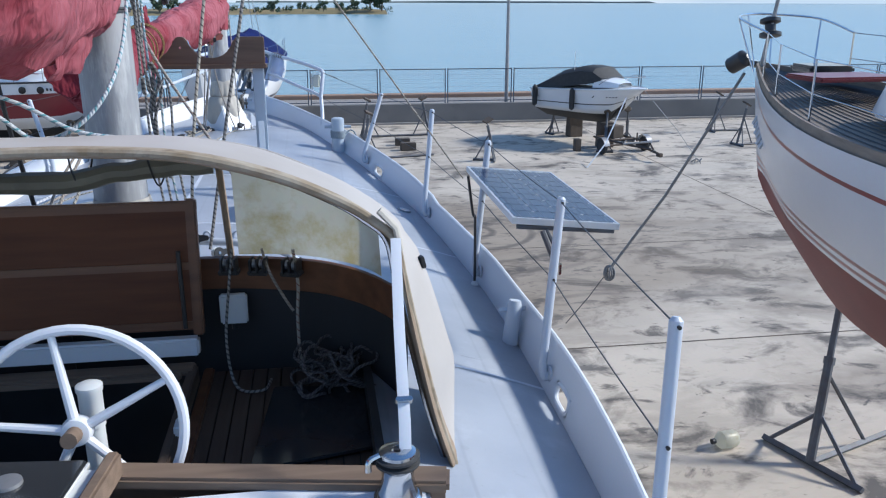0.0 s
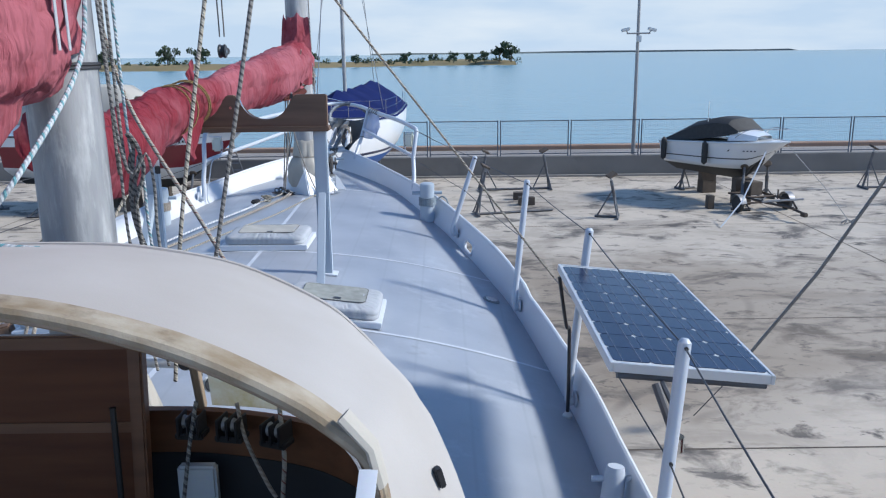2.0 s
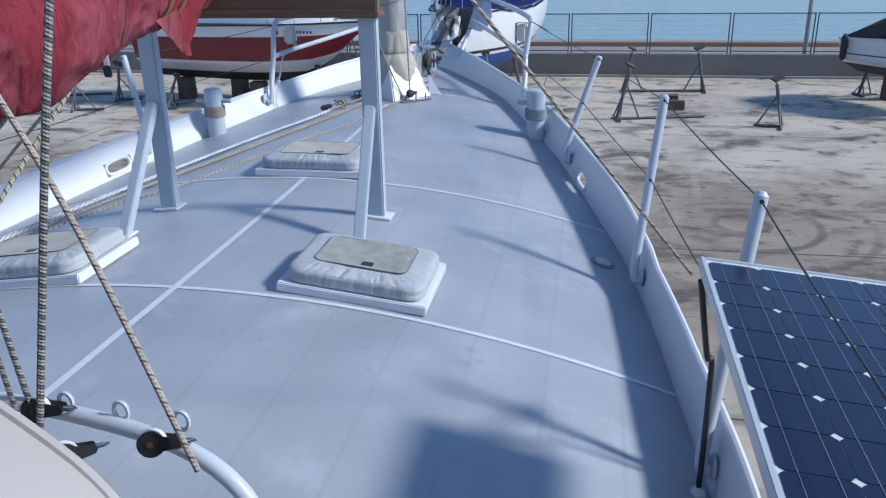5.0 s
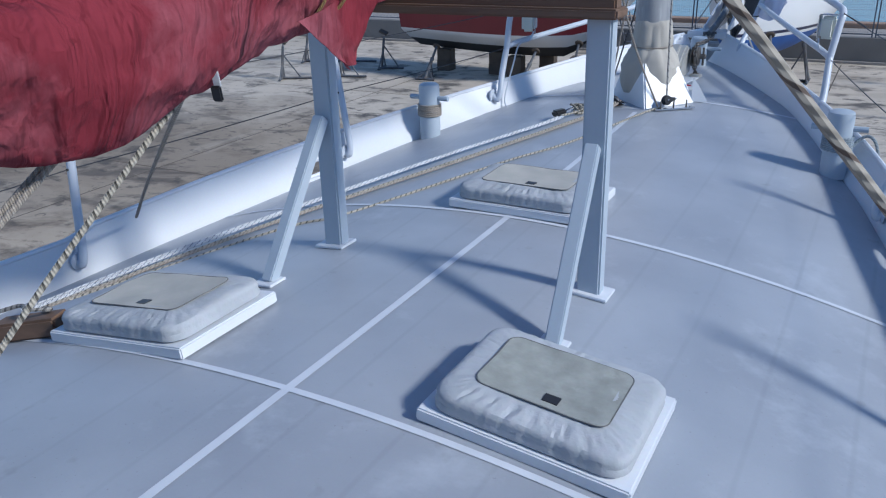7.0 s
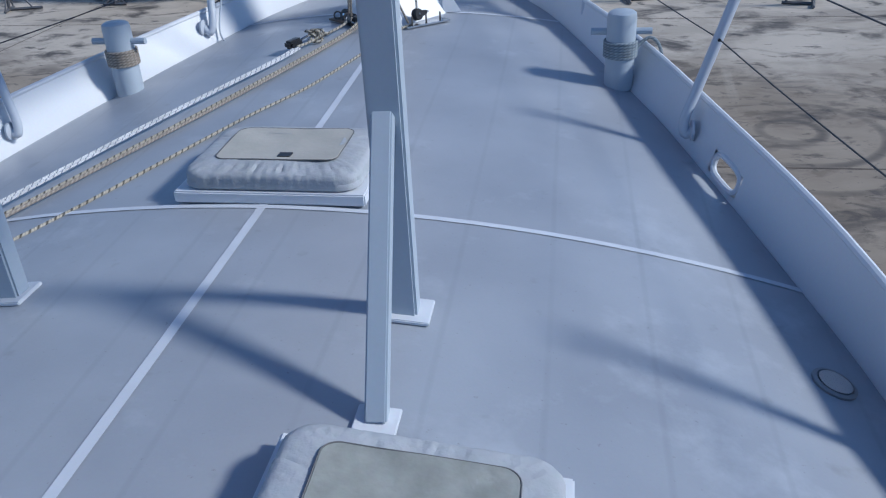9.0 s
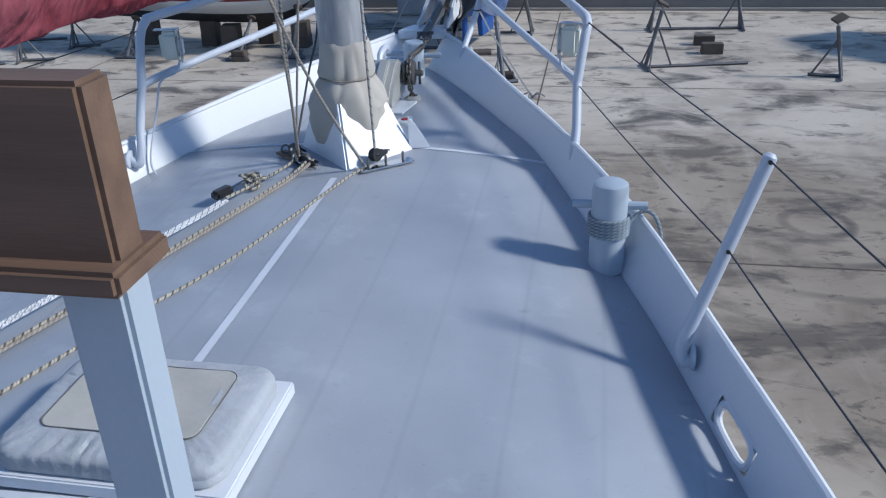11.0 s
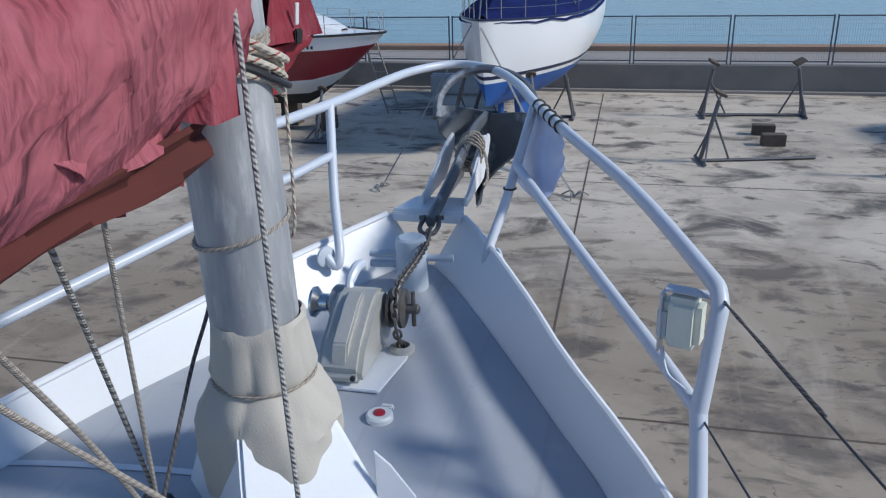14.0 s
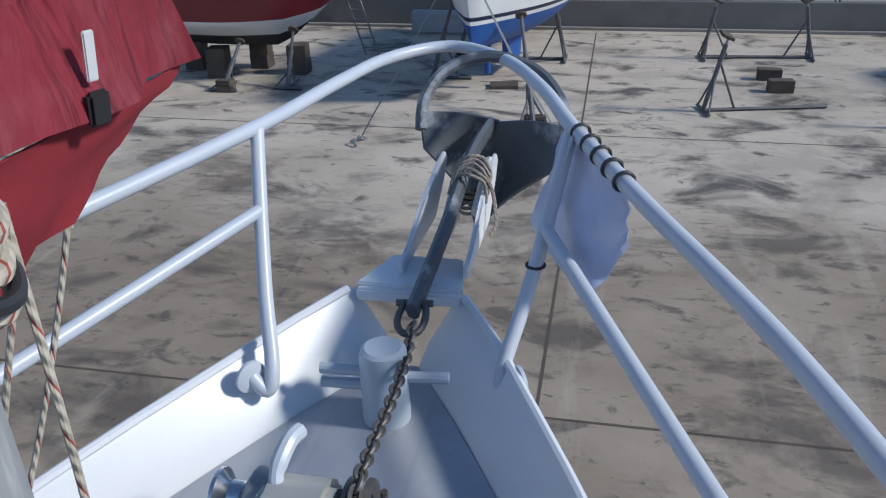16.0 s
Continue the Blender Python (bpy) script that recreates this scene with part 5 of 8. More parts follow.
def sail_bundle(spine, radii, seed, drop, flat=1.0, n=60, seg=48):
    """A furled sail under a loose cover: a lumpy, wrinkled sleeve that hangs a little below its boom."""
    sp = spline(spine, 12)
    rr = spline([(i, r, 0) for i, r in enumerate(radii)], 12)
    rows = []
    for i, p in enumerate(sp):
        a0 = sp[max(i - 1, 0)]
        b0 = sp[min(i + 1, len(sp) - 1)]
        tg = (b0 - a0).normalized()
        side = tg.cross(Vector((0, 0, 1))).normalized()
        up = side.cross(tg)
        r = rr[min(i, len(rr) - 1)][1]
        row = []
        for k in range(seg):
            a = 2 * math.pi * k / seg
            c, s = math.cos(a), math.sin(a)
            w = 1 + 0.20 * noise.noise(Vector((c * 1.1 + seed, s * 1.1, i * 0.09))) + 0.10 * noise.noise(Vector((c * 3, s * 3 + seed, i * 0.16 + 0.8 * s)))
            w += 0.05 * noise.noise(Vector((c * 6 + seed, i * 0.5, s * 6))) - 0.09 * (1 - abs(noise.noise(Vector((c * 1.6 + seed, s * 1.6, i * 0.34 + 1.5 * s))))) ** 6
            hang = drop * max(0, -s) ** 2 * (1 + 0.5 * noise.noise(Vector((i * 0.15, seed, 0))))
            row.append(p + side * (c * r * w * flat) + up * (s * r * w - hang))
        rows.append(row)
    bm = grid(rows, close_u=True)
    for ring in (rows[0], rows[-1]):
        c = sum((Vector(q) for q in ring), Vector()) / len(ring)
        cv = bm.verts.new(c)
        bm.verts.ensure_lookup_table()
        near = [min(bm.verts, key=lambda v, q=q: (v.co - Vector(q)).length_squared) for q in ring]
        for k in range(len(near)):
            bm.faces.new((near[k], near[(k + 1) % len(near)], cv))
    return bm


fs = thing("foresail_bundle", "furled red sail in a faded wrinkled cover along its boom", "sail")
SP = [(-0.37, -1.15, 1.38), (-0.35, -0.45, 1.22), (-0.32, 0.35, 1.335), (-0.28, 0.95, 1.40), (-0.25, 1.5, 1.46), (-0.19, 2.4, 1.50), (-0.13, 3.2, 1.53), (-0.08, 4.1, 1.61), (-0.06, 4.74, 1.70)]
SR = [0.16, 0.235, 0.185, 0.16, 0.15, 0.20, 0.24, 0.25, 0.24]
part("cover", sail_bundle(SP, SR, 2.0, 0.045, 0.85), M_RED, fs, "faded red sail cover")
part("boom", tube([(-0.33, -0.2, 1.10), (-0.24, 1.3, 1.36), (-0.06, 4.70, 1.46)], 0.05, 14), M_ALU, fs, "aluminium boom")
for i, y in enumerate((0.62, 0.72, 0.98, 1.05)):
    u = (y + 0.55) / 5.29
    x, z = np.interp(y, [p[1] for p in SP], [p[0] for p in SP]), np.interp(y, [p[1] for p in SP], [p[2] for p in SP])
    r = float(np.interp(y, [p[1] for p in SP], SR)) * 1.03
    part("tie", tube([(x + r * math.cos(2 * math.pi * k / 24), y + 0.05 * math.sin(2 * math.pi * k / 24 + i), z + r * 1.06 * math.sin(2 * math.pi * k / 24)) for k in range(24)], 0.007, 6, closed=True), R_YELLOW, fs, "brown cord sail tie")


def flap(name, corners, seed, mat, parent, label="", n=9, amp=0.03):
    """A loose cloth corner: a rippled four-cornered piece."""
    a, b, c, d = [Vector(q) for q in corners]
    nr = (b - a).cross(d - a).normalized()
    rows = []
    for i in range(n):
        u = i / (n - 1)
        rows.append([(a.lerp(b, j / (n - 1))).lerp(d.lerp(c, j / (n - 1)), u) + nr * amp * (noise.noise(Vector((u * 3 + seed, j * 0.35, seed))) + 0.5 * math.sin(j * 1.3 + u * 4 + seed) * u) for j in range(n)])
    return part(name, grid(rows, thick=0.004), mat, parent, label)


flap("loose_corner", [(-0.16, 0.45, 1.22), (-0.18, 1.05, 1.32), (-0.21, 0.86, 1.02), (-0.205, 0.80, 0.99)], 1.1, M_RED, fs, "hanging red cover corner")
flap("loose_corner", [(-0.20, 0.95, 1.32), (-0.2, 1.1, 1.5), (-0.26, 1.16, 1.74), (-0.27, 1.02, 1.62)], 5.1, M_RED, fs)
# collar of the cover round the mast, open to starboard
rows = []
for i in range(17):
    a = math.radians(125 + i * 185 / 16)
    row = []
    for j in range(12):
        v = j / 11
        rad = 0.20 + 0.08 * v + 0.04 * noise.noise(Vector((i * 0.6, v * 3, 7)))
        row.append((FX + rad * math.cos(a), FY + 0.02 + rad * 1.5 * math.sin(a), 2.2 - 0.78 * v - 0.08 * noise.noise(Vector((i * 0.5, 1, 3)))))
    rows.append(row)
part("mast_collar", grid(rows, thick=0.005), M_RED, fs, "red cover wrapped round the mast")
flap("fore_flap", [(0.06, 5.04, 2.2), (-0.20, 5.66, 2.05), (-0.13, 5.88, 1.46), (0.03, 5.08, 1.52)], 2.2, M_RED, fs, "hanging red flap before the mast", amp=0.035)
flap("fore_flap_lining", [(0.00, 5.11, 1.50), (-0.145, 5.87, 1.46), (-0.13, 5.50, 1.35), (-0.10, 5.20, 1.30)], 6.2, M_REDIN, fs, "dark red inside of the flap", amp=0.02)
flap("fore_flap_lining", [(-0.22, 5.14, 2.1), (-0.26, 5.64, 2.0), (-0.16, 5.86, 1.48), (-0.2, 5.16, 1.42)], 6.2, M_REDIN, fs, amp=0.03)
flap("under_flap", [(0.07, 3.95, 1.52), (0.07, 4.71, 1.69), (-0.04, 4.73, 1.44), (0.05, 4.2, 1.36)], 3.3, M_RED, fs, amp=0.05)
flap("under_flap", [(0.0, 4.0, 1.40), (-0.07, 4.75, 1.44), (-0.11, 4.72, 1.21), (-0.13, 4.46, 1.22)], 8.3, M_RED, fs, amp=0.04)
part("buckle_strap", box(0.018, 0.006, 0.07, at(-0.005, 5.375, 1.585, 70, 8), 0.002), M_PLATE, fs, "pale webbing strap")
part("buckle", box(0.035, 0.015, 0.05, at(-0.005, 5.37, 1.515, 70, 8), 0.005), M_BLACK, fs, "black plastic buckle")
flap("rust_sailcloth", [(0.0, 3.3, 1.33), (0.03, 4.66, 1.42), (0.02, 4.6, 1.30), (0.0, 3.5, 1.28)], 4.4, M_RUST, fs, "rust-brown sailcloth under the cover", amp=0.04)
for p in ((-0.22, 0.07, 1.10), (0.06, 3.55, 1.40)):
    part("buckle_strap", box(0.025, 0.008, 0.10, at(p[0], p[1], p[2] + 0.0, 20, 14), 0.002), M_PLATE, fs, "pale webbing strap")
    part("buckle", box(0.035, 0.015, 0.055, at(p[0], p[1], p[2] - 0.07, 20, 14), 0.005), M_BLACK, fs, "black plastic buckle")

ms = thing("mainsail_bundle", "furled red mainsail in a faded cover along its boom", "sail")
SM = [(-0.02, -1.86, 1.90), (-0.08, -2.2, 1.86), (-0.12, -2.9, 1.84), (-0.16, -3.8, 1.90), (-0.2, -5.0, 2.0), (-0.25, -6.5, 2.1)]
part("cover", sail_bundle(SM, [0.22, 0.28, 0.30, 0.30, 0.28, 0.25], 6.0, 0.07), M_RED, ms, "faded red sail cover")
part("boom", tube([(-0.02, -1.82, 1.74), (-0.2, -5, 1.85), (-0.25, -6.6, 1.95)], 0.06, 14), M_ALU, ms)
flap("loose_corner", [(0.10, -2.1, 1.66), (0.06, -2.75, 1.60), (-0.04, -2.6, 1.40), (0.0, -2.2, 1.44)], 1.7, M_RED, ms)
flap("loose_corner", [(0.16, -1.75, 2.05), (0.14, -2.05, 2.0), (0.12, -2.0, 1.72), (0.14, -1.72, 1.80)], 2.9, M_RED, ms)
for k in range(2):
    part("stripe", box(0.004, 0.03, 0.3, at(0.20, -1.98 - 0.09 * k, 1.94, 8), 0.001), M_COVER, ms, "pale webbing stripe")

# ---- spray dodger over the cockpit ----
dod = thing("spray_dodger", "sand-coloured canvas spray dodger with stained vinyl windows", "dodger")
HOOP = [(0.0, -3.50, 1.215), (0.35, -3.50, 1.213), (0.7, -3.51, 1.185), (1.04, -3.53, 1.10), (1.29, -3.56, 0.995), (1.42, -3.58, 0.915), (1.50, -3.60, 0.84), (1.535, -3.60, 0.68), (1.58, -3.60, 0.46), (1.67, -3.60, 0.06), (1.76, -3.60, -0.24)]
RIM = [(0.0, -2.42, 1.10), (0.32, -2.42, 1.10), (0.60, -2.43, 1.085), (0.93, -2.45, 1.02), (1.22, -2.50, 0.90), (1.36, -2.54, 0.80), (1.47, -2.60, 0.69), (1.58, -2.66, 0.53), (1.68, -2.74, 0.32), (1.78, -2.86, 0.03), (1.83, -2.95, -0.26)]
BASE = [(0.0, -2.29, 0.40), (0.35, -2.29, 0.40), (0.71, -2.30, 0.41), (1.0, -2.37, 0.42), (1.2, -2.46, 0.42), (1.36, -2.60, 0.42), (1.47, -2.75, 0.42), (1.56, -2.93, 0.40)]
hp, rm = spline(HOOP, 5), spline(RIM, 5)


def mirror(pts):
    return [Vector((-p[0], p[1], p[2])) for p in reversed(pts[1:])] + [Vector(p) for p in pts]


rows = []
fullh, fullr = mirror(hp), mirror(rm)
for v in range(13):
    f = v / 12
    row = []
    for i, (a, b) in enumerate(zip(fullh, fullr)):
        p = a.lerp(b, f)
        bulge = 0.035 * math.sin(math.pi * f) * (1 if abs(p.x) < 1.5 else 0.4)
        wide = 0.11 * math.sin(math.pi * f) * max(0.0, min(1.0, (1.0 - p.z) / 0.35)) * (1 if p.z > 0.1 else max(0.0, (p.z + 0.3) / 0.4))
        p = p + Vector((math.copysign(wide, p.x), 0, bulge + 0.004 * noise.noise(p * 4)))
        row.append(p)
    rows.append(row)
part("canopy", grid(rows, thick=0.008), M_CANVAS, dod, "sand-coloured canvas roof and sides")
part("aft_hem", tube(fullh, 0.018, 8), M_HEM, dod, "stained rolled canvas hem")
rows = [[a.lerp(b, f) + Vector((0, 0, 0.010 + 0.035 * math.sin(math.pi * f) + (0.003 if 0 < f < 0.08 else 0))) for f in (-0.012, 0.012, 0.045, 0.085)] for a, b in zip(fullh, fullr)]
part("hem_band", grid(rows, thick=0.006), M_HEM, dod, "broad brown-stained canvas hem")
part("hem_trim", tube([p + Vector((0, -0.005, -0.014)) for p in fullh], 0.010, 6), M_LINING, dod)
part("aft_bow", tube([p + Vector((-0.02 * p.x, 0.04, -0.012)) for p in fullh], 0.013, 8), M_STEEL, dod, "steel hoop")
part("front_seam", tube(fullr, 0.010, 6), M_CANVAS, dod)
bs = spline(BASE, 5)
for s in (1, -1):
    legs = [(Vector((s * a.x, a.y, a.z)), Vector((s * b.x, b.y, b.z))) for a, b in zip(hp, rm) if a.z < 0.90]
    wide = [0.02 + 0.15 * min(1, i / 8) for i in range(len(legs))]
    rows = [[a.lerp(b, w * f) + Vector((s * 0.012, -0.004, 0.014)) for f in (-0.03, 0.5, 1.0)] for (a, b), w in zip(legs, wide)]
    part("curtain_lining", grid(rows, thick=0.005), M_LINING, dod, "brown-stained folded curtain edge")
for s in (1, -1):
    # side window between the front post and the corner
    rows = []
    for k in range(15):
        u = k / 14
        x0 = 0.745 + u * 0.76
        b = Vector((x0, float(np.interp(x0, [q[0] for q in bs], [q[1] for q in bs])), float(np.interp(x0, [q[0] for q in bs], [q[2] for q in bs]))))
        zr = float(np.interp(x0, [q[0] for q in rm[:-18]], [q[2] for q in rm[:-18]]))
        yr = float(np.interp(x0, [q[0] for q in rm[:-18]], [q[1] for q in rm[:-18]]))
        t = Vector((x0, yr, max(zr, b.z + 0.02)))
        rows.append([(s * q.x, q.y, q.z) for q in [b.lerp(t, j / 6) + Vector((0, 0.008 * noise.noise(Vector((k * 0.3, j * 0.4, s))), 0)) for j in range(7)]])
    part("side_window", grid(rows, thick=0.002), M_VINYL, dod, "cloudy vinyl window with yellow-brown stains")
    part("window_post", tube([(s * 0.70, -2.29, 0.40), (s * 0.69, -2.36, 0.75), (s * 0.68, -2.44, 1.04)], 0.032, 8, flat=0.6), M_LINING, dod, "brown canvas window strip")
    part("edge_lining", tube(spline([(s * 1.51, -3.61, 0.86), (s * 1.565, -3.61, 0.5), (s * 1.66, -3.61, 0.06), (s * 1.745, -3.61, -0.22)], 6), [0.015] * 6 + [0.04] * 13, 8, flat=0.35), M_LINING, dod, "brown-stained curtain edge")
    part("corner_patch", tube([(s * 1.44, -3.60, 0.965), (s * 1.505, -3.615, 0.895), (s * 1.525, -3.61, 0.80)], 0.03, 8, flat=0.5), M_BEIGE, dod, "stained corner patch")
    part("turn_button", box(0.06, 0.03, 0.02, Matrix.Translation((s * 1.655, -3.30, 0.64)) @ pose(0, 0, 0, 0, s * 75, 20), 0.004), M_BLACK, dod)
    part("strap", tube([(s * 1.50, -3.66, 0.86), (s * 1.475, -4.0, 0.62), (s * 1.46, -4.3, 0.38), (s * 1.455, -4.36, 0.24)], 0.024, 6, flat=0.18), M_WHITE, dod, "white webbing tension strap")
    part("strap_buckle", box(0.06, 0.018, 0.035, at(s * 1.465, -4.24, 0.44, 0, 40), 0.004), M_STEEL, dod)
roll = spline([(-0.75, -2.47, 0.99), (-0.45, -2.48, 0.90), (-0.1, -2.48, 0.885), (0.2, -2.47, 0.93), (0.45, -2.47, 0.955), (0.66, -2.46, 0.96)], 8)
part("rolled_window", tube([p + Vector((0, 0, 0.012 * noise.noise(p * 9))) for p in roll], [0.055 + 0.014 * noise.noise(p * 7) for p in roll], 10), material("olive_rolled_vinyl", (0.22, 0.21, 0.16), 0.5, 0, (0.14, 0.13, 0.10), 6, 0.8, 40, 0.2), dod, "rolled-up olive front window")
for x in (-0.5, -0.05, 0.33):
    part("tie", tube(spline([(x, -2.46, 1.04), (x + 0.03, -2.53, 0.95), (x + 0.06, -2.50, 0.86), (x + 0.09, -2.43, 0.93), (x + 0.12, -2.45, 1.03)], 5), 0.005, 5), M_BLACK, dod)

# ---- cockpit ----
# floor, sides and front take a near-black colour in place of shade
solo("cockpit_sole", box(2 * CX, CY1 - CY0, 0.05, at(0, (CY0 + CY1) / 2, -1.45), 0), M_DARK, "cockpit floor below the companionway, coloured near-black for its shade", "floor", kind="structure")
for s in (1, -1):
    solo("cockpit_side", box(0.04, CY1 - CY0, 1.4, at(s * (CX + 0.0), (CY0 + CY1) / 2, -0.80), 0), M_DARK, "inner side of the cockpit well, coloured near-black for its shade", "wall", kind="structure")
solo("cockpit_front", box(2 * CX, 0.04, 1.6, at(0, CY1 + 0.02, -0.75), 0), M_DARK, "front of the cockpit well, coloured near-black for its shade", "wall", kind="structure")
solo("cockpit_back", box(2 * CX, 0.04, 1.35, at(0, CY0 - 0.02, -0.80), 0), M_WHITE, "white back of the cockpit well", "wall", kind="structure")

seat = thing("cockpit_bench", "teak-planked cockpit bench with dark caulked seams", "bench")
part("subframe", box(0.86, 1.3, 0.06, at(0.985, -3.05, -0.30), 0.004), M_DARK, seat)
plank = finish(box(0.072, 1.28, 0.02, None, 0.003), "plank", M_BENCH)
for k in range(11):
    o = new("plank", plank)
    o.parent, o.location = seat, (0.60 + 0.078 * k, -3.05, -0.26)
part("front_edge", box(0.06, 1.3, 0.10, at(0.545, -3.05, -0.275), 0.01), M_TEAK, seat, "varnished edge moulding")
lift = solo("washboard", prism([(0.84, -3.55), (1.40, -3.42), (1.40, -2.78), (0.92, -2.72)], 0.02, at(0, 0, -0.235), 0.006), M_SMOKED, "dark smoked acrylic board lying on the cockpit seat", "board")
for s in (1, -1):
    pts = [(s * q[0], q[1] - 0.035, 0.27) for q in bs[3:]] + [(s * 1.58, -3.2, 0.27)]
    rows = []
    for p in pts:
        rows.append([(p[0], p[1], 0.17), (p[0], p[1], 0.40), (p[0], p[1] + 0.03, 0.405), (p[0], p[1] + 0.03, 0.17)])
    cob = thing("cockpit_coaming", "varnished wooden cockpit coaming under the dodger window", "coaming", "cockpit coamings")
    part("board", grid(rows, close_u=True), M_TEAK, cob)
    # the panel's near-black stands for shade under the coaming board
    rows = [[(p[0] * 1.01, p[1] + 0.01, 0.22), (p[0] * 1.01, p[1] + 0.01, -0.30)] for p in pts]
    part("lower_panel", grid(rows, thick=0.02), M_DARK, cob, "lower panel, coloured near-black for the shade below the board")
lid = thing("hinged_hatch", "open varnished wooden companionway lid with raised frame", "hatch lid")
part("panel", box(1.50, 0.03, 0.68, at(-0.22, -2.50, 0.41, 0, -7), 0.004), M_LID, lid)
for z in (0.10, 0.42, 0.74):
    part("rail", box(1.56, 0.045, 0.055, at(-0.22, -2.50 - (z - 0.41) * -0.12, z, 0, -7), 0.008), M_TEAK, lid)
for x in (-0.99, 0.53):
    part("stile", box(0.055, 0.06, 0.74, at(x, -2.50, 0.41, 0, -7), 0.008), M_TEAK, lid)
part("strut", tube([(0.46, -2.56, 0.52), (0.47, -2.60, 0.10)], 0.012, 8), M_BLACK, lid, "black gas strut")
sill = thing("companionway", "white companionway frame with worn wooden edge", "frame")
part("sill", box(1.55, 0.07, 0.10, at(-0.24, -2.60, 0.0), 0.012), M_WHITE, sill)
part("lip", box(1.5, 0.12, 0.03, at(-0.24, -2.68, -0.10), 0.008), M_COAM, sill)
part("worn_edge", box(1.2, 0.04, 0.03, at(-0.15, -2.755, -0.105), 0.006), M_COAM, sill)
part("side", box(0.05, 1.0, 0.10, at(0.50, -3.15, -0.14), 0.008), M_BENCH, sill)
part("latch", box(0.03, 0.10, 0.05, at(0.525, -3.35, -0.08), 0.006), M_PLATE, sill)
part("side_edge", box(0.06, 1.0, 0.10, at(-1.0, -3.15, -0.14), 0.008), M_COAM, sill)
bl = thing("instrument_box", "small pale instrument box under the board", "box")
part("body", box(0.15, 0.05, 0.17, at(0.71, -2.44, 0.14, 0, 0, 0), 0.01), M_PLATE, bl)
part("gland", tube([(0.71, -2.44, 0.055), (0.71, -2.44, 0.02)], 0.02, 8), M_BLACK, bl)


def clutch(x, y, rz):
    t = thing("rope_block", "dark double rope clutch on the coaming board", "block", "rope clutches")
    m = at(x, y - 0.085, 0.355, rz) @ Matrix.Scale(0.85, 4)
    part("base", box(0.13, 0.09, 0.03, m, 0.006), M_BLACK, t)
    for dx in (-0.045, 0.0, 0.045):
        part("cheek", box(0.012, 0.11, 0.10, m @ at(dx, 0, 0.045), 0.004), M_BLACK, t)
    for dx in (-0.022, 0.022):
        part("sheave", lathe([(0.032, -0.012), (0.026, 0), (0.032, 0.012)], 16, m @ at(dx, 0, 0.055, 0, 0, 90)), M_GALV, t)


clutch(0.70, -2.35, -5)
clutch(0.86, -2.38, -12)
clutch(1.04, -2.43, -22)
rope("halyard_tail", [(0.72, -2.42, 0.48), (0.70, -2.50, 0.30), (0.67, -2.56, 0.0), (0.72, -2.68, -0.22), (0.86, -2.72, -0.235), (0.90, -2.6, -0.23)], 0.008, R_GREYBLK, "grey flecked halyard tail hanging into the cockpit", group="halyard tails")
rope("halyard_tail", [(0.88, -2.44, 0.48), (0.92, -2.50, 0.36), (1.00, -2.56, 0.22), (1.04, -2.58, 0.16)], 0.008, R_PLAIN, "pale halyard tail hanging into the cockpit", group="halyard tails")
rope("halyard_tail", [(1.05, -2.48, 0.48), (1.07, -2.54, 0.30), (1.06, -2.58, 0.10), (1.08, -2.64, -0.15), (1.2, -2.70, -0.20)], 0.009, R_RED, "pale halyard tail hanging into the cockpit", group="halyard tails")
random.seed(21)
bm = bmesh.new()
for k in range(22):
    c = Vector((1.34 + random.uniform(-0.24, 0.12), -2.74 + random.uniform(-0.12, 0.12), -0.16 + random.uniform(-0.03, 0.11)))
    a, b = random.uniform(0.06, 0.14), random.uniform(0.05, 0.11)
    e = Euler((random.uniform(-0.7, 0.7), random.uniform(-0.7, 0.7), random.uniform(0, 6))).to_matrix()
    tube([c + e @ Vector((a * math.cos(q), b * math.sin(q), 0.02 * math.sin(3 * q))) for q in [2 * math.pi * i / 16 for i in range(16)]], 0.008, 6, bm, closed=True)
# dark rope colour here carries the shade of the corner
solo("rope_tangle", bm, R_DARK, "tangled heap of ropes, coloured dark for the shaded cockpit corner", "rope")

# steering wheel
wh = thing("steering_wheel", "white painted five-spoke steering wheel", "wheel")
wm = Matrix.Translation((0.283, -3.95, 0.257)) @ pose(0, 0, 0, 80, 0, 0)


def moved(bm, m):
    bmesh.ops.transform(bm, matrix=m, verts=bm.verts)
    return bm


part("rim", moved(tube([(0.382 * math.cos(2 * math.pi * k / 48), 0.382 * math.sin(2 * math.pi * k / 48), 0) for k in range(48)], 0.020, 10, closed=True), wm), M_WHITE, wh)
for k in range(5):
    a = math.radians(100 + 72 * k)
    part("spoke", moved(tube([(0.03 * math.cos(a), 0.03 * math.sin(a), 0), (0.372 * math.cos(a), 0.372 * math.sin(a), 0)], [0.020, 0.014], 10), wm), M_WHITE, wh)
part("hub", moved(lathe([(0.055, -0.03), (0.058, 0.0), (0.05, 0.03), (0.03, 0.035)], 20), wm), M_WHITE, wh)
part("shaft", moved(tube([(0, 0, 0.03), (0, 0.0, 0.11)], 0.030, 12), wm), M_COAM, wh, "worn bronze shaft nut")
part("pedestal", lathe([(0.045, 0), (0.045, 0.14), (0.05, 0.15), (0.05, 0.17), (0.03, 0.18)], 16, at(0.30, -3.80, 0.20)), M_PLATE, wh)
part("column", lathe([(0.05, -1.4), (0.04, 0.2)], 14, at(0.30, -3.80, 0.0)), M_PLATE, wh)

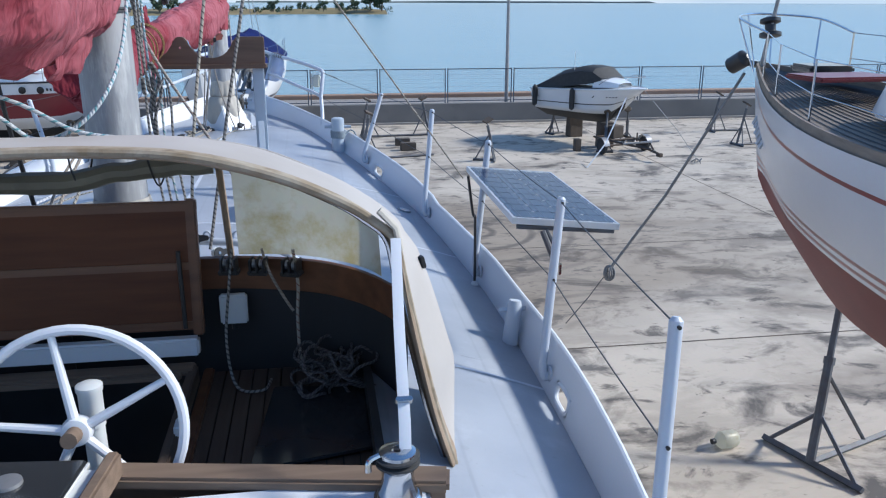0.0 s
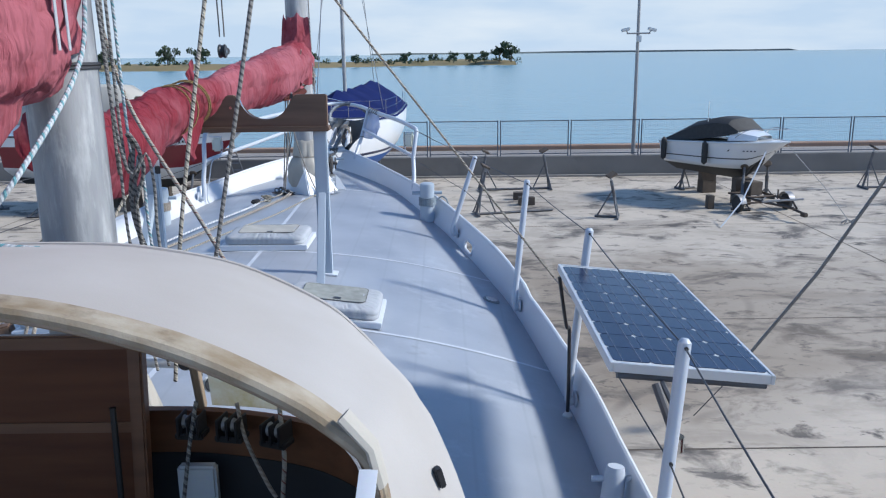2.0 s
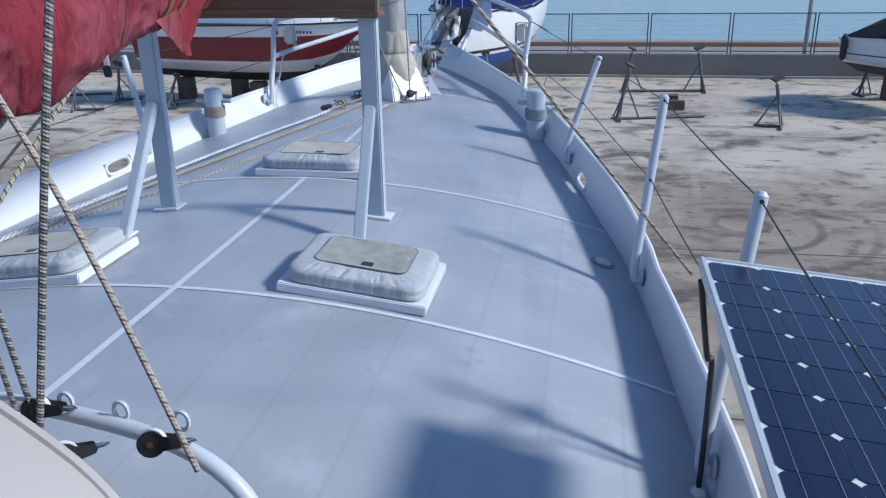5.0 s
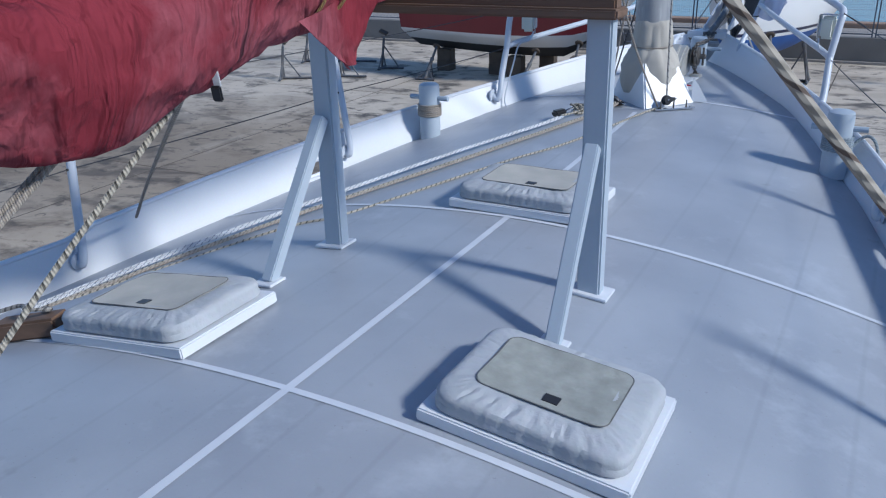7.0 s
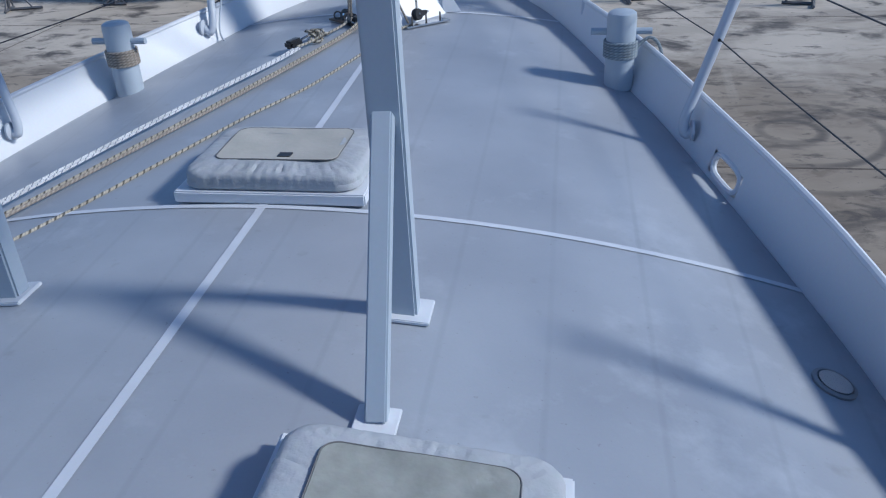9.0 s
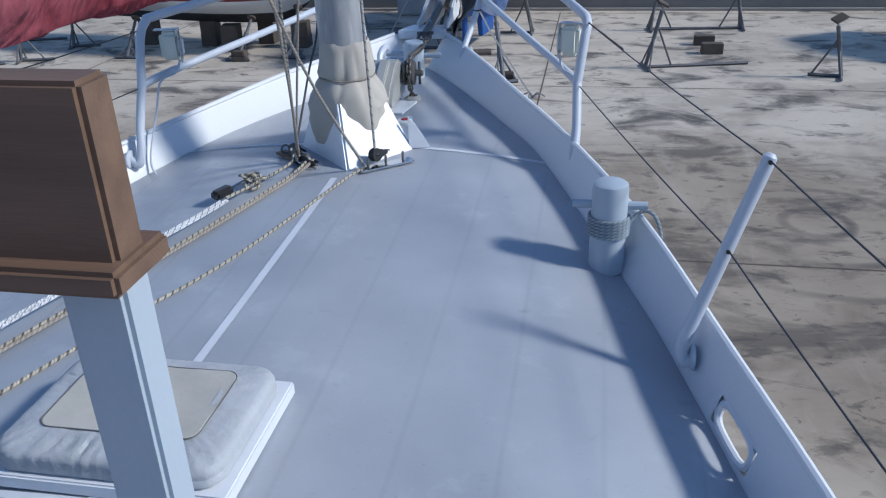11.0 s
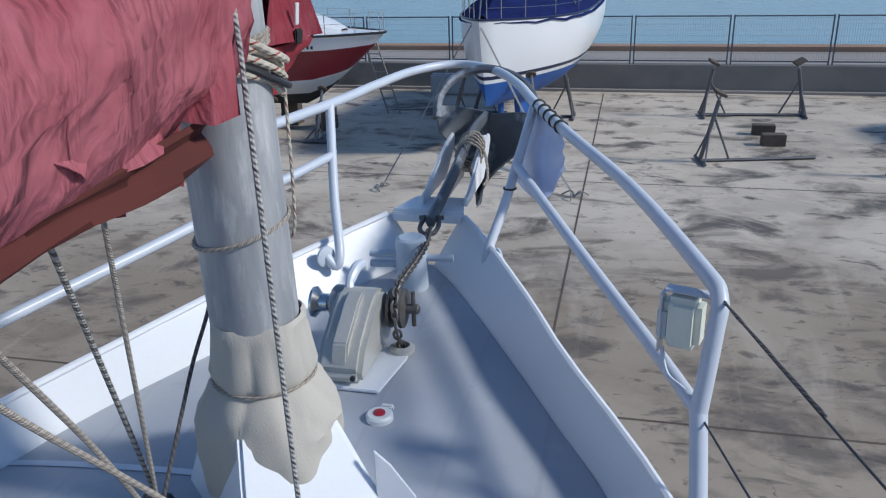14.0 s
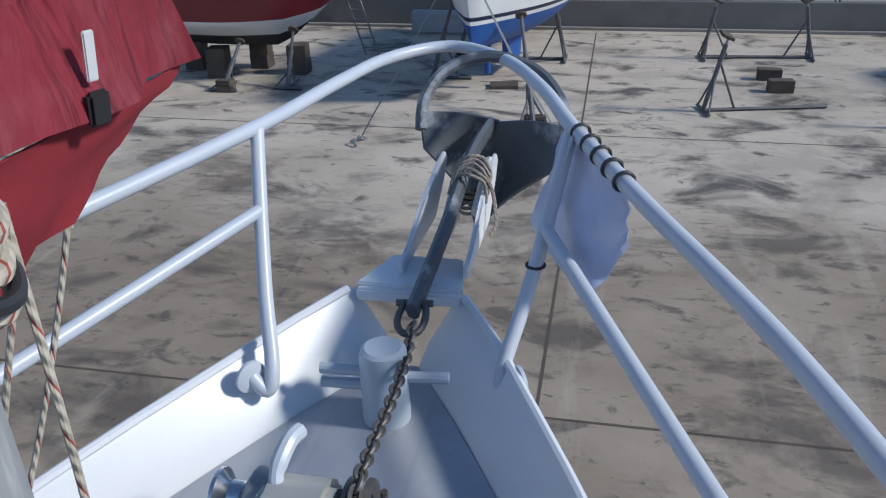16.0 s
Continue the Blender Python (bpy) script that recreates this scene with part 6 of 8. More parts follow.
# aft coaming, winch, instrument pod
ac = thing("aft_coaming", "weathered wooden coaming rail on a white coaming box", "coaming")
part("rail", box(1.27, 0.12, 0.05, at(1.0, -4.145, 0.115, -10), 0.012), M_COAM, ac, "weathered teak capping")
part("front_board", box(1.25, 0.03, 0.24, at(1.0, -4.115, -0.03, -10), 0.004), M_COAM, ac)
part("box", box(3.1, 0.62, 0.28, at(0.0, -4.49, -0.04), 0.02), M_WHITE, ac)
wi = thing("sheet_winch", "chromed sheet winch with a self-tailing crown", "winch")
wmx = at(1.43, -4.33, 0.105)
part("base", lathe([(0.085, 0), (0.085, 0.015), (0.075, 0.025)], 32, wmx), M_STEEL, wi)
part("drum", lathe([(0.072, 0.02), (0.066, 0.05), (0.055, 0.09), (0.058, 0.125), (0.070, 0.14)], 32, wmx), M_STEEL, wi, "polished drum")
part("jaw", lathe([(0.068, 0.14), (0.078, 0.145), (0.078, 0.153), (0.062, 0.158), (0.062, 0.163), (0.078, 0.168), (0.078, 0.176), (0.06, 0.18)], 32, wmx), M_RUBBER, wi, "black ribbed self-tailing jaws")
part("crown", lathe([(0.066, 0.178), (0.064, 0.190), (0.045, 0.197), (0.022, 0.198), (0.018, 0.188)], 32, wmx), M_STEEL, wi)
part("feeder_arm", tube(spline([(1.365, -4.345, 0.29), (1.33, -4.36, 0.28), (1.325, -4.37, 0.245)], 4), 0.012, 8), M_STEEL, wi)
part("handle_socket", lathe([(0.014, 0.186), (0.012, 0.2)], 8, wmx), M_BLACK, wi)
pod = thing("instrument_pod", "black-faced instrument pod with a pale rounded rim and wooden edge", "instrument")
part("rim", box(0.46, 0.34, 0.08, at(0.16, -4.25, 0.20, -6), 0.05, seg=4), M_PLATE, pod)
part("face", box(0.38, 0.27, 0.02, at(0.16, -4.25, 0.236, -6), 0.008), M_SMOKED, pod, "black glossy face")
part("knob", lathe([(0.05, 0), (0.048, 0.012), (0.02, 0.018)], 24, at(0.14, -4.26, 0.246)), M_GALV, pod)
part("wood_edge", box(0.05, 0.36, 0.10, at(0.42, -4.26, 0.19, -6), 0.01), M_COAM, pod)

# ---- solar panel and its arms ----
sp = thing("solar_panel", "aluminium-framed solar panel of dark blue cells over the side", "solar panel")
pm_ = Matrix.Translation((2.67, -1.50, 0.505)) @ Matrix(((0.9945, 0.0, 0.10, 0), (0.0, 1.0, 0.0, 0), (-0.10, 0.012, 0.9945, 0), (0, 0, 0, 1)))
PW, PL = 0.675, 1.50
part("backsheet", box(PW - 0.01, PL - 0.01, 0.006, pm_ @ at(0, 0, 0.012), 0), M_PLATE, sp)
for sx in (-1, 1):
    part("frame_side", box(0.016, PL, 0.04, pm_ @ at(sx * (PW / 2 - 0.008), 0, 0), 0.002), M_ALUFRAME, sp, "aluminium frame")
for sy in (-1, 1):
    part("frame_end", box(PW - 0.034, 0.016, 0.04, pm_ @ at(0, sy * (PL / 2 - 0.008), 0), 0.002), M_ALUFRAME, sp, "aluminium frame")
cs = 0.156
ch = 0.013
cell_poly = [(-cs / 2 + ch, -cs / 2), (cs / 2 - ch, -cs / 2), (cs / 2, -cs / 2 + ch), (cs / 2, cs / 2 - ch), (cs / 2 - ch, cs / 2), (-cs / 2 + ch, cs / 2), (-cs / 2, cs / 2 - ch), (-cs / 2, -cs / 2 + ch)]
M_CELL = cell_material()
cme = finish(prism(cell_poly, 0.002), "cell", M_CELL)
for i in range(4):
    for j in range(9):
        o = new("cell", cme)
        o.parent = sp
        o.matrix_basis = pm_ @ at(-0.2385 + 0.159 * i, -0.636 + 0.159 * j, 0.0155)
    for dx in (-0.039, 0.039):
        part("busbar", box(0.0022, 9 * 0.159, 0.0006, pm_ @ at(-0.2385 + 0.159 * i + dx, 0, 0.0183), 0), M_BUSBAR, sp)

for y in (-2.38, -0.49):
    st = 2.575 if y < -1 else 2.545
    part("clamp", lathe([(0.034, -0.03), (0.034, 0.03)], 16, at(st, y, 0.26 if y < -1 else 0.3)), M_STEEL, sp, "steel clamp round the stanchion")
    part("arm", tube([(st, y, 0.28), (2.52, y + (0.12 if y < -1 else -0.25), 0.46)], 0.018, 8), M_STAND, sp)
part("cross_tube", tube([(2.37, -2.22, 0.485), (2.98, -2.22, 0.43)], 0.016, 8), M_STAND, sp)
part("stay_wire", tube([(2.55, -2.24, 0.46), (2.60, -2.35, 0.34)], 0.012, 6), M_STAND, sp)
rope("panel_cable", [(2.34, -0.80, 0.50), (2.40, -0.70, 0.18), (2.425, -0.66, 0.14), (2.43, -0.65, 0.0), (2.43, -0.66, -0.25), (2.425, -0.68, -0.415)], 0.011, M_BLACK, "black cable from the solar panel to the deck", "cable")
gl = thing("cable_gland", "small pale deck gland where the cable enters", "gland")
part("body", lathe([(0.03, 0), (0.03, 0.02), (0.014, 0.04)], 14, at(2.425, -0.68, DZ(2.425, -0.68) - 0.004)), M_PLATE, gl)
fl = thing("mooring_fairlead", "pale painted slanted fairlead post with a cross pin", "fairlead")
part("post", tube([(2.44, -1.85, -0.44), (2.47, -1.83, -0.18), (2.475, -1.825, -0.14)], [0.055, 0.052, 0.04], 16), M_RAIL, fl)
part("pin", tube([(2.36, -1.83, -0.20), (2.56, -1.83, -0.20)], 0.015, 8), M_RAIL, fl)

# ---- lines and wires ----
def lifelines(sts, first, last):
    for f in (0.97, 0.52):
        pts = ([first[0 if f > 0.9 else 1]] if first else []) + [a.lerp(b, f) for a, b in sts] + ([last[0 if f > 0.9 else 1]] if last else [])
        for a, b in zip(pts, pts[1:]):
            solo("lifeline", tube(sag(a, b, 0.012, 6), 0.0035, 6), M_DARKWIRE, "thin dark lifeline wire between stanchions", "wire", "lifelines")


lifelines(STS, [Vector((1.35, 5.11, 0.80)), Vector((1.31, 5.0, 0.47))], None)
lifelines(STP, [Vector((-1.31, 4.92, 0.78)), Vector((-1.285, 4.78, 0.47))], None)
solo("lifeline_lashing", tube(spline([(1.35, 5.11, 0.80), (1.40, 4.965, 0.79), (1.50, 4.68, 0.772), (1.535, 4.58, 0.766)], 5), [0.005, 0.006, 0.004] * 5 + [0.004], 6), R_DARK, "dark cord lashing of the lifeline to the pulpit", "rope")
rope("topping_line", [(2.337, -0.60, 0.44), (1.753, -1.03, 1.24), (0.657, -1.84, 2.74), (-2.264, -4.0, 6.74)], 0.006, R_TOPPING, "thick beige line with red flecks running up from the panel")

# running rigging along the deck to the foremast
rope("furling_line", [(-2.05, 0.35, -0.28), (-1.6, 1.35, -0.14), (-0.97, 2.85, 0.0), (-0.60, 3.75, 0.06), (-0.50, 4.00, 0.085)], 0.0062, R_WHITE, "white navy-flecked tackle line along the deck", group="deck lines")
rope("furling_line", [(-2.02, 0.36, -0.28), (-1.56, 1.38, -0.135), (-0.94, 2.86, 0.005), (-0.57, 3.76, 0.065), (-0.47, 4.01, 0.09)], 0.0062, R_WHITE, "white navy-flecked tackle line along the deck", group="deck lines")
rope("furling_line", [(-1.99, 0.37, -0.275), (-1.53, 1.40, -0.13), (-0.92, 2.87, 0.008), (-0.55, 3.77, 0.065), (-0.46, 4.01, 0.085)], 0.0062, R_WHITE, "white navy-flecked tackle line along the deck", group="deck lines")
rope("sheet_line", [(-1.95, 0.40, -0.27), (-1.40, 1.50, -0.11), (-0.72, 3.0, 0.02), (-0.30, 4.20, 0.08), (-0.20, 4.56, 0.12)], 0.008, R_BEIGE, "beige dark-flecked line along the deck", group="deck lines")
rope("sheet_line", [(-1.92, 0.42, -0.265), (-1.37, 1.50, -0.105), (-0.69, 3.0, 0.02), (-0.27, 4.22, 0.08), (-0.17, 4.57, 0.12)], 0.009, R_PLAIN, "plain beige line along the deck", group="deck lines")
rope("sheet_line", [(-1.86, 0.5, -0.25), (-1.25, 1.48, -0.1), (-0.95, 1.78, -0.05), (-0.45, 2.85, 0.03), (-0.20, 3.43, 0.05), (0.08, 4.38, 0.09), (0.16, 4.52, 0.10)], 0.008, R_BEIGE, "beige flecked line along the deck to the ring plate", group="deck lines")
rope("sheet_tail", [(-0.48, 4.03, 0.09), (-0.40, 4.25, 0.09), (-0.30, 4.50, 0.11), (-0.28, 4.62, 0.13)], 0.009, R_BEIGE, "beige rope tail with a knot by the tackle")


def block(x, y, z, rz, rx, name="pulley_block", label="black pulley block with a pale sheave", s=1.0, sheave=None):
    t = thing(name, label, "block", "pulley blocks")
    m = at(x, y, z, rz, rx) @ Matrix.Scale(s, 4)
    outline = [(0.038 * math.cos(a), 0.038 * math.sin(a)) for a in [math.radians(d) for d in range(30, 331, 30)]] + [(0.08, -0.014), (0.088, 0), (0.08, 0.014)]
    for dz in (-0.020, 0.014):
        part("cheek", prism(outline, 0.006, m @ at(0, 0, dz), 0.0015), M_BLACK, t)
    part("sheave", lathe([(0.040, -0.012), (0.034, -0.004), (0.034, 0.004), (0.040, 0.012)], 20, m), sheave or M_PLATE, t)
    part("axle", lathe([(0.010, -0.024), (0.010, 0.024)], 10, m), M_STEEL, t)
    part("shackle", tube([(m @ Vector(q)) for q in ((0.075, 0, -0.012), (0.105, 0, -0.014), (0.118, 0, 0), (0.105, 0, 0.014), (0.075, 0, 0.012))], 0.004 * s, 6), M_STEEL, t)
    return t


tk = thing("tackle_block", "black triple tackle block with a stainless shackle", "block", "pulley blocks")
part("body", box(0.065, 0.13, 0.05, at(-0.52, 4.08, 0.10, -20), 0.015), M_BLACK, tk)
part("hook", tube(spline([(-0.50, 4.14, 0.10), (-0.45, 4.20, 0.12), (-0.44, 4.24, 0.10), (-0.47, 4.22, 0.09)], 5), 0.007, 6), M_STEEL, tk)
random.seed(5)
bm = bmesh.new()
for k in range(6):
    c = Vector((-0.42 + random.uniform(-0.03, 0.03), 4.26 + random.uniform(-0.03, 0.03), 0.10 + random.uniform(-0.01, 0.02)))
    e = Euler((random.uniform(-0.6, 0.6), random.uniform(-0.6, 0.6), random.uniform(0, 6))).to_matrix()
    tube([c + e @ Vector((0.045 * math.cos(q), 0.035 * math.sin(q), 0.01 * math.sin(2 * q))) for q in [2 * math.pi * i / 12 for i in range(12)]], 0.008, 6, bm, closed=True)
solo("rope_knot", bm, R_BEIGE, "knotted beige rope at the tackle block", "rope")

for nm, c, rz in (("starboard", (0.25, 4.60), 40), ("port", (-0.31, 4.66), -38)):
    pl = thing("ring_plate", "stainless deck plate with eye rings beside the mast step", "plate", "ring plates")
    zz = DZ(*c)
    part("plate", box(0.34, 0.075, 0.012, at(c[0], c[1], zz + 0.012, rz), 0.003), M_COAM if nm == "port" else M_STEEL, pl)
    for d in (-0.11, 0.0, 0.11):
        px, py = c[0] + d * math.cos(radians(rz)), c[1] + d * math.sin(radians(rz))
        part("eye_ring", tube([(px + 0.024 * math.cos(a) * math.cos(radians(rz + 60)), py + 0.024 * math.cos(a) * math.sin(radians(rz + 60)), zz + 0.042 + 0.026 * math.sin(a)) for a in [2 * math.pi * k / 14 for k in range(14)]], 0.006, 6, closed=True), M_CHAIN, pl)
block(0.19, 4.60, 0.15, 60, 80, sheave=M_BLACK)
block(-0.33, 4.70, 0.13, -30, 70, sheave=M_BLACK)
block(-0.28, 4.60, 0.12, -60, 60, sheave=M_BLACK)
block(-0.22, 4.56, 0.11, -20, 80, sheave=M_GALV)

block(-0.2, 1.87, 1.80, 90, 90, label="black pulley block of the boom topping lift above the sail", sheave=M_BLACK, s=1.5)
for dx in (-0.02, 0.02):
    rope("lift_line", [(-0.2 + dx, 1.88, 1.92), (-0.2 + dx, 2.0, 3.2), (-0.16 + dx * 0.5, 2.9, 8.0)], 0.006, R_DARK, "dark topping lift line above the red sail", group="topping lift lines")

# halyards of the foremast
rope("halyard", [(-0.26, 4.58, 0.15), (-0.13, 4.2, 0.75), (0.0, 3.75, 1.40)], 0.0075, R_PLAIN, "worn beige halyard to the boom", group="foremast halyards")
rope("halyard", [(0.14, 4.53, 0.11), (0.02, 4.2, 0.62), (-0.02, 3.85, 1.10), (-0.02, 3.70, 1.38)], 0.0075, R_PLAIN, "worn beige halyard to the boom", group="foremast halyards")
rope("halyard", [(-0.29, 4.64, 0.15), (-0.195, 4.39, 0.8), (-0.10, 4.135, 1.45)], 0.0075, R_GREYBLK, "grey black-flecked halyard beside the mast boot", group="foremast halyards")
rope("halyard", [(-0.29, 4.62, 0.15), (-0.138, 4.418, 0.8), (0.05, 4.17, 1.6), (0.10, 4.10, 1.82)], 0.0065, R_PLAIN, "thin worn halyard beside the mast boot", group="foremast halyards")
rope("halyard", [(-0.29, 4.60, 0.15), (-0.24, 4.82, 0.55), (-0.21, 5.0, 0.85), (-0.19, 5.02, 1.5)], 0.0065, R_DARK, "dark thin halyard beside the mast boot", group="foremast halyards")
rope("halyard", [(0.19, 4.60, 0.18), (0.167, 4.628, 0.85), (0.145, 4.655, 1.5), (0.11, 4.70, 2.6), (0.03, 4.83, 9.0)], 0.0078, R_HALYARD, "grey black-flecked halyard beside the mast", group="foremast halyards")
cl = thing("rope_coil", "beige red-flecked and black rope coiled round the mast", "rope")
for k in range(5):
    z, d = 1.49 + 0.024 * k, 0.010 * ((k * 2) % 3)
    part("rope_turn", tube(spline([(-0.215, 4.90, z + 0.03), (-0.16, 4.80, z + 0.02), (-0.06, 4.775, z + 0.01), (0.045, 4.82, z), (0.085 + d, 4.93, z - 0.04 - d), (0.08 + d, 5.02, z - 0.09), (0.03, 5.09, z - 0.08), (-0.06, 5.10, z - 0.06), (-0.2, 5.02, z - 0.03)], 6), 0.0105, 8), M_BLACK if k == 1 else R_CREAM, cl)
rope("coil_tail", [(0.06, 5.08, 1.50), (0.05, 5.09, 1.1), (0.04, 5.085, 0.95), (0.0, 5.08, 0.93)], 0.0055, R_CREAM, "thin rope tail hanging at the mast")
for pts in ([(-0.12, 5.47, 1.47), (-0.16, 5.42, 1.25), (-0.22, 5.36, 1.0), (-0.27, 5.3, 0.81)], [(-0.09, 5.35, 1.44), (-0.14, 5.32, 1.32), (-0.18, 5.3, 1.20), (-0.24, 5.27, 0.98)], [(-0.18, 5.6, 1.44), (-0.24, 5.6, 1.32), (-0.28, 5.6, 1.21)]):
    rope("sail_cord", pts, 0.0055, R_CREAM, "thin cord hanging under the red sail flap", group="sail cords")

# mainmast rigging
rope("halyard", [(0.51, -1.70, 0.27), (0.65, -1.66, 1.0), (0.85, -1.61, 2.0), (1.1, -1.55, 3.4)], 0.010, R_GREYBLK, "grey black-flecked halyard beside the mainmast", group="mainmast halyards")
rope("halyard", [(0.40, -1.72, 0.27), (0.46, -1.62, 1.0), (0.60, -1.45, 2.0), (0.8, -1.2, 3.4)], 0.010, R_BEIGE, "beige flecked halyard beside the mainmast", group="mainmast halyards")
rope("halyard", [(0.95, -1.66, 0.22), (0.55, -1.46, 0.90), (0.20, -1.38, 1.50), (0.12, -1.45, 1.9)], 0.0095, R_RED, "beige red-flecked line down to the mast guard", group="mainmast halyards")
for i, (x0, y0, x1, y1) in enumerate(((0.20, -1.58, 0.17, -1.56), (0.235, -1.52, 0.19, -1.55), (0.27, -1.50, 0.20, -1.50), (0.33, -1.56, 0.18, -1.62))):
    rope("halyard", [(x0 + 0.07, y0, 0.27), (x0, y0, 0.9), (x0 - 0.01, y0, 1.3), (x1, y1, 2.0), (x1, y1, 9.0)], 0.0075, R_GREYBLK if i != 2 else R_TEAL, "grey flecked halyards bunched beside the mainmast", group="mainmast halyards")
random.seed(9)
hc = thing("halyard_coil", "grey flecked halyard coil hanging on the mainmast", "rope")
for k in range(3):
    part("loop", tube(spline([(0.22 + random.uniform(-0.02, 0.02), -1.54 + random.uniform(-0.02, 0.03), 1.42), (0.26 + random.uniform(-0.03, 0.04), -1.53, 1.30 + random.uniform(-0.05, 0.05)), (0.22 + random.uniform(-0.02, 0.05), -1.52, 1.12 + random.uniform(-0.1, 0.06)), (0.25, -1.50, 0.85 - 0.05 * k), (0.29, -1.52, 0.8 - 0.05 * k)], 6), 0.009, 6), R_GREYBLK, hc)
rope("topping_rope", [(-0.9, -2.9, 1.75), (-0.3, -2.75, 1.30), (-0.14, -2.62, 1.135), (0.07, -2.6, 1.20), (0.22, -2.45, 1.42), (0.20, -1.9, 1.75), (0.17, -1.70, 2.1)], 0.010, R_TEAL, "white teal-flecked rope looped over the dodger", group="dodger ropes")
rope("topping_rope", [(-1.0, -3.0, 1.55), (-0.29, -2.7, 1.36), (0.05, -2.62, 1.17), (0.31, -2.60, 1.125), (0.36, -2.58, 1.12)], 0.010, R_TEAL, "white teal-flecked rope lying on the dodger", group="dodger ropes")
rope("lazy_line", [(-0.55, -1.9, 1.6), (-0.52, -1.85, 1.1), (-0.48, -1.75, 0.6), (-0.45, -1.7, 0.2)], 0.014, M_BLACK, "black hose hanging from the boom", "hose")
rope("boom_vang", [(-0.34, -0.42, 0.97), (-0.55, -0.9, 0.5), (-0.62, -1.1, 0.15), (-0.64, -1.15, 0.0)], 0.011, R_PLAIN, "beige sheet rope under the boom end", group="boom sheets")
rope("boom_vang", [(-0.36, -0.45, 0.96), (-0.62, -0.85, 0.5), (-0.72, -1.0, 0.1), (-0.74, -1.05, -0.03)], 0.010, R_PLAIN, "beige sheet rope under the boom end", group="boom sheets")
rope("boom_vang", [(-0.32, 0.0, 1.02), (-0.5, -0.45, 0.55), (-0.66, -0.85, 0.1), (-0.7, -0.95, -0.02)], 0.011, R_BEIGE, "beige flecked sheet rope under the boom end", group="boom sheets")
rope("boom_preventer", [(-0.33, 0.05, 1.05), (-1.4, 0.75, 0.4), (-2.15, 1.25, -0.08)], 0.009, R_PLAIN, "pale line from the boom to the port bulwark")
lead = thing("fairlead_block", "weathered wooden fairlead with rope turns beside the hatch", "fairlead")
part("body", box(0.36, 0.12, 0.09, at(-1.52, 0.06, DZ(-1.52, 0.06) + 0.05, 15, 0, -12), 0.012), M_BEAM, lead)
part("rope_wrap", tube(spline([(-1.7, 0.02, -0.07), (-1.6, 0.08, -0.04), (-1.5, 0.04, -0.02), (-1.42, 0.1, -0.03), (-1.5, 0.12, -0.05)], 6), 0.010, 6), R_GREYBLK, lead)
gd = thing("mast_guard", "pale painted tubular guard rail at the mainmast with blocks", "guard rail")
part("tube", tube(spline([(-1.05, -1.5, -0.09), (-1.0, -1.5, 0.12), (-0.85, -1.5, 0.24), (-0.4, -1.5, 0.27), (0.0, -1.48, 0.275), (0.4, -1.5, 0.27), (0.85, -1.58, 0.24), (1.06, -1.62, 0.12), (1.12, -1.63, -0.09)], 6), 0.026, 12), M_RAIL, gd)
for x in (0.47, 0.66, 0.86):
    part("eye", tube([(x + 0.022 * math.cos(a), -1.50 - 0.12 * (x - 0.4), 0.305 + 0.03 * math.sin(a)) for a in [2 * math.pi * k / 14 for k in range(14)]], 0.007, 6, closed=True), M_RAIL, gd)
block(0.40, -1.55, 0.30, 10, 80, label="black pulley block with a pale sheave on the mast guard")
block(0.55, -1.66, 0.23, 40, 75, label="black pulley block with a pale sheave on the mast guard")
block(0.80, -1.62, 0.27, 15, 75, label="black pulley block with a pale sheave on the mast guard")

# cloth tied to the pulpit
rag = thing("plastic_sheet", "translucent bluish plastic sheet tied to the pulpit with cords", "sheet")
M_SHEET = material("bluish_plastic", (0.50, 0.58, 0.78), 0.3, 0, (0.40, 0.48, 0.70), 6, 0.6, 60, 0.1, 0.5, alpha=0.8)
top_edge = [Vector((0.545, 7.21, 0.925)), Vector((0.752, 6.64, 0.895))]
low_edge = spline([(0.418, 7.220, 0.542), (0.526, 6.954, 0.532), (0.635, 6.688, 0.544), (0.703, 6.684, 0.598), (0.770, 6.681, 0.719)], 4)
rows = []
for i, low in enumerate(low_edge):
    top = top_edge[0].lerp(top_edge[1], i / (len(low_edge) - 1))
    rows.append([top.lerp(low, j / 9) + Vector((0.022, 0.022, 0)) * noise.noise(Vector((i * 0.3, j * 0.35, 2))) for j in range(10)])
part("sheet", grid(rows, thick=0.002), M_SHEET, rag)
part("stiffener", box(0.012, 0.05, 0.33, at(0.53, 6.98, 0.79, 0, -20, 14), 0.004), M_RAIL, rag)
for k in range(5):
    p = Vector((0.595, 7.060, 0.947)).lerp(Vector((0.740, 6.690, 0.925)), k / 4)
    part("cable_tie", tube([p + Vector((0.030 * math.cos(a), 0.012 * math.cos(a), 0.030 * math.sin(a))) for a in [2 * math.pi * q / 14 for q in range(14)]], 0.006, 6, closed=True), M_BLACK, rag, "black cable tie")
part("cable_tie", tube([Vector((0.479, 6.796, 0.572)) + Vector((0.03 * math.cos(a), 0.03 * math.sin(a), 0.0)) for a in [2 * math.pi * q / 14 for q in range(14)]], 0.006, 6, closed=True), M_BLACK, rag, "black cable tie")

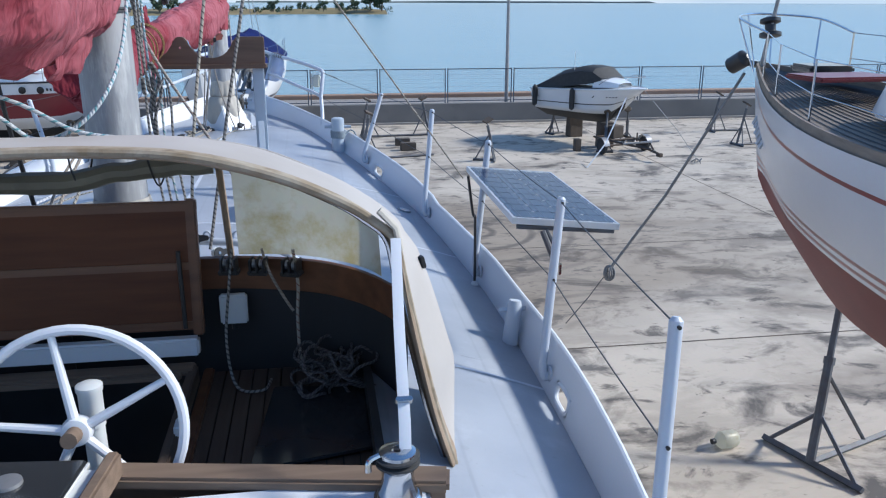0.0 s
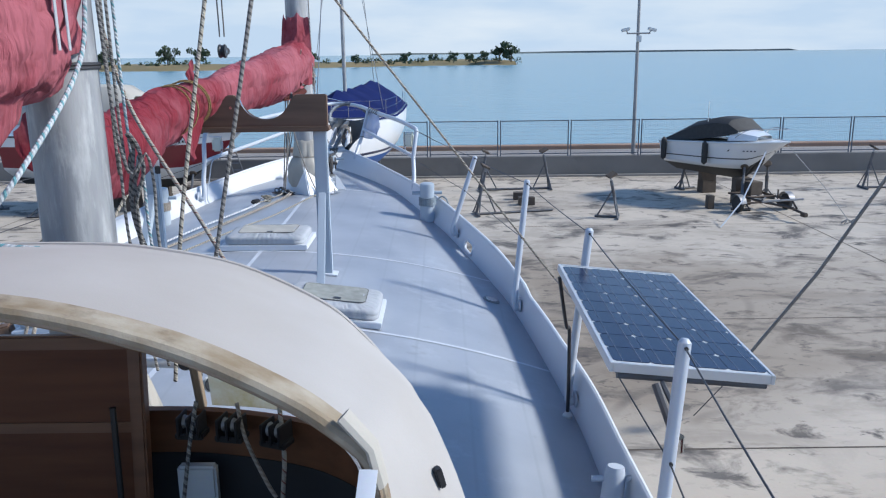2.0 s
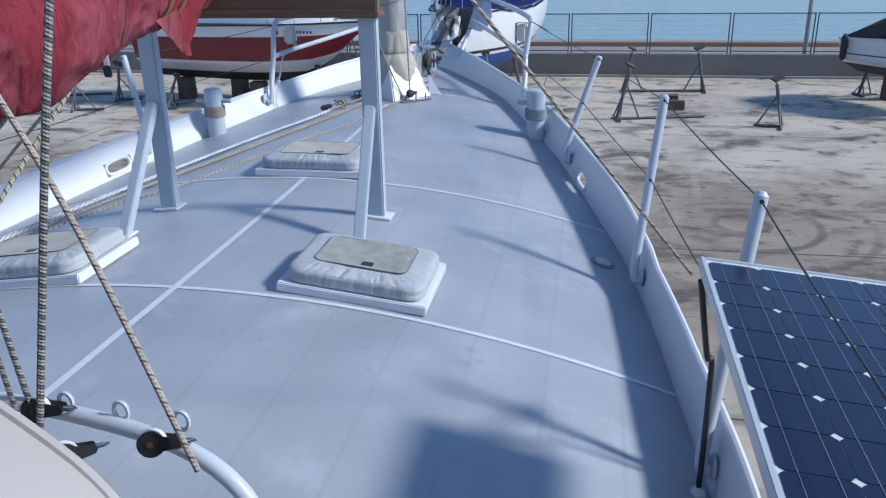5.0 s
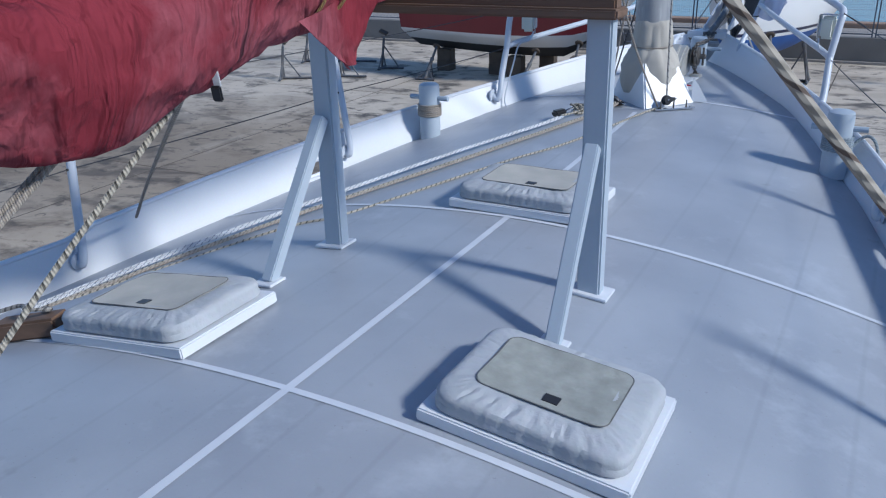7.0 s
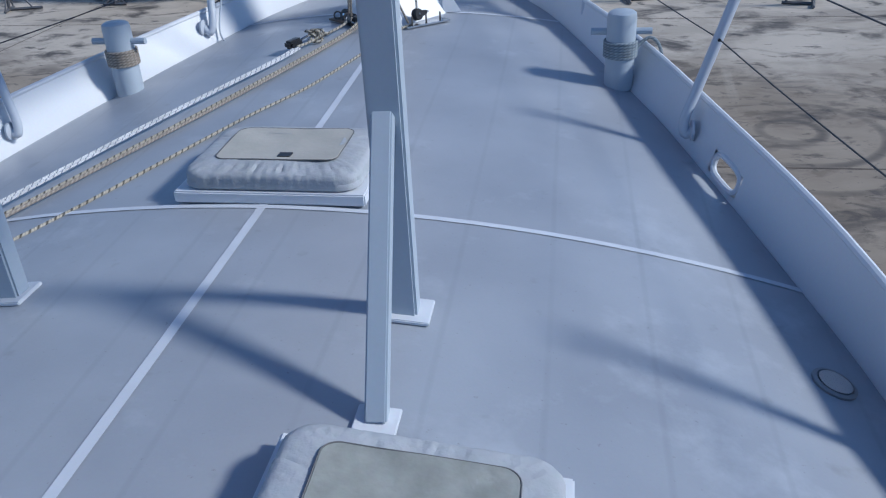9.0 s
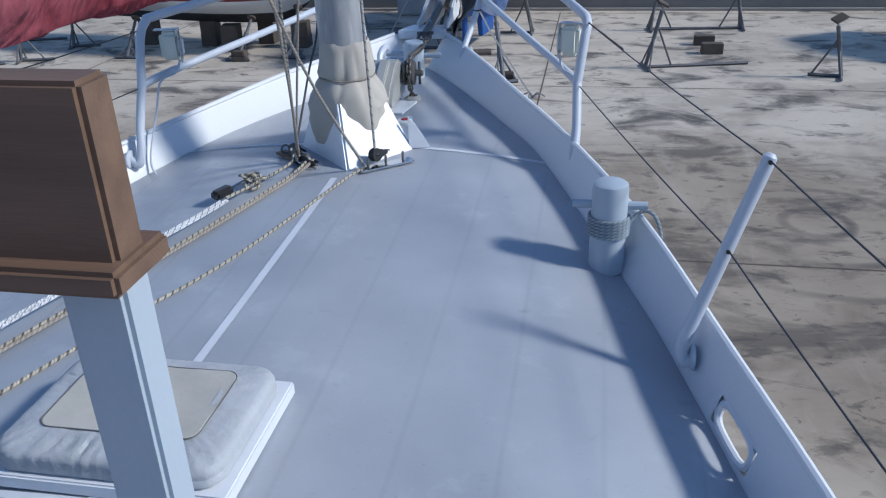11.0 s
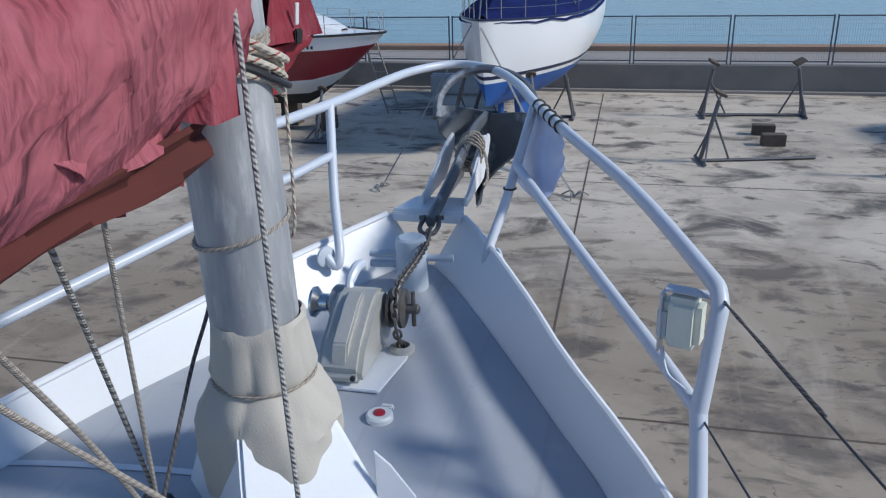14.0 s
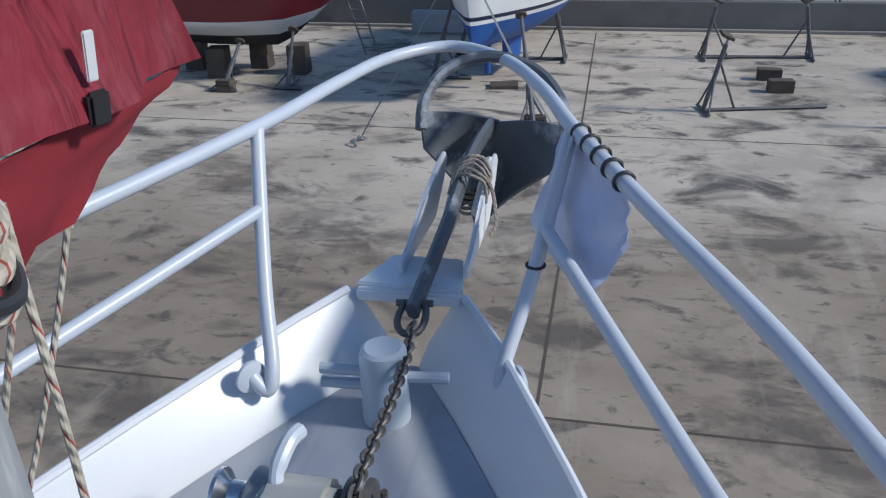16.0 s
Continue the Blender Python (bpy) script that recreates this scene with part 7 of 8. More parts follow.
# ---- boats in the yard ----
def hull_rows(L, B, deck, bottom, rake, n=2.4, q=1.7, full=0.55, stern=0.75, chine=None, ns=28, vs=(), e=0.85):
    """Rows over v (deck to keel) of points over s (bow to stern), starboard half, bow at the origin and along +y."""
    rows = []
    for vv in vs:
        row = []
        for i in range(ns + 1):
            s = (i / ns) ** 1.3
            hb = B / 2 * math.sin(math.pi / 2 * min(1.0, s / full + 0.015)) ** e
            v = vv(s) if callable(vv) else vv
            if s > full:
                hb *= 1 - (1 - stern) * ((s - full) / (1 - full)) ** 2
            if chine:
                cv, cw = chine
                w = 1 - (1 - cw) * (v / cv) ** 1.2 if v < cv else cw * (1 - ((v - cv) / (1 - cv)) ** 1.15)
            else:
                w = max(0.0, 1 - v ** n) ** (1 / q)
            zb = bottom(s)
            z = deck(s) + (zb - deck(s)) * v
            y = -L * s - rake * (v ** 1.15) * (1 - s) ** 2
            row.append((0.0 if i == 0 else max(0.012, hb * w), y, z))
        rows.append(row)
    return rows


def yacht_hull(t, bands, m, L, B, deck, bottom, rake, **k):
    for name, v0, v1, mat, label in bands:
        def edge(q, s):
            # below zero: a level line at that height
            return q if q >= 0 else max(0.0, min(1.0, (q - deck(s)) / (bottom(s) - deck(s))))
        vs = [lambda s, f=i / 6, a=v0, b=v1: edge(a, s) + (edge(b, s) - edge(a, s)) * f for i in range(7)]
        rows = hull_rows(L, B, deck, bottom, rake, vs=vs, **k)
        bm = grid(rows)
        grid([[(-x, y, z) for x, y, z in r] for r in rows], bm)
        # transom
        a = [r[-1] for r in rows]
        grid([[(x, y, z), (0, y, z), (-x, y, z)] for x, y, z in a], bm)
        bmesh.ops.remove_doubles(bm, verts=bm.verts, dist=0.001)
        moved(bm, m)
        part(name, bm, mat, t, label)


def deck_skin(t, m, L, B, deck, bottom, rake, mat, label, inset=0.04, drop=0.03, **k):
    r = hull_rows(L, B, deck, bottom, rake, vs=[0.0], **k)[0]
    rows = [[(x * f * (1 - inset), y - inset, z - drop + 0.05 * B / 3 * (1 - f * f)) for f in (-1, -0.66, -0.33, 0, 0.33, 0.66, 1)] for x, y, z in r]
    part("deck", moved(grid(rows), m), mat, t, label)
    return r


def rail_posts(t, m, r, idx, h, mat, inset=0.95):
    tops = []
    for side in (1, -1):
        pts = []
        for i in idx:
            x, y, z = r[i]
            a, b = Vector((side * x * inset, y, z)), Vector((side * x * inset, y, z + h))
            part("rail_post", moved(tube([a, b], 0.013, 6), m), mat, t)
            pts.append(b)
        tops.append(pts)
        for f in (1.0, 0.5):
            part("rail_wire", moved(tube([p - Vector((0, 0, h * (1 - f))) for p in pts], 0.006, 5), m), mat, t)
    return tops


def boat_stand(x, y, top, rz, reach=0.55, name="boat_stand"):
    """A leaning prop: square tube on a T-shaped foot with two braces and a pad; top: its pad."""
    t = thing(name, "grey steel boat stand propping a hull", "boat stand", "boat stands")
    top = Vector(top)
    foot = Vector((x, y, GZ + 0.05))
    d = Vector((math.cos(radians(rz)), math.sin(radians(rz)), 0))
    w = Vector((-d.y, d.x, 0))
    part("foot_bar", tube([foot - w * reach, foot + w * reach], 0.05, 4), M_STAND, t)
    part("ground_bar", tube([foot, foot + d * reach * 2.2], 0.045, 4), M_STAND, t)
    mid = foot.lerp(top, 0.62)
    part("outer_tube", tube([foot, mid], 0.062, 8), M_STAND, t)
    part("inner_tube", tube([mid, top], 0.045, 8), M_STAND, t)
    part("collar", tube([mid - (top - foot).normalized() * 0.05, mid + (top - foot).normalized() * 0.05], 0.075, 8), M_STAND, t)
    part("brace", tube([foot - w * reach * 0.9, foot.lerp(top, 0.3)], 0.028, 6), M_STAND, t)
    part("brace", tube([foot + w * reach * 0.9, foot.lerp(top, 0.3)], 0.028, 6), M_STAND, t)
    part("brace", tube([foot + d * reach * 1.5, foot.lerp(top, 0.55)], 0.028, 6), M_STAND, t)
    part("pad", lathe([(0.13, 0), (0.15, 0.03), (0.13, 0.06)], 14, Matrix.Translation(top) @ (d * 0.7 + Vector((0, 0, 0.7))).to_track_quat("Z", "Y").to_matrix().to_4x4()), M_WOODBLOCK, t)
    return t


def timber(x, y, sx, sy, sz, rz, z=GZ, label="old dark timber block on the concrete"):
    return solo("timber_block", box(sx, sy, sz, at(x, y, z + sz / 2, rz), 0.012), M_WOODBLOCK, label, "block", "timber blocks")


# sailing yacht with a navy cover, bow towards the ketch
yb = thing("sailing_yacht", "white sailing yacht with blue bottom and navy cover on stands", "boat")
ym = at(-2.75, 23.5, -0.45, 171)
yk = dict(L=9.4, B=3.6, deck=lambda s: 0.0 - 0.16 * math.sin(math.pi * min(1, s * 1.2)) * 1.0, bottom=lambda s: -2.12 - 0.40 * math.sin(math.pi * min(1, s + 0.12)) ** 1.0, rake=0.55, n=3.0, q=1.6, full=0.5)
yacht_hull(yb, [("topside", 0.0, -1.45, M_HULLW, "white topsides"), ("stripe", -1.45, -1.55, M_NAVY, "navy boot stripe"), ("white_band", -1.55, -1.65, M_HULLW, ""), ("bottom", -1.65, 1.0, M_BLUE, "bright blue antifouled bottom")], ym, **yk)
r = deck_skin(yb, ym, mat=M_HULLW, label="white deck", **yk)
part("toe_rail", moved(tube([(x, y, z + 0.02) for x, y, z in r], 0.03, 6), ym), M_NAVY, yb)
part("toe_rail", moved(tube([(-x, y, z + 0.02) for x, y, z in r], 0.03, 6), ym), M_NAVY, yb)
rows = []
for i in range(2, 29):
    x, y, z = r[i]
    ridge = z + 0.85 * math.sin(math.pi * min(1, max(0.05, (i - 2) / 16))) ** 0.7 if i < 11 else z + 0.95 + 0.12 * math.sin(i)
    ridge = z + 0.1 + 0.9 * min(1, (i - 2) / 9) + 0.05 * math.sin(i * 1.3)
    row = []
    for f in (-1.04, -0.8, -0.5, -0.25, 0, 0.25, 0.5, 0.8, 1.04):
        zz = z - 0.08 + (ridge - z + 0.08) * (1 - abs(f / 1.04)) ** 0.8
        row.append((x * f, y, zz + 0.06 * noise.noise(Vector((f * 2, i * 0.5, 4)))))
    rows.append(row)
part("cover", moved(grid(rows, thick=0.01), ym), M_NAVYCLOTH, yb, "navy tent cover with scalloped hem")
rail_posts(yb, ym, r, (1, 3, 6, 10, 14, 19, 24, 28), 0.62, M_STEEL)
part("bow_rail", moved(tube(spline([(r[5][0] * 0.95, r[5][1], r[5][2] + 0.62), (0.35, -0.25, 0.72), (0, 0.05, 0.74), (-0.35, -0.25, 0.72), (-r[5][0] * 0.95, r[5][1], r[5][2] + 0.62)], 6), 0.016, 8), ym), M_STEEL, yb)
part("mast", moved(tube([(0, -3.9, 0.3), (0, -3.9, 13)], 0.075, 12), ym), M_ALU, yb)
part("forestay", moved(tube([(0, -0.05, 0.05), (0, -3.9, 12.5)], 0.02, 6), ym), M_WIRE, yb)
part("backstay", moved(tube([(0.0, -9.2, 0.05), (0, -3.9, 13)], 0.012, 6), ym), M_WIRE, yb)
for s in (1, -1):
    part("shroud", moved(tube([(s * 1.5, -4.1, 0.0), (0, -3.9, 9)], 0.012, 6), ym), M_WIRE, yb)
part("keel", moved(prism([(-4.9, -2.2), (-3.2, -2.25), (-3.45, -3.30), (-4.7, -3.30)], 0.16, Matrix.Translation((-0.08, 0, 0)) @ Matrix(((0, 0, 1, 0), (1, 0, 0, 0), (0, 1, 0, 0), (0, 0, 0, 1))), 0.02), ym), M_BLUE, yb, "blue fin keel")
part("keel_post", moved(tube([(0.1, -2.1, -2.2), (0.1, -2.1, -3.2)], 0.09, 10), ym), M_BLUE, yb)
for k in range(10):
    part("name_bar", moved(box(0.01, 0.05, 0.05 if k % 3 else 0.08, at(0.62 + 0.03 * k, -0.95 - 0.09 * k, -0.28, -16), 0), ym), M_NAVY, yb) if k < 5 else None
boat_stand(-0.68, 28.9, (-1.05, 28.0, -1.95), 180, 0.5)
boat_stand(-0.95, 22.2, (-1.55, 24.6, -1.98), 110, 0.4)
boat_stand(-4.2, 26.4, (-3.6, 26.4, -1.95), 0, 0.5)
boat_stand(-4.0, 29.3, (-3.3, 29.0, -1.95), 0, 0.5)
timber(-2.1, 25.75, 0.75, 0.5, 0.10, 8, label="timber block under the yacht keel")
for k in range(3):
    timber(-0.95, 22.55 - 0.02 * k, 0.55 - 0.04 * k, 0.22, 0.085, 5 + 4 * k, GZ + 0.085 * k, "stack of old timber under the stand")
solo("tie_down_strap", tube([(-2.75, 23.6, -0.55), (-1.3, 22.0, -2.6), (-0.35, 21.0, -3.7), (-0.05, 20.76, GZ + 0.02)], 0.03, 4, flat=0.2), M_STRAP, "grey webbing tie-down strap from the yacht bow", "strap", "tie-down straps")
solo("tie_down_strap", tube([(-2.95, 23.6, -0.55), (-4.0, 22.0, -2.7), (-4.45, 21.3, -3.55), (-4.7, 20.9, GZ + 0.02)], 0.025, 4, flat=0.2), M_STRAP, "grey webbing tie-down strap from the yacht bow", "strap", "tie-down straps")
random.seed(31)
for (px, py) in ((-0.05, 20.76), (-4.72, 20.8), (15.6, 21.8)):
    bm = bmesh.new()
    for k in range(5):
        a = random.uniform(0, 6)
        tube(spline([(px, py, GZ + 0.06), (px + 0.15 * math.cos(a), py + 0.12 * math.sin(a), GZ + 0.14), (px + 0.34 * math.cos(a + 0.4), py + 0.3 * math.sin(a + 0.4), GZ + 0.03)], 5), 0.018, 5, bm)
    solo("strap_tail", bm, M_STRAP, "loose strap tails at a ground anchor", "strap", "strap tails")

# red and white motor cruiser
rb = thing("motor_cruiser", "white and dark red motor cruiser with a beige cockpit tent", "boat")
rbm = at(-5.95, 26.0, -1.0, -97)
rk = dict(L=9.2, B=3.1, deck=lambda s: 0.0 - 0.12 * s, bottom=lambda s: -2.15 - 0.12 * math.sin(math.pi * s) if s > 0.12 else -1.7 - 0.45 * (s / 0.12) ** 0.6, rake=2.0, chine=(0.62, 0.86), full=0.42, stern=0.92)
yacht_hull(rb, [("upper_side", 0.0, 0.20, M_HULLW, "white upper topsides"), ("red_side", 0.20, 0.60, M_REDHULL, "dark red topsides"), ("white_chine", 0.60, 0.82, M_HULLW, "white chine band"), ("bottom", 0.82, 1.0, M_BLACKBOT, "black antifouled bottom")], rbm, **rk)
r = deck_skin(rb, rbm, mat=M_HULLW, label="white foredeck", **rk)
part("rub_rail", moved(tube([(x + 0.02, y, z - 0.02) for x, y, z in r], 0.035, 6), rbm), M_BLACK, rb)
part("rub_rail", moved(tube([(-x - 0.02, y, z - 0.02) for x, y, z in r], 0.035, 6), rbm), M_BLACK, rb)
rows = []
for i, (y, w, h) in enumerate(((-1.3, 0.25, 0.08), (-1.9, 0.75, 0.28), (-2.8, 1.0, 0.50), (-3.6, 1.12, 0.62), (-4.2, 1.15, 0.66), (-6.4, 1.2, 0.5), (-8.8, 1.15, 0.4))):
    rows.append([(-w, y, -0.05), (-w * 0.9, y, h * 0.7), (-w * 0.6, y, h), (0, y, h * 1.06), (w * 0.6, y, h), (w * 0.9, y, h * 0.7), (w, y, -0.05)])
part("coachroof", moved(grid(rows, thick=0.02), rbm), M_HULLW, rb, "white cabin top")
part("cabin_stripe", moved(tube([(1.03, -2.6, 0.22), (1.10, -3.4, 0.30), (1.13, -4.2, 0.34), (1.2, -6.0, 0.30)], 0.05, 6, flat=0.4), rbm), M_REDHULL, rb, "dark red cabin stripe")
rows = []
for (y, w, z0, h) in ((-3.4, 1.0, 0.62, 0.05), (-4.0, 1.05, 0.60, 0.75), (-4.6, 1.1, 0.58, 1.15), (-6.2, 1.15, 0.4, 1.35), (-8.0, 1.12, 0.35, 1.15), (-8.9, 1.05, 0.3, 0.2)):
    rows.append([(-w, y, z0), (-w * 0.92, y, z0 + h * 0.6), (-w * 0.6, y, z0 + h * 0.95), (0, y, z0 + h), (w * 0.6, y, z0 + h * 0.95), (w * 0.92, y, z0 + h * 0.6), (w, y, z0)])
part("tent", moved(grid(rows, thick=0.01), rbm), M_BEIGE, rb, "beige canvas cockpit tent")
part("windscreen", moved(grid([[(-0.98, -3.25, 0.58), (0, -2.95, 0.62), (0.98, -3.25, 0.58)], [(-0.85, -3.7, 1.05), (0, -3.5, 1.12), (0.85, -3.7, 1.05)]], thick=0.01), rbm), M_TINT, rb, "dark windscreen")
for y in (-2.7, -3.35):
    for s in (1, -1):
        part("porthole", moved(lathe([(0.13, -0.015), (0.13, 0.015), (0.09, 0.02)], 16, Matrix.Translation((s * 1.50, y + 0.3, -0.32)) @ pose(0, 0, 0, 0, 90, 0)), rbm), M_TINT, rb, "dark oval porthole")
for k in range(5):
    part("registration_bar", moved(box(0.012, 0.07, 0.09, at(1.47 - 0.015 * (k < 2), -1.65 - 0.13 * k, -0.30), 0), rbm), M_BLACK, rb)
rail_posts(rb, rbm, r, (1, 4, 7, 10, 13), 0.55, M_STEEL, 0.85)
boat_stand(-9.6, 24.4, (-9.3, 25.2, -2.9), 90, 0.4)
boat_stand(-7.9, 24.8, (-7.8, 25.4, -2.6), 90, 0.4)
boat_stand(-13.5, 24.6, (-13.4, 25.4, -2.95), 90, 0.4)
for (x, y) in ((-9.6, 27.2), (-8.2, 26.6), (-11.5, 26.8), (-13.8, 26.9), (-10.4, 26.0)):
    for k in range(2):
        timber(x, y, 0.55, 0.55, 0.42, 6 * k, GZ + 0.42 * k, "dark timber block under the cruiser")
timber(-9.55, 24.5, 0.45, 0.35, 0.16, 4)
timber(-9.55, 24.52, 0.42, 0.33, 0.16, -4, GZ + 0.16)
lad = thing("ladder", "leaning aluminium ladder beside the cruiser", "ladder")
for dx in (0, 0.42):
    part("stile", tube([(-6.9 + dx, 29.0, GZ), (-7.5 + dx, 28.6, -1.6)], 0.03, 6), M_GALV, lad)
for k in range(7):
    f = 0.1 + 0.12 * k
    p = Vector((-6.9, 29.0, GZ)).lerp(Vector((-7.5, 28.6, -1.6)), f)
    part("rung", tube([p, p + Vector((0.42, 0, 0))], 0.018, 6), M_GALV, lad)
shd = solo("tarpaulin", box(2.0, 0.35, 0.75, at(-5.2, 32.4, GZ + 0.39), 0.06, seg=3), M_COVER, "pale grey tarpaulin bundle against the wall", "tarpaulin")
ext = thing("fire_hydrant", "dark red standpipe by the wall", "hydrant")
part("body", lathe([(0.16, 0), (0.16, 0.9), (0.12, 1.0), (0.05, 1.05)], 16, at(-3.3, 32.3, GZ)), M_REDHULL, ext)
part("post", box(0.5, 0.3, 1.1, at(-3.8, 32.5, GZ + 0.55), 0.03), M_WALL, ext)

# speedboat with a black canopy
sb = thing("speedboat", "small white speedboat with a black canopy on props", "boat")
sbm = at(14.42, 24.6, -1.55, -147) @ Matrix.Diagonal((1, 0.86, 1.18, 1))
sk = dict(L=6.0, B=2.45, deck=lambda s: 0.0 - 0.22 * s, bottom=lambda s: -1.35 + 0.10 * (s > 0.5) * (s - 0.5) if s > 0.15 else -0.75 - 0.6 * (s / 0.15) ** 0.7, rake=1.7, chine=(0.60, 0.84), full=0.4, stern=0.95)
yacht_hull(sb, [("topside", 0.0, 0.42, M_HULLW, "white topsides"), ("stripe", 0.42, 0.45, M_BLACK, "black side stripe"), ("lower_side", 0.45, 0.70, M_HULLW, ""), ("bottom", 0.70, 1.0, M_BLACKBOT, "black antifouled bottom")], sbm, **sk)
r = deck_skin(sb, sbm, mat=M_HULLW, label="white foredeck", **sk)
rows = []
for (y, w, z0, h) in ((-1.2, 0.5, 0.02, 0.10), (-1.9, 0.9, 0.02, 0.22), (-2.3, 0.95, 0.0, 0.28)):
    rows.append([(-w, y, z0 - 0.05), (-w * 0.8, y, z0 + h * 0.8), (0, y, z0 + h * 1.1), (w * 0.8, y, z0 + h * 0.8), (w, y, z0 - 0.05)])
part("cuddy", moved(grid(rows, thick=0.01), sbm), M_HULLW, sb)
rows = []
for (y, w, z0, h) in ((-1.95, 0.80, 0.22, 0.05), (-2.45, 0.88, 0.13, 0.48), (-3.2, 0.94, 0.02, 0.64), (-4.3, 0.95, -0.1, 0.58), (-5.3, 0.92, -0.2, 0.32), (-5.95, 0.9, -0.25, 0.12)):
    rows.append([(-w, y, z0 - 0.03), (-w * 0.92, y, z0 + h * 0.7), (-w * 0.65, y, z0 + h * 0.96), (0, y, z0 + h), (w * 0.65, y, z0 + h * 0.96), (w * 0.92, y, z0 + h * 0.7), (w, y, z0 - 0.03)])
part("canopy", moved(grid(rows, thick=0.01), sbm), M_RUBBER, sb, "black canvas canopy")
part("rub_rail", moved(tube([(x + 0.015, y, z - 0.03) for x, y, z in r], 0.03, 6), sbm), M_PLATE, sb)
part("rub_rail", moved(tube([(-x - 0.015, y, z - 0.03) for x, y, z in r], 0.03, 6), sbm), M_PLATE, sb)
part("bow_rail", moved(tube(spline([(0.85, -2.0, 0.05), (0.7, -1.4, 0.32), (0.4, -0.5, 0.36), (0, -0.1, 0.36), (-0.4, -0.5, 0.36), (-0.7, -1.4, 0.32), (-0.85, -2.0, 0.05)], 6), 0.014, 6), sbm), M_STEEL, sb)
part("antenna", moved(tube([(0.75, -3.6, 0.3), (0.75, -3.6, 1.15)], 0.012, 6), sbm), M_PLATE, sb)
for y in (-3.2, -5.6):
    part("fender", moved(lathe([(0.03, -0.42), (0.12, -0.35), (0.13, 0.0), (0.12, 0.28), (0.03, 0.36)], 12, at(1.27, y, -0.45)), sbm), M_RUBBER, sb, "black hanging fender")
part("porthole", moved(lathe([(0.10, -0.012), (0.10, 0.012)], 14, Matrix.Translation((1.12, -2.1, -0.28)) @ pose(0, 0, 0, 0, 90, 0)), sbm), M_TINT, sb)
for k in range(4):
    part("name_bar", moved(box(0.01, 0.07, 0.035, at(1.02 - 0.09 * k, -1.35 + 0.11 * k, -0.33, 38), 0), sbm), M_NAVY, sb)
for (x, y) in ((12.8, 28.6), (13.2, 25.7)):
    for k in range(2):
        timber(x, y, 0.6, 0.5, 0.52, 10 - 8 * k, GZ + 0.52 * k, "dark block pillar under the speedboat")
boat_stand(11.87, 29.3, (12.05, 28.9, -2.5), 20, 0.35)
boat_stand(12.75, 24.4, (13.15, 25.4, -2.6), 70, 0.35)
boat_stand(14.65, 26.9, (14.35, 26.2, -2.6), 240, 0.35)
timber(11.75, 24.9, 0.25, 0.25, 0.5, 8)
solo("tie_down_strap", tube([(13.6, 24.6, -1.9), (12.1, 22.6, -3.4), (11.0, 21.4, GZ + 0.02)], 0.028, 4, flat=0.2), M_PLATE, "pale tie-down strap beside the speedboat", "strap", "tie-down straps")
solo("tie_down_strap", tube([(14.5, 24.9, -1.7), (15.2, 23.2, -3.0), (15.6, 21.9, GZ + 0.02)], 0.02, 4, flat=0.2), M_STRAP, "thin tie-down strap beside the speedboat", "strap", "tie-down straps")

tr = thing("boat_trailer", "rusty two-wheeled boat trailer with an open frame", "trailer")
tm = at(13.6, 24.0, GZ, -166)
for s in (1, -1):
    w = part("wheel", moved(lathe([(0.16, -0.07), (0.27, -0.08), (0.30, -0.05), (0.30, 0.05), (0.27, 0.08), (0.16, 0.07)], 24, Matrix.Translation((s * 1.02, -0.35, 0.30)) @ pose(0, 0, 0, 0, 90, 0)), tm), M_RUBBER, tr, "black tyre")
    part("rim", moved(lathe([(0.16, -0.05), (0.16, 0.05), (0.05, 0.065)], 18, Matrix.Translation((s * 1.02, -0.35, 0.30)) @ pose(0, 0, 0, 0, 90, 0)), tm), M_GALV, w)
    part("side_beam", moved(tube([(s * 0.62, -1.6, 0.50), (s * 0.55, 0.6, 0.50), (0.05 * s, 1.5, 0.42)], 0.045, 4), tm), M_TRAILER, tr)
    part("mudguard", moved(grid([[(s * 1.02 + dx, -0.35 + 0.37 * math.cos(a), 0.30 + 0.37 * math.sin(a)) for dx in (-0.12, 0.12)] for a in [math.radians(q) for q in range(10, 175, 15)]], thick=0.008), tm), M_GALV, tr)
part("axle", moved(tube([(-1.0, -0.35, 0.32), (1.0, -0.35, 0.32)], 0.04, 8), tm), M_TRAILER, tr)
for y in (-1.5, -0.5, 0.5):
    part("cross_beam", moved(tube([(-0.65, y, 0.50), (0.65, y, 0.50)], 0.04, 4), tm), M_TRAILER, tr)
part("drawbar", moved(tube([(0, 0.5, 0.46), (0, 1.9, 0.32)], 0.05, 4), tm), M_TRAILER, tr)
part("hitch", moved(box(0.16, 0.24, 0.14, at(0, 1.98, 0.28), 0.02), tm), M_TRAILER, tr)
part("light_bar", moved(box(1.7, 0.08, 0.06, at(0, 0.8, 0.58), 0.01), tm), M_GALV, tr)
for dx, dy in ((0.35, -0.9), (-0.3, 0.1)):
    part("roller_post", moved(tube([(dx, dy, 0.5), (dx, dy, 0.85)], 0.03, 6), tm), M_TRAILER, tr)
solo("timber_crate", box(0.55, 0.5, 0.5, at(13.35, 25.0, GZ + 0.75, 20), 0.02), M_WOODBLOCK, "dark timber box resting on the trailer frame", "box")

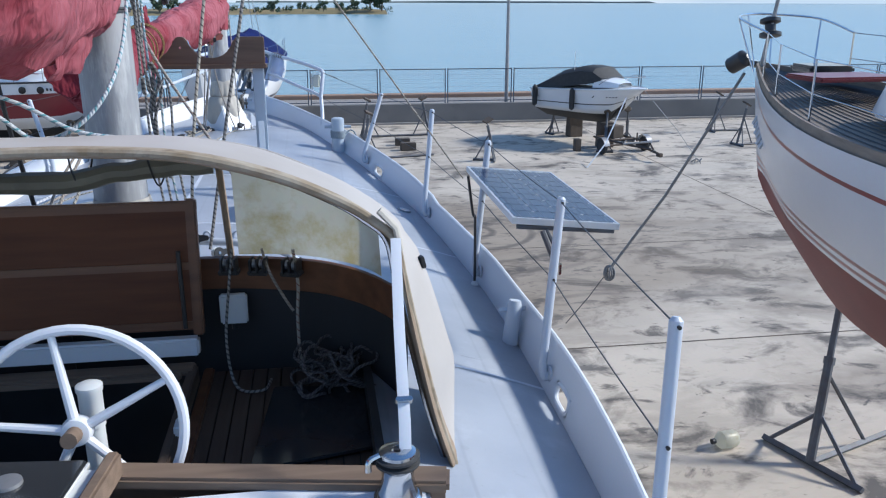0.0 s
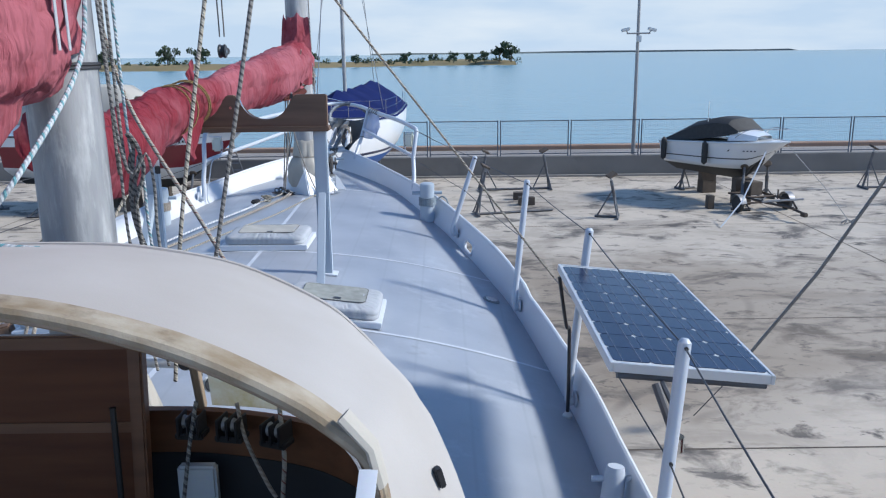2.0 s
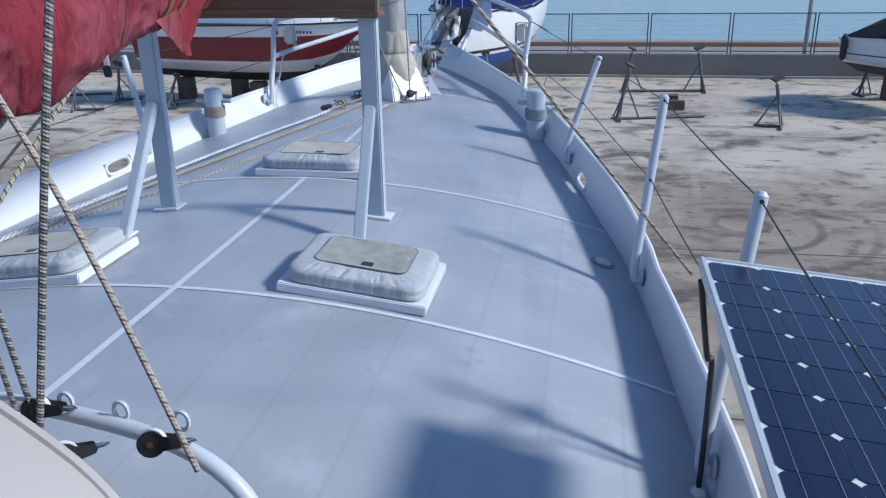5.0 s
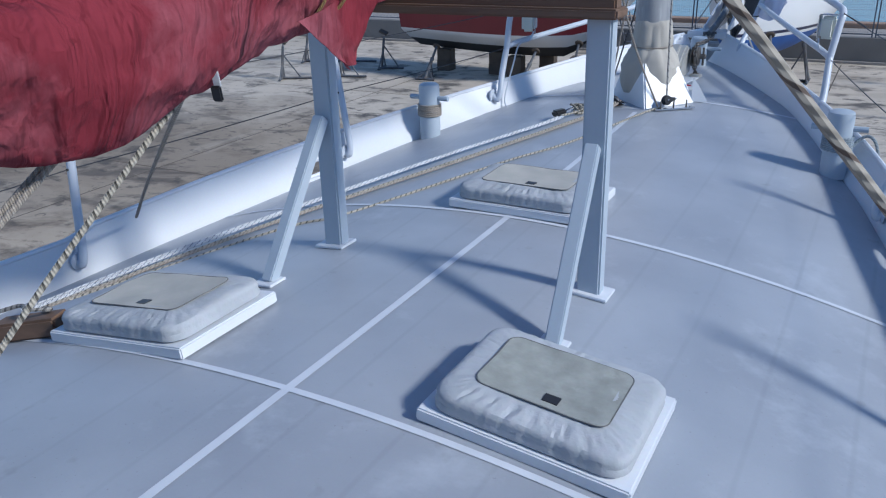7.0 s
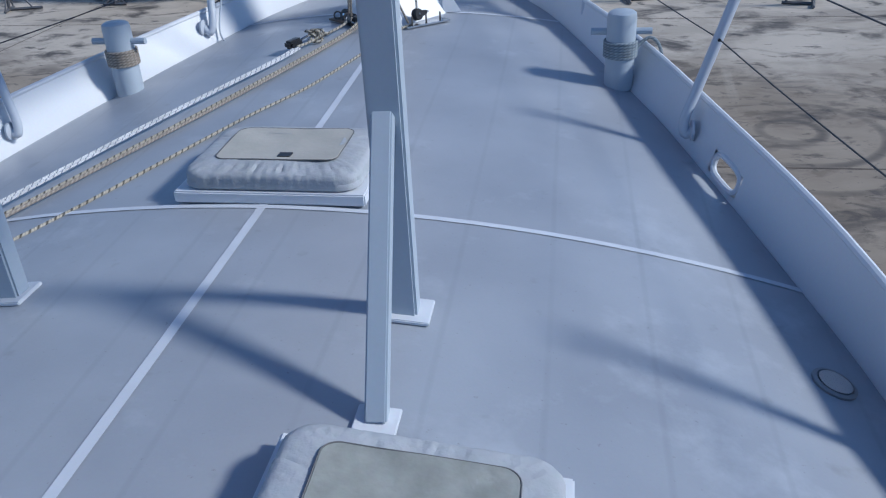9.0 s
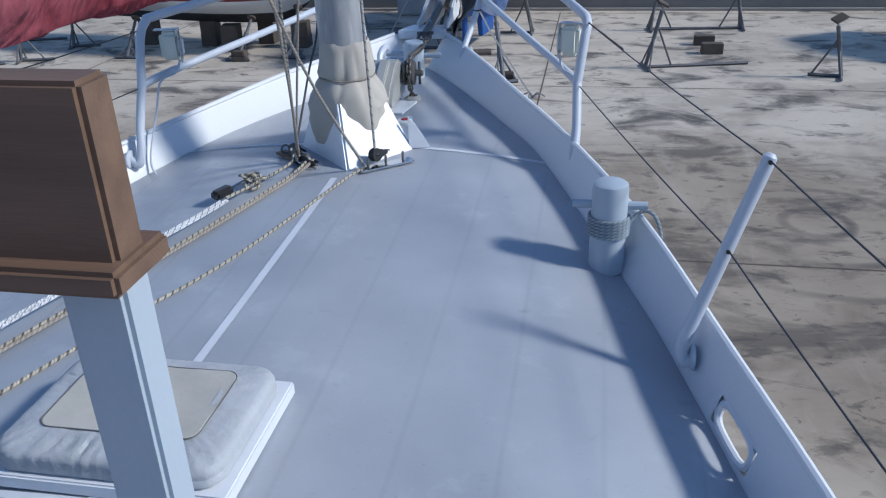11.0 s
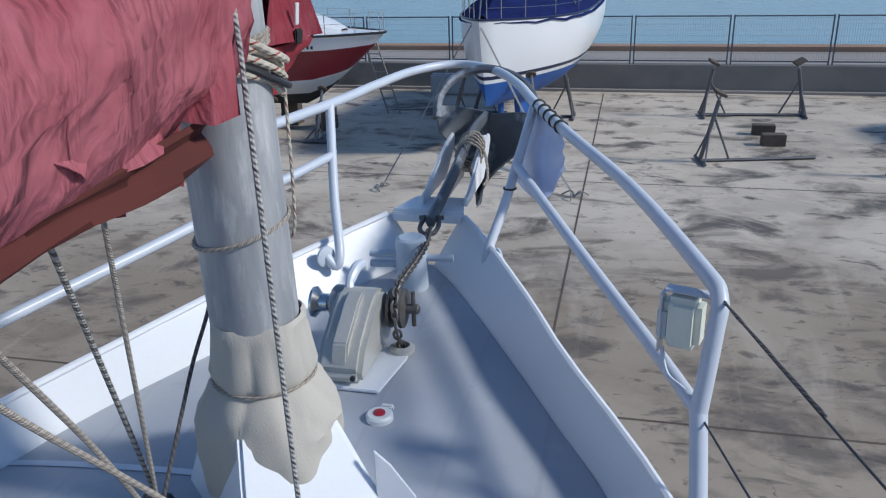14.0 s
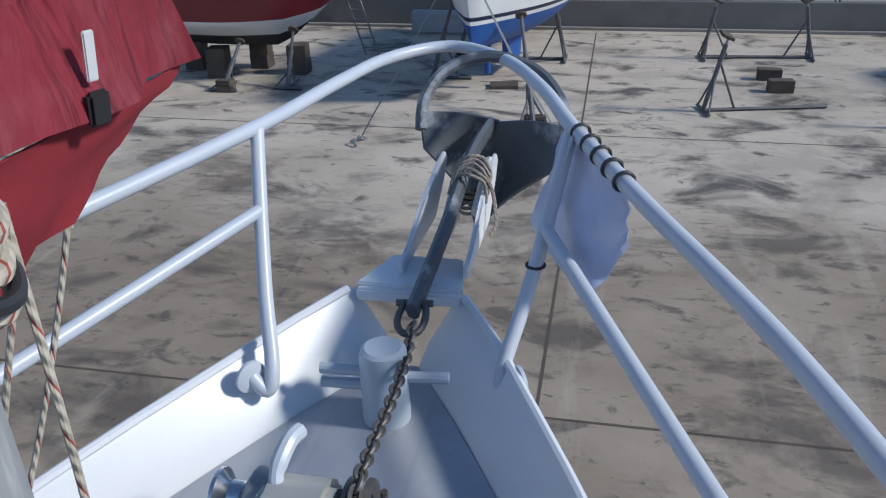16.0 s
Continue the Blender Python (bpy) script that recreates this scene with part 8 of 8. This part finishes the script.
# empty stands and trestles on the concrete
def trestle(x0, y0, x1, y1, post_at, h, lean):
    t = thing("trestle", "empty grey steel boat trestle with a long ground bar", "trestle", "empty trestles")
    a, b = Vector((x0, y0, GZ + 0.05)), Vector((x1, y1, GZ + 0.05))
    d = (b - a).normalized()
    w = Vector((-d.y, d.x, 0))
    part("ground_bar", tube([a, b], 0.045, 4), M_STAND, t)
    p = a if post_at == 0 else b
    s = 1 if post_at == 0 else -1
    top = p + d * s * lean + Vector((0, 0, h))
    part("foot_bar", tube([p - w * 0.45, p + w * 0.45], 0.05, 4), M_STAND, t)
    part("post", tube([p, top], 0.055, 6), M_STAND, t)
    part("screw", tube([top, top + (top - p).normalized() * 0.18], 0.03, 6), M_GALV, t)
    part("brace", tube([p + d * s * 0.75, p.lerp(top, 0.75)], 0.028, 6), M_STAND, t)
    part("brace", tube([p - w * 0.42, p.lerp(top, 0.55)], 0.026, 6), M_STAND, t)
    part("brace", tube([p + w * 0.42, p.lerp(top, 0.55)], 0.026, 6), M_STAND, t)
    part("pad", box(0.34, 0.28, 0.07, Matrix.Translation(top + Vector((0, 0, 0.2))) @ pose(0, 0, 0, 15, 25 * s, 20), 0.012), M_WOODBLOCK, t, "dark pad")


trestle(2.90, 24.1, 5.80, 24.75, 0, 1.55, 0.35)
trestle(3.30, 29.6, 6.35, 29.8, 1, 1.45, 0.3)
trestle(3.28, 29.5, 4.2, 29.6, 0, 1.45, 0.25)
trestle(7.15, 23.5, 7.95, 23.3, 1, 1.30, 0.28)
trestle(19.6, 29.0, 21.2, 29.0, 0, 1.5, 0.3)
trestle(18.9, 25.2, 20.4, 25.4, 0, 1.5, 0.3)
trestle(-18.8, 22.8, -17.2, 23.6, 0, 1.2, 0.15)
trestle(-16.4, 26.2, -15.5, 26.4, 0, 1.2, 0.15)
trestle(-16.9, 24.0, -15.9, 24.3, 0, 1.25, 0.15)
trestle(-20.5, 26.5, -17.5, 27.5, 0, 1.3, 0.25)
timber(4.95, 26.1, 0.62, 0.32, 0.32, 4)
timber(4.85, 27.3, 0.62, 0.32, 0.30, -3)

# large yacht to starboard with a teak deck
gy = thing("cruising_yacht", "large pale grey cruising yacht with teak deck and red bottom", "boat")
gm = at(8.13, 5.35, 0.79, -6)
gk = dict(L=11.8, B=3.7, deck=lambda s: -0.25 * math.sin(math.pi / 2 * min(1, s * 1.9)), bottom=lambda s: -1.42 - 1.45 * min(1.0, s / 0.3) ** 0.6, rake=0.35, n=1.7, q=1.25, full=0.6, e=1.05)
yacht_hull(gy, [("sheer_band", 0.0, 0.10, M_GREYHULL, ""), ("sheer_stripe", 0.10, 0.117, M_REDHULL, "thin dark red line"), ("topside", 0.117, -1.30, M_GREYHULL, "pale grey topsides"), ("boot_stripe", -1.30, -1.35, M_REDHULL, ""), ("boot_gap", -1.35, -1.41, M_GREYHULL, ""), ("boot_line", -1.41, -1.46, M_REDHULL, ""), ("boot_gap", -1.46, -1.52, M_GREYHULL, ""), ("bottom", -1.52, 1.0, M_REDBOT, "dark red antifouled bottom")], gm, **gk)
r = deck_skin(gy, gm, mat=M_GREYWOOD, label="grey teak deck", inset=0.03, **gk)
for s in (1, -1):
    part("bulwark", moved(grid([[(s * x * 0.985, y, z - 0.04) for x, y, z in r], [(s * x * 0.98, y, z + 0.09) for x, y, z in r]], thick=0.03), gm), M_GREYWOOD, gy, "weathered teak toe rail")
seam = bmesh.new()
for k in range(-16, 17):
    f = k / 17
    tube([(x * 0.95 * f, y, z + 0.045 - 0.0 + 0.05 * 3.7 / 3 * (1 - f * f) - 0.068) for x, y, z in r[2:]], 0.006, 4, seam)
part("deck_seams", moved(seam, gm), M_BLACK, gy, "dark caulked deck seams")
tops = rail_posts(gy, gm, r, (6, 10, 14, 18, 22), 0.68, M_STEEL, 0.93)
part("bow_rail", moved(tube(spline([(r[6][0] * 0.93, r[6][1], r[6][2] + 0.68), (0.6, -0.6, 0.75), (0.2, 0.1, 0.80), (-0.2, 0.1, 0.80), (-0.6, -0.6, 0.75), (-r[6][0] * 0.93, r[6][1], r[6][2] + 0.68)], 6), 0.016, 8), gm), M_STEEL, gy)
for s in (1, -1):
    part("bow_rail_leg", moved(tube([(s * 0.12, -0.15, 0.02), (s * 0.2, 0.1, 0.80)], 0.014, 6), gm), M_STEEL, gy)
    part("bow_rail_leg", moved(tube([(s * 0.45, -0.9, 0.0), (s * 0.62, -0.6, 0.75)], 0.014, 6), gm), M_STEEL, gy)
part("furler_drum", moved(lathe([(0.05, -0.16), (0.16, -0.14), (0.16, -0.09), (0.08, -0.06), (0.08, 0.04), (0.15, 0.07), (0.15, 0.12), (0.05, 0.16)], 18, at(0, -0.30, 0.62, 0, -15)), gm), M_BLACK, gy, "black furling drum")
part("forestay", moved(tube([(0, -0.12, 0.02), (0, -0.42, 0.9), (0, -5.2, 17)], 0.03, 8), gm), M_ALU, gy)
part("bow_roller", moved(box(0.16, 0.5, 0.10, at(0, 0.1, 0.05), 0.02), gm), M_STEEL, gy)
part("bow_fender", moved(lathe([(0.05, -0.3), (0.19, -0.24), (0.20, 0.15), (0.05, 0.26)], 16, at(-0.22, 0.2, 0.08, 30, 60) @ Matrix.Scale(0.7, 4)), gm), M_BLACK, gy, "black anchor cover")
part("red_cloth", moved(box(1.1, 0.7, 0.06, at(-0.3, -3.1, 0.12, 10), 0.02), gm), M_REDHULL, gy, "folded red cloth on deck")
part("hatch", moved(box(0.6, 0.6, 0.10, at(0, -2.0, 0.14), 0.03), gm), M_SMOKED, gy)
rows = []
for (y, w, h) in ((-4.5, 0.7, 0.05), (-5.0, 0.95, 0.32), (-6.2, 1.2, 0.5), (-9, 1.4, 0.6), (-11, 1.3, 0.5)):
    rows.append([(-w, y, -0.1), (-w * 0.92, y, h * 0.8), (-w * 0.6, y, h), (0, y, h * 1.05), (w * 0.6, y, h), (w * 0.92, y, h * 0.8), (w, y, -0.1)])
part("coachroof", moved(grid(rows, thick=0.02), gm), M_HULLW, gy, "white coachroof")
part("keel", moved(prism([(-9.4, -2.6), (-6.2, -2.6), (-6.6, -4.87), (-9.0, -4.87)], 0.3, Matrix.Translation((-0.15, 0, 0)) @ Matrix(((0, 0, 1, 0), (1, 0, 0, 0), (0, 1, 0, 0), (0, 0, 0, 1))), 0.03), gm), M_REDBOT, gy)
nr = hull_rows(vs=[0.34], **gk)[0]
for k in range(6):
    ny = -0.75 - 0.22 * k
    nx = float(np.interp(-ny, [-q[1] for q in nr], [q[0] for q in nr]))
    nz = float(np.interp(-ny, [-q[1] for q in nr], [q[2] for q in nr]))
    part("name_bar", moved(box(0.03, 0.15, 0.22 - 0.05 * (k % 2), at(-nx, ny, nz, -15, 0, 25), 0), gm), M_COVER, gy)
boat_stand(7.45, 1.75, (7.98, 2.35, -1.98), 20, 0.75)
boat_stand(6.6, -4.2, (7.2, -4.0, -2.1), 10, 0.75)
solo("tie_down_strap", tube([(7.95, 5.40, 0.70), (7.1, 6.05, -1.4), (6.35, 6.5, -2.85)], 0.04, 4, flat=0.6), M_STRAP, "grey webbing tie-down strap from the yacht bow to the ground", "strap", "tie-down straps")
solo("tie_down_strap", tube([(6.35, 6.5, -2.85), (6.05, 6.7, -3.45), (5.72, 6.92, GZ + 0.04)], 0.022, 4, flat=0.4), M_BLACK, "dark ratchet strap hooked to a ground eye", "strap", "tie-down straps")
bm = bmesh.new()
for k in range(5):
    a = 1.2 * k
    tube([(6.35 + 0.10 * math.cos(q) * math.cos(a), 6.5 + 0.10 * math.cos(q) * math.sin(a), -2.92 + 0.14 * math.sin(q)) for q in [2 * math.pi * i / 12 for i in range(12)]], 0.018, 5, bm, closed=True)
solo("strap_tail", bm, M_STRAP, "bundled strap tail knotted on the tie-down", "strap", "strap tails")
jug = thing("plastic_bottle", "clear crumpled plastic jug lying on the concrete", "bottle")
part("body", moved(lathe([(0.10, -0.18), (0.12, -0.14), (0.12, 0.06), (0.05, 0.15), (0.03, 0.17)], 16), Matrix.Translation((6.55, 2.35, GZ + 0.12)) @ pose(0, 0, 0, 0, -88, 10)), M_VINYL, jug)
part("cap", moved(lathe([(0.04, 0.16), (0.04, 0.21)], 12), Matrix.Translation((6.55, 2.35, GZ + 0.12)) @ pose(0, 0, 0, 0, -88, 10)), M_BLACK, jug)

# blue-bottomed yacht to port
py_ = thing("sailing_yacht", "white sailing yacht with a bright blue bottom to port", "boat")
pym = at(-8.2, 5.6, 0.2, -80)
pk = dict(L=9.5, B=3.1, deck=lambda s: 0.0 - 0.15 * math.sin(math.pi * s), bottom=lambda s: -1.55 - 0.4 * math.sin(math.pi * min(1, s + 0.1)), rake=1.2, n=2.4, q=1.6)
yacht_hull(py_, [("topside", 0.0, 0.66, M_HULLW, "white topsides"), ("stripe", 0.66, 0.70, M_NAVY, "navy stripe"), ("white_band", 0.70, 0.74, M_HULLW, ""), ("bottom", 0.74, 1.0, M_BLUE, "bright blue bottom")], pym, **pk)
deck_skin(py_, pym, mat=M_HULLW, label="white deck", **pk)
part("keel", moved(prism([(-5.2, -1.8), (-3.4, -1.85), (-3.7, -4.2), (-5.0, -4.2)], 0.2, Matrix.Translation((-0.1, 0, 0)) @ Matrix(((0, 0, 1, 0), (1, 0, 0, 0), (0, 1, 0, 0), (0, 0, 0, 1))), 0.02), pym), M_BLUE, py_)
boat_stand(-9.3, 4.1, (-9.6, 4.7, -1.5), 100, 0.4)
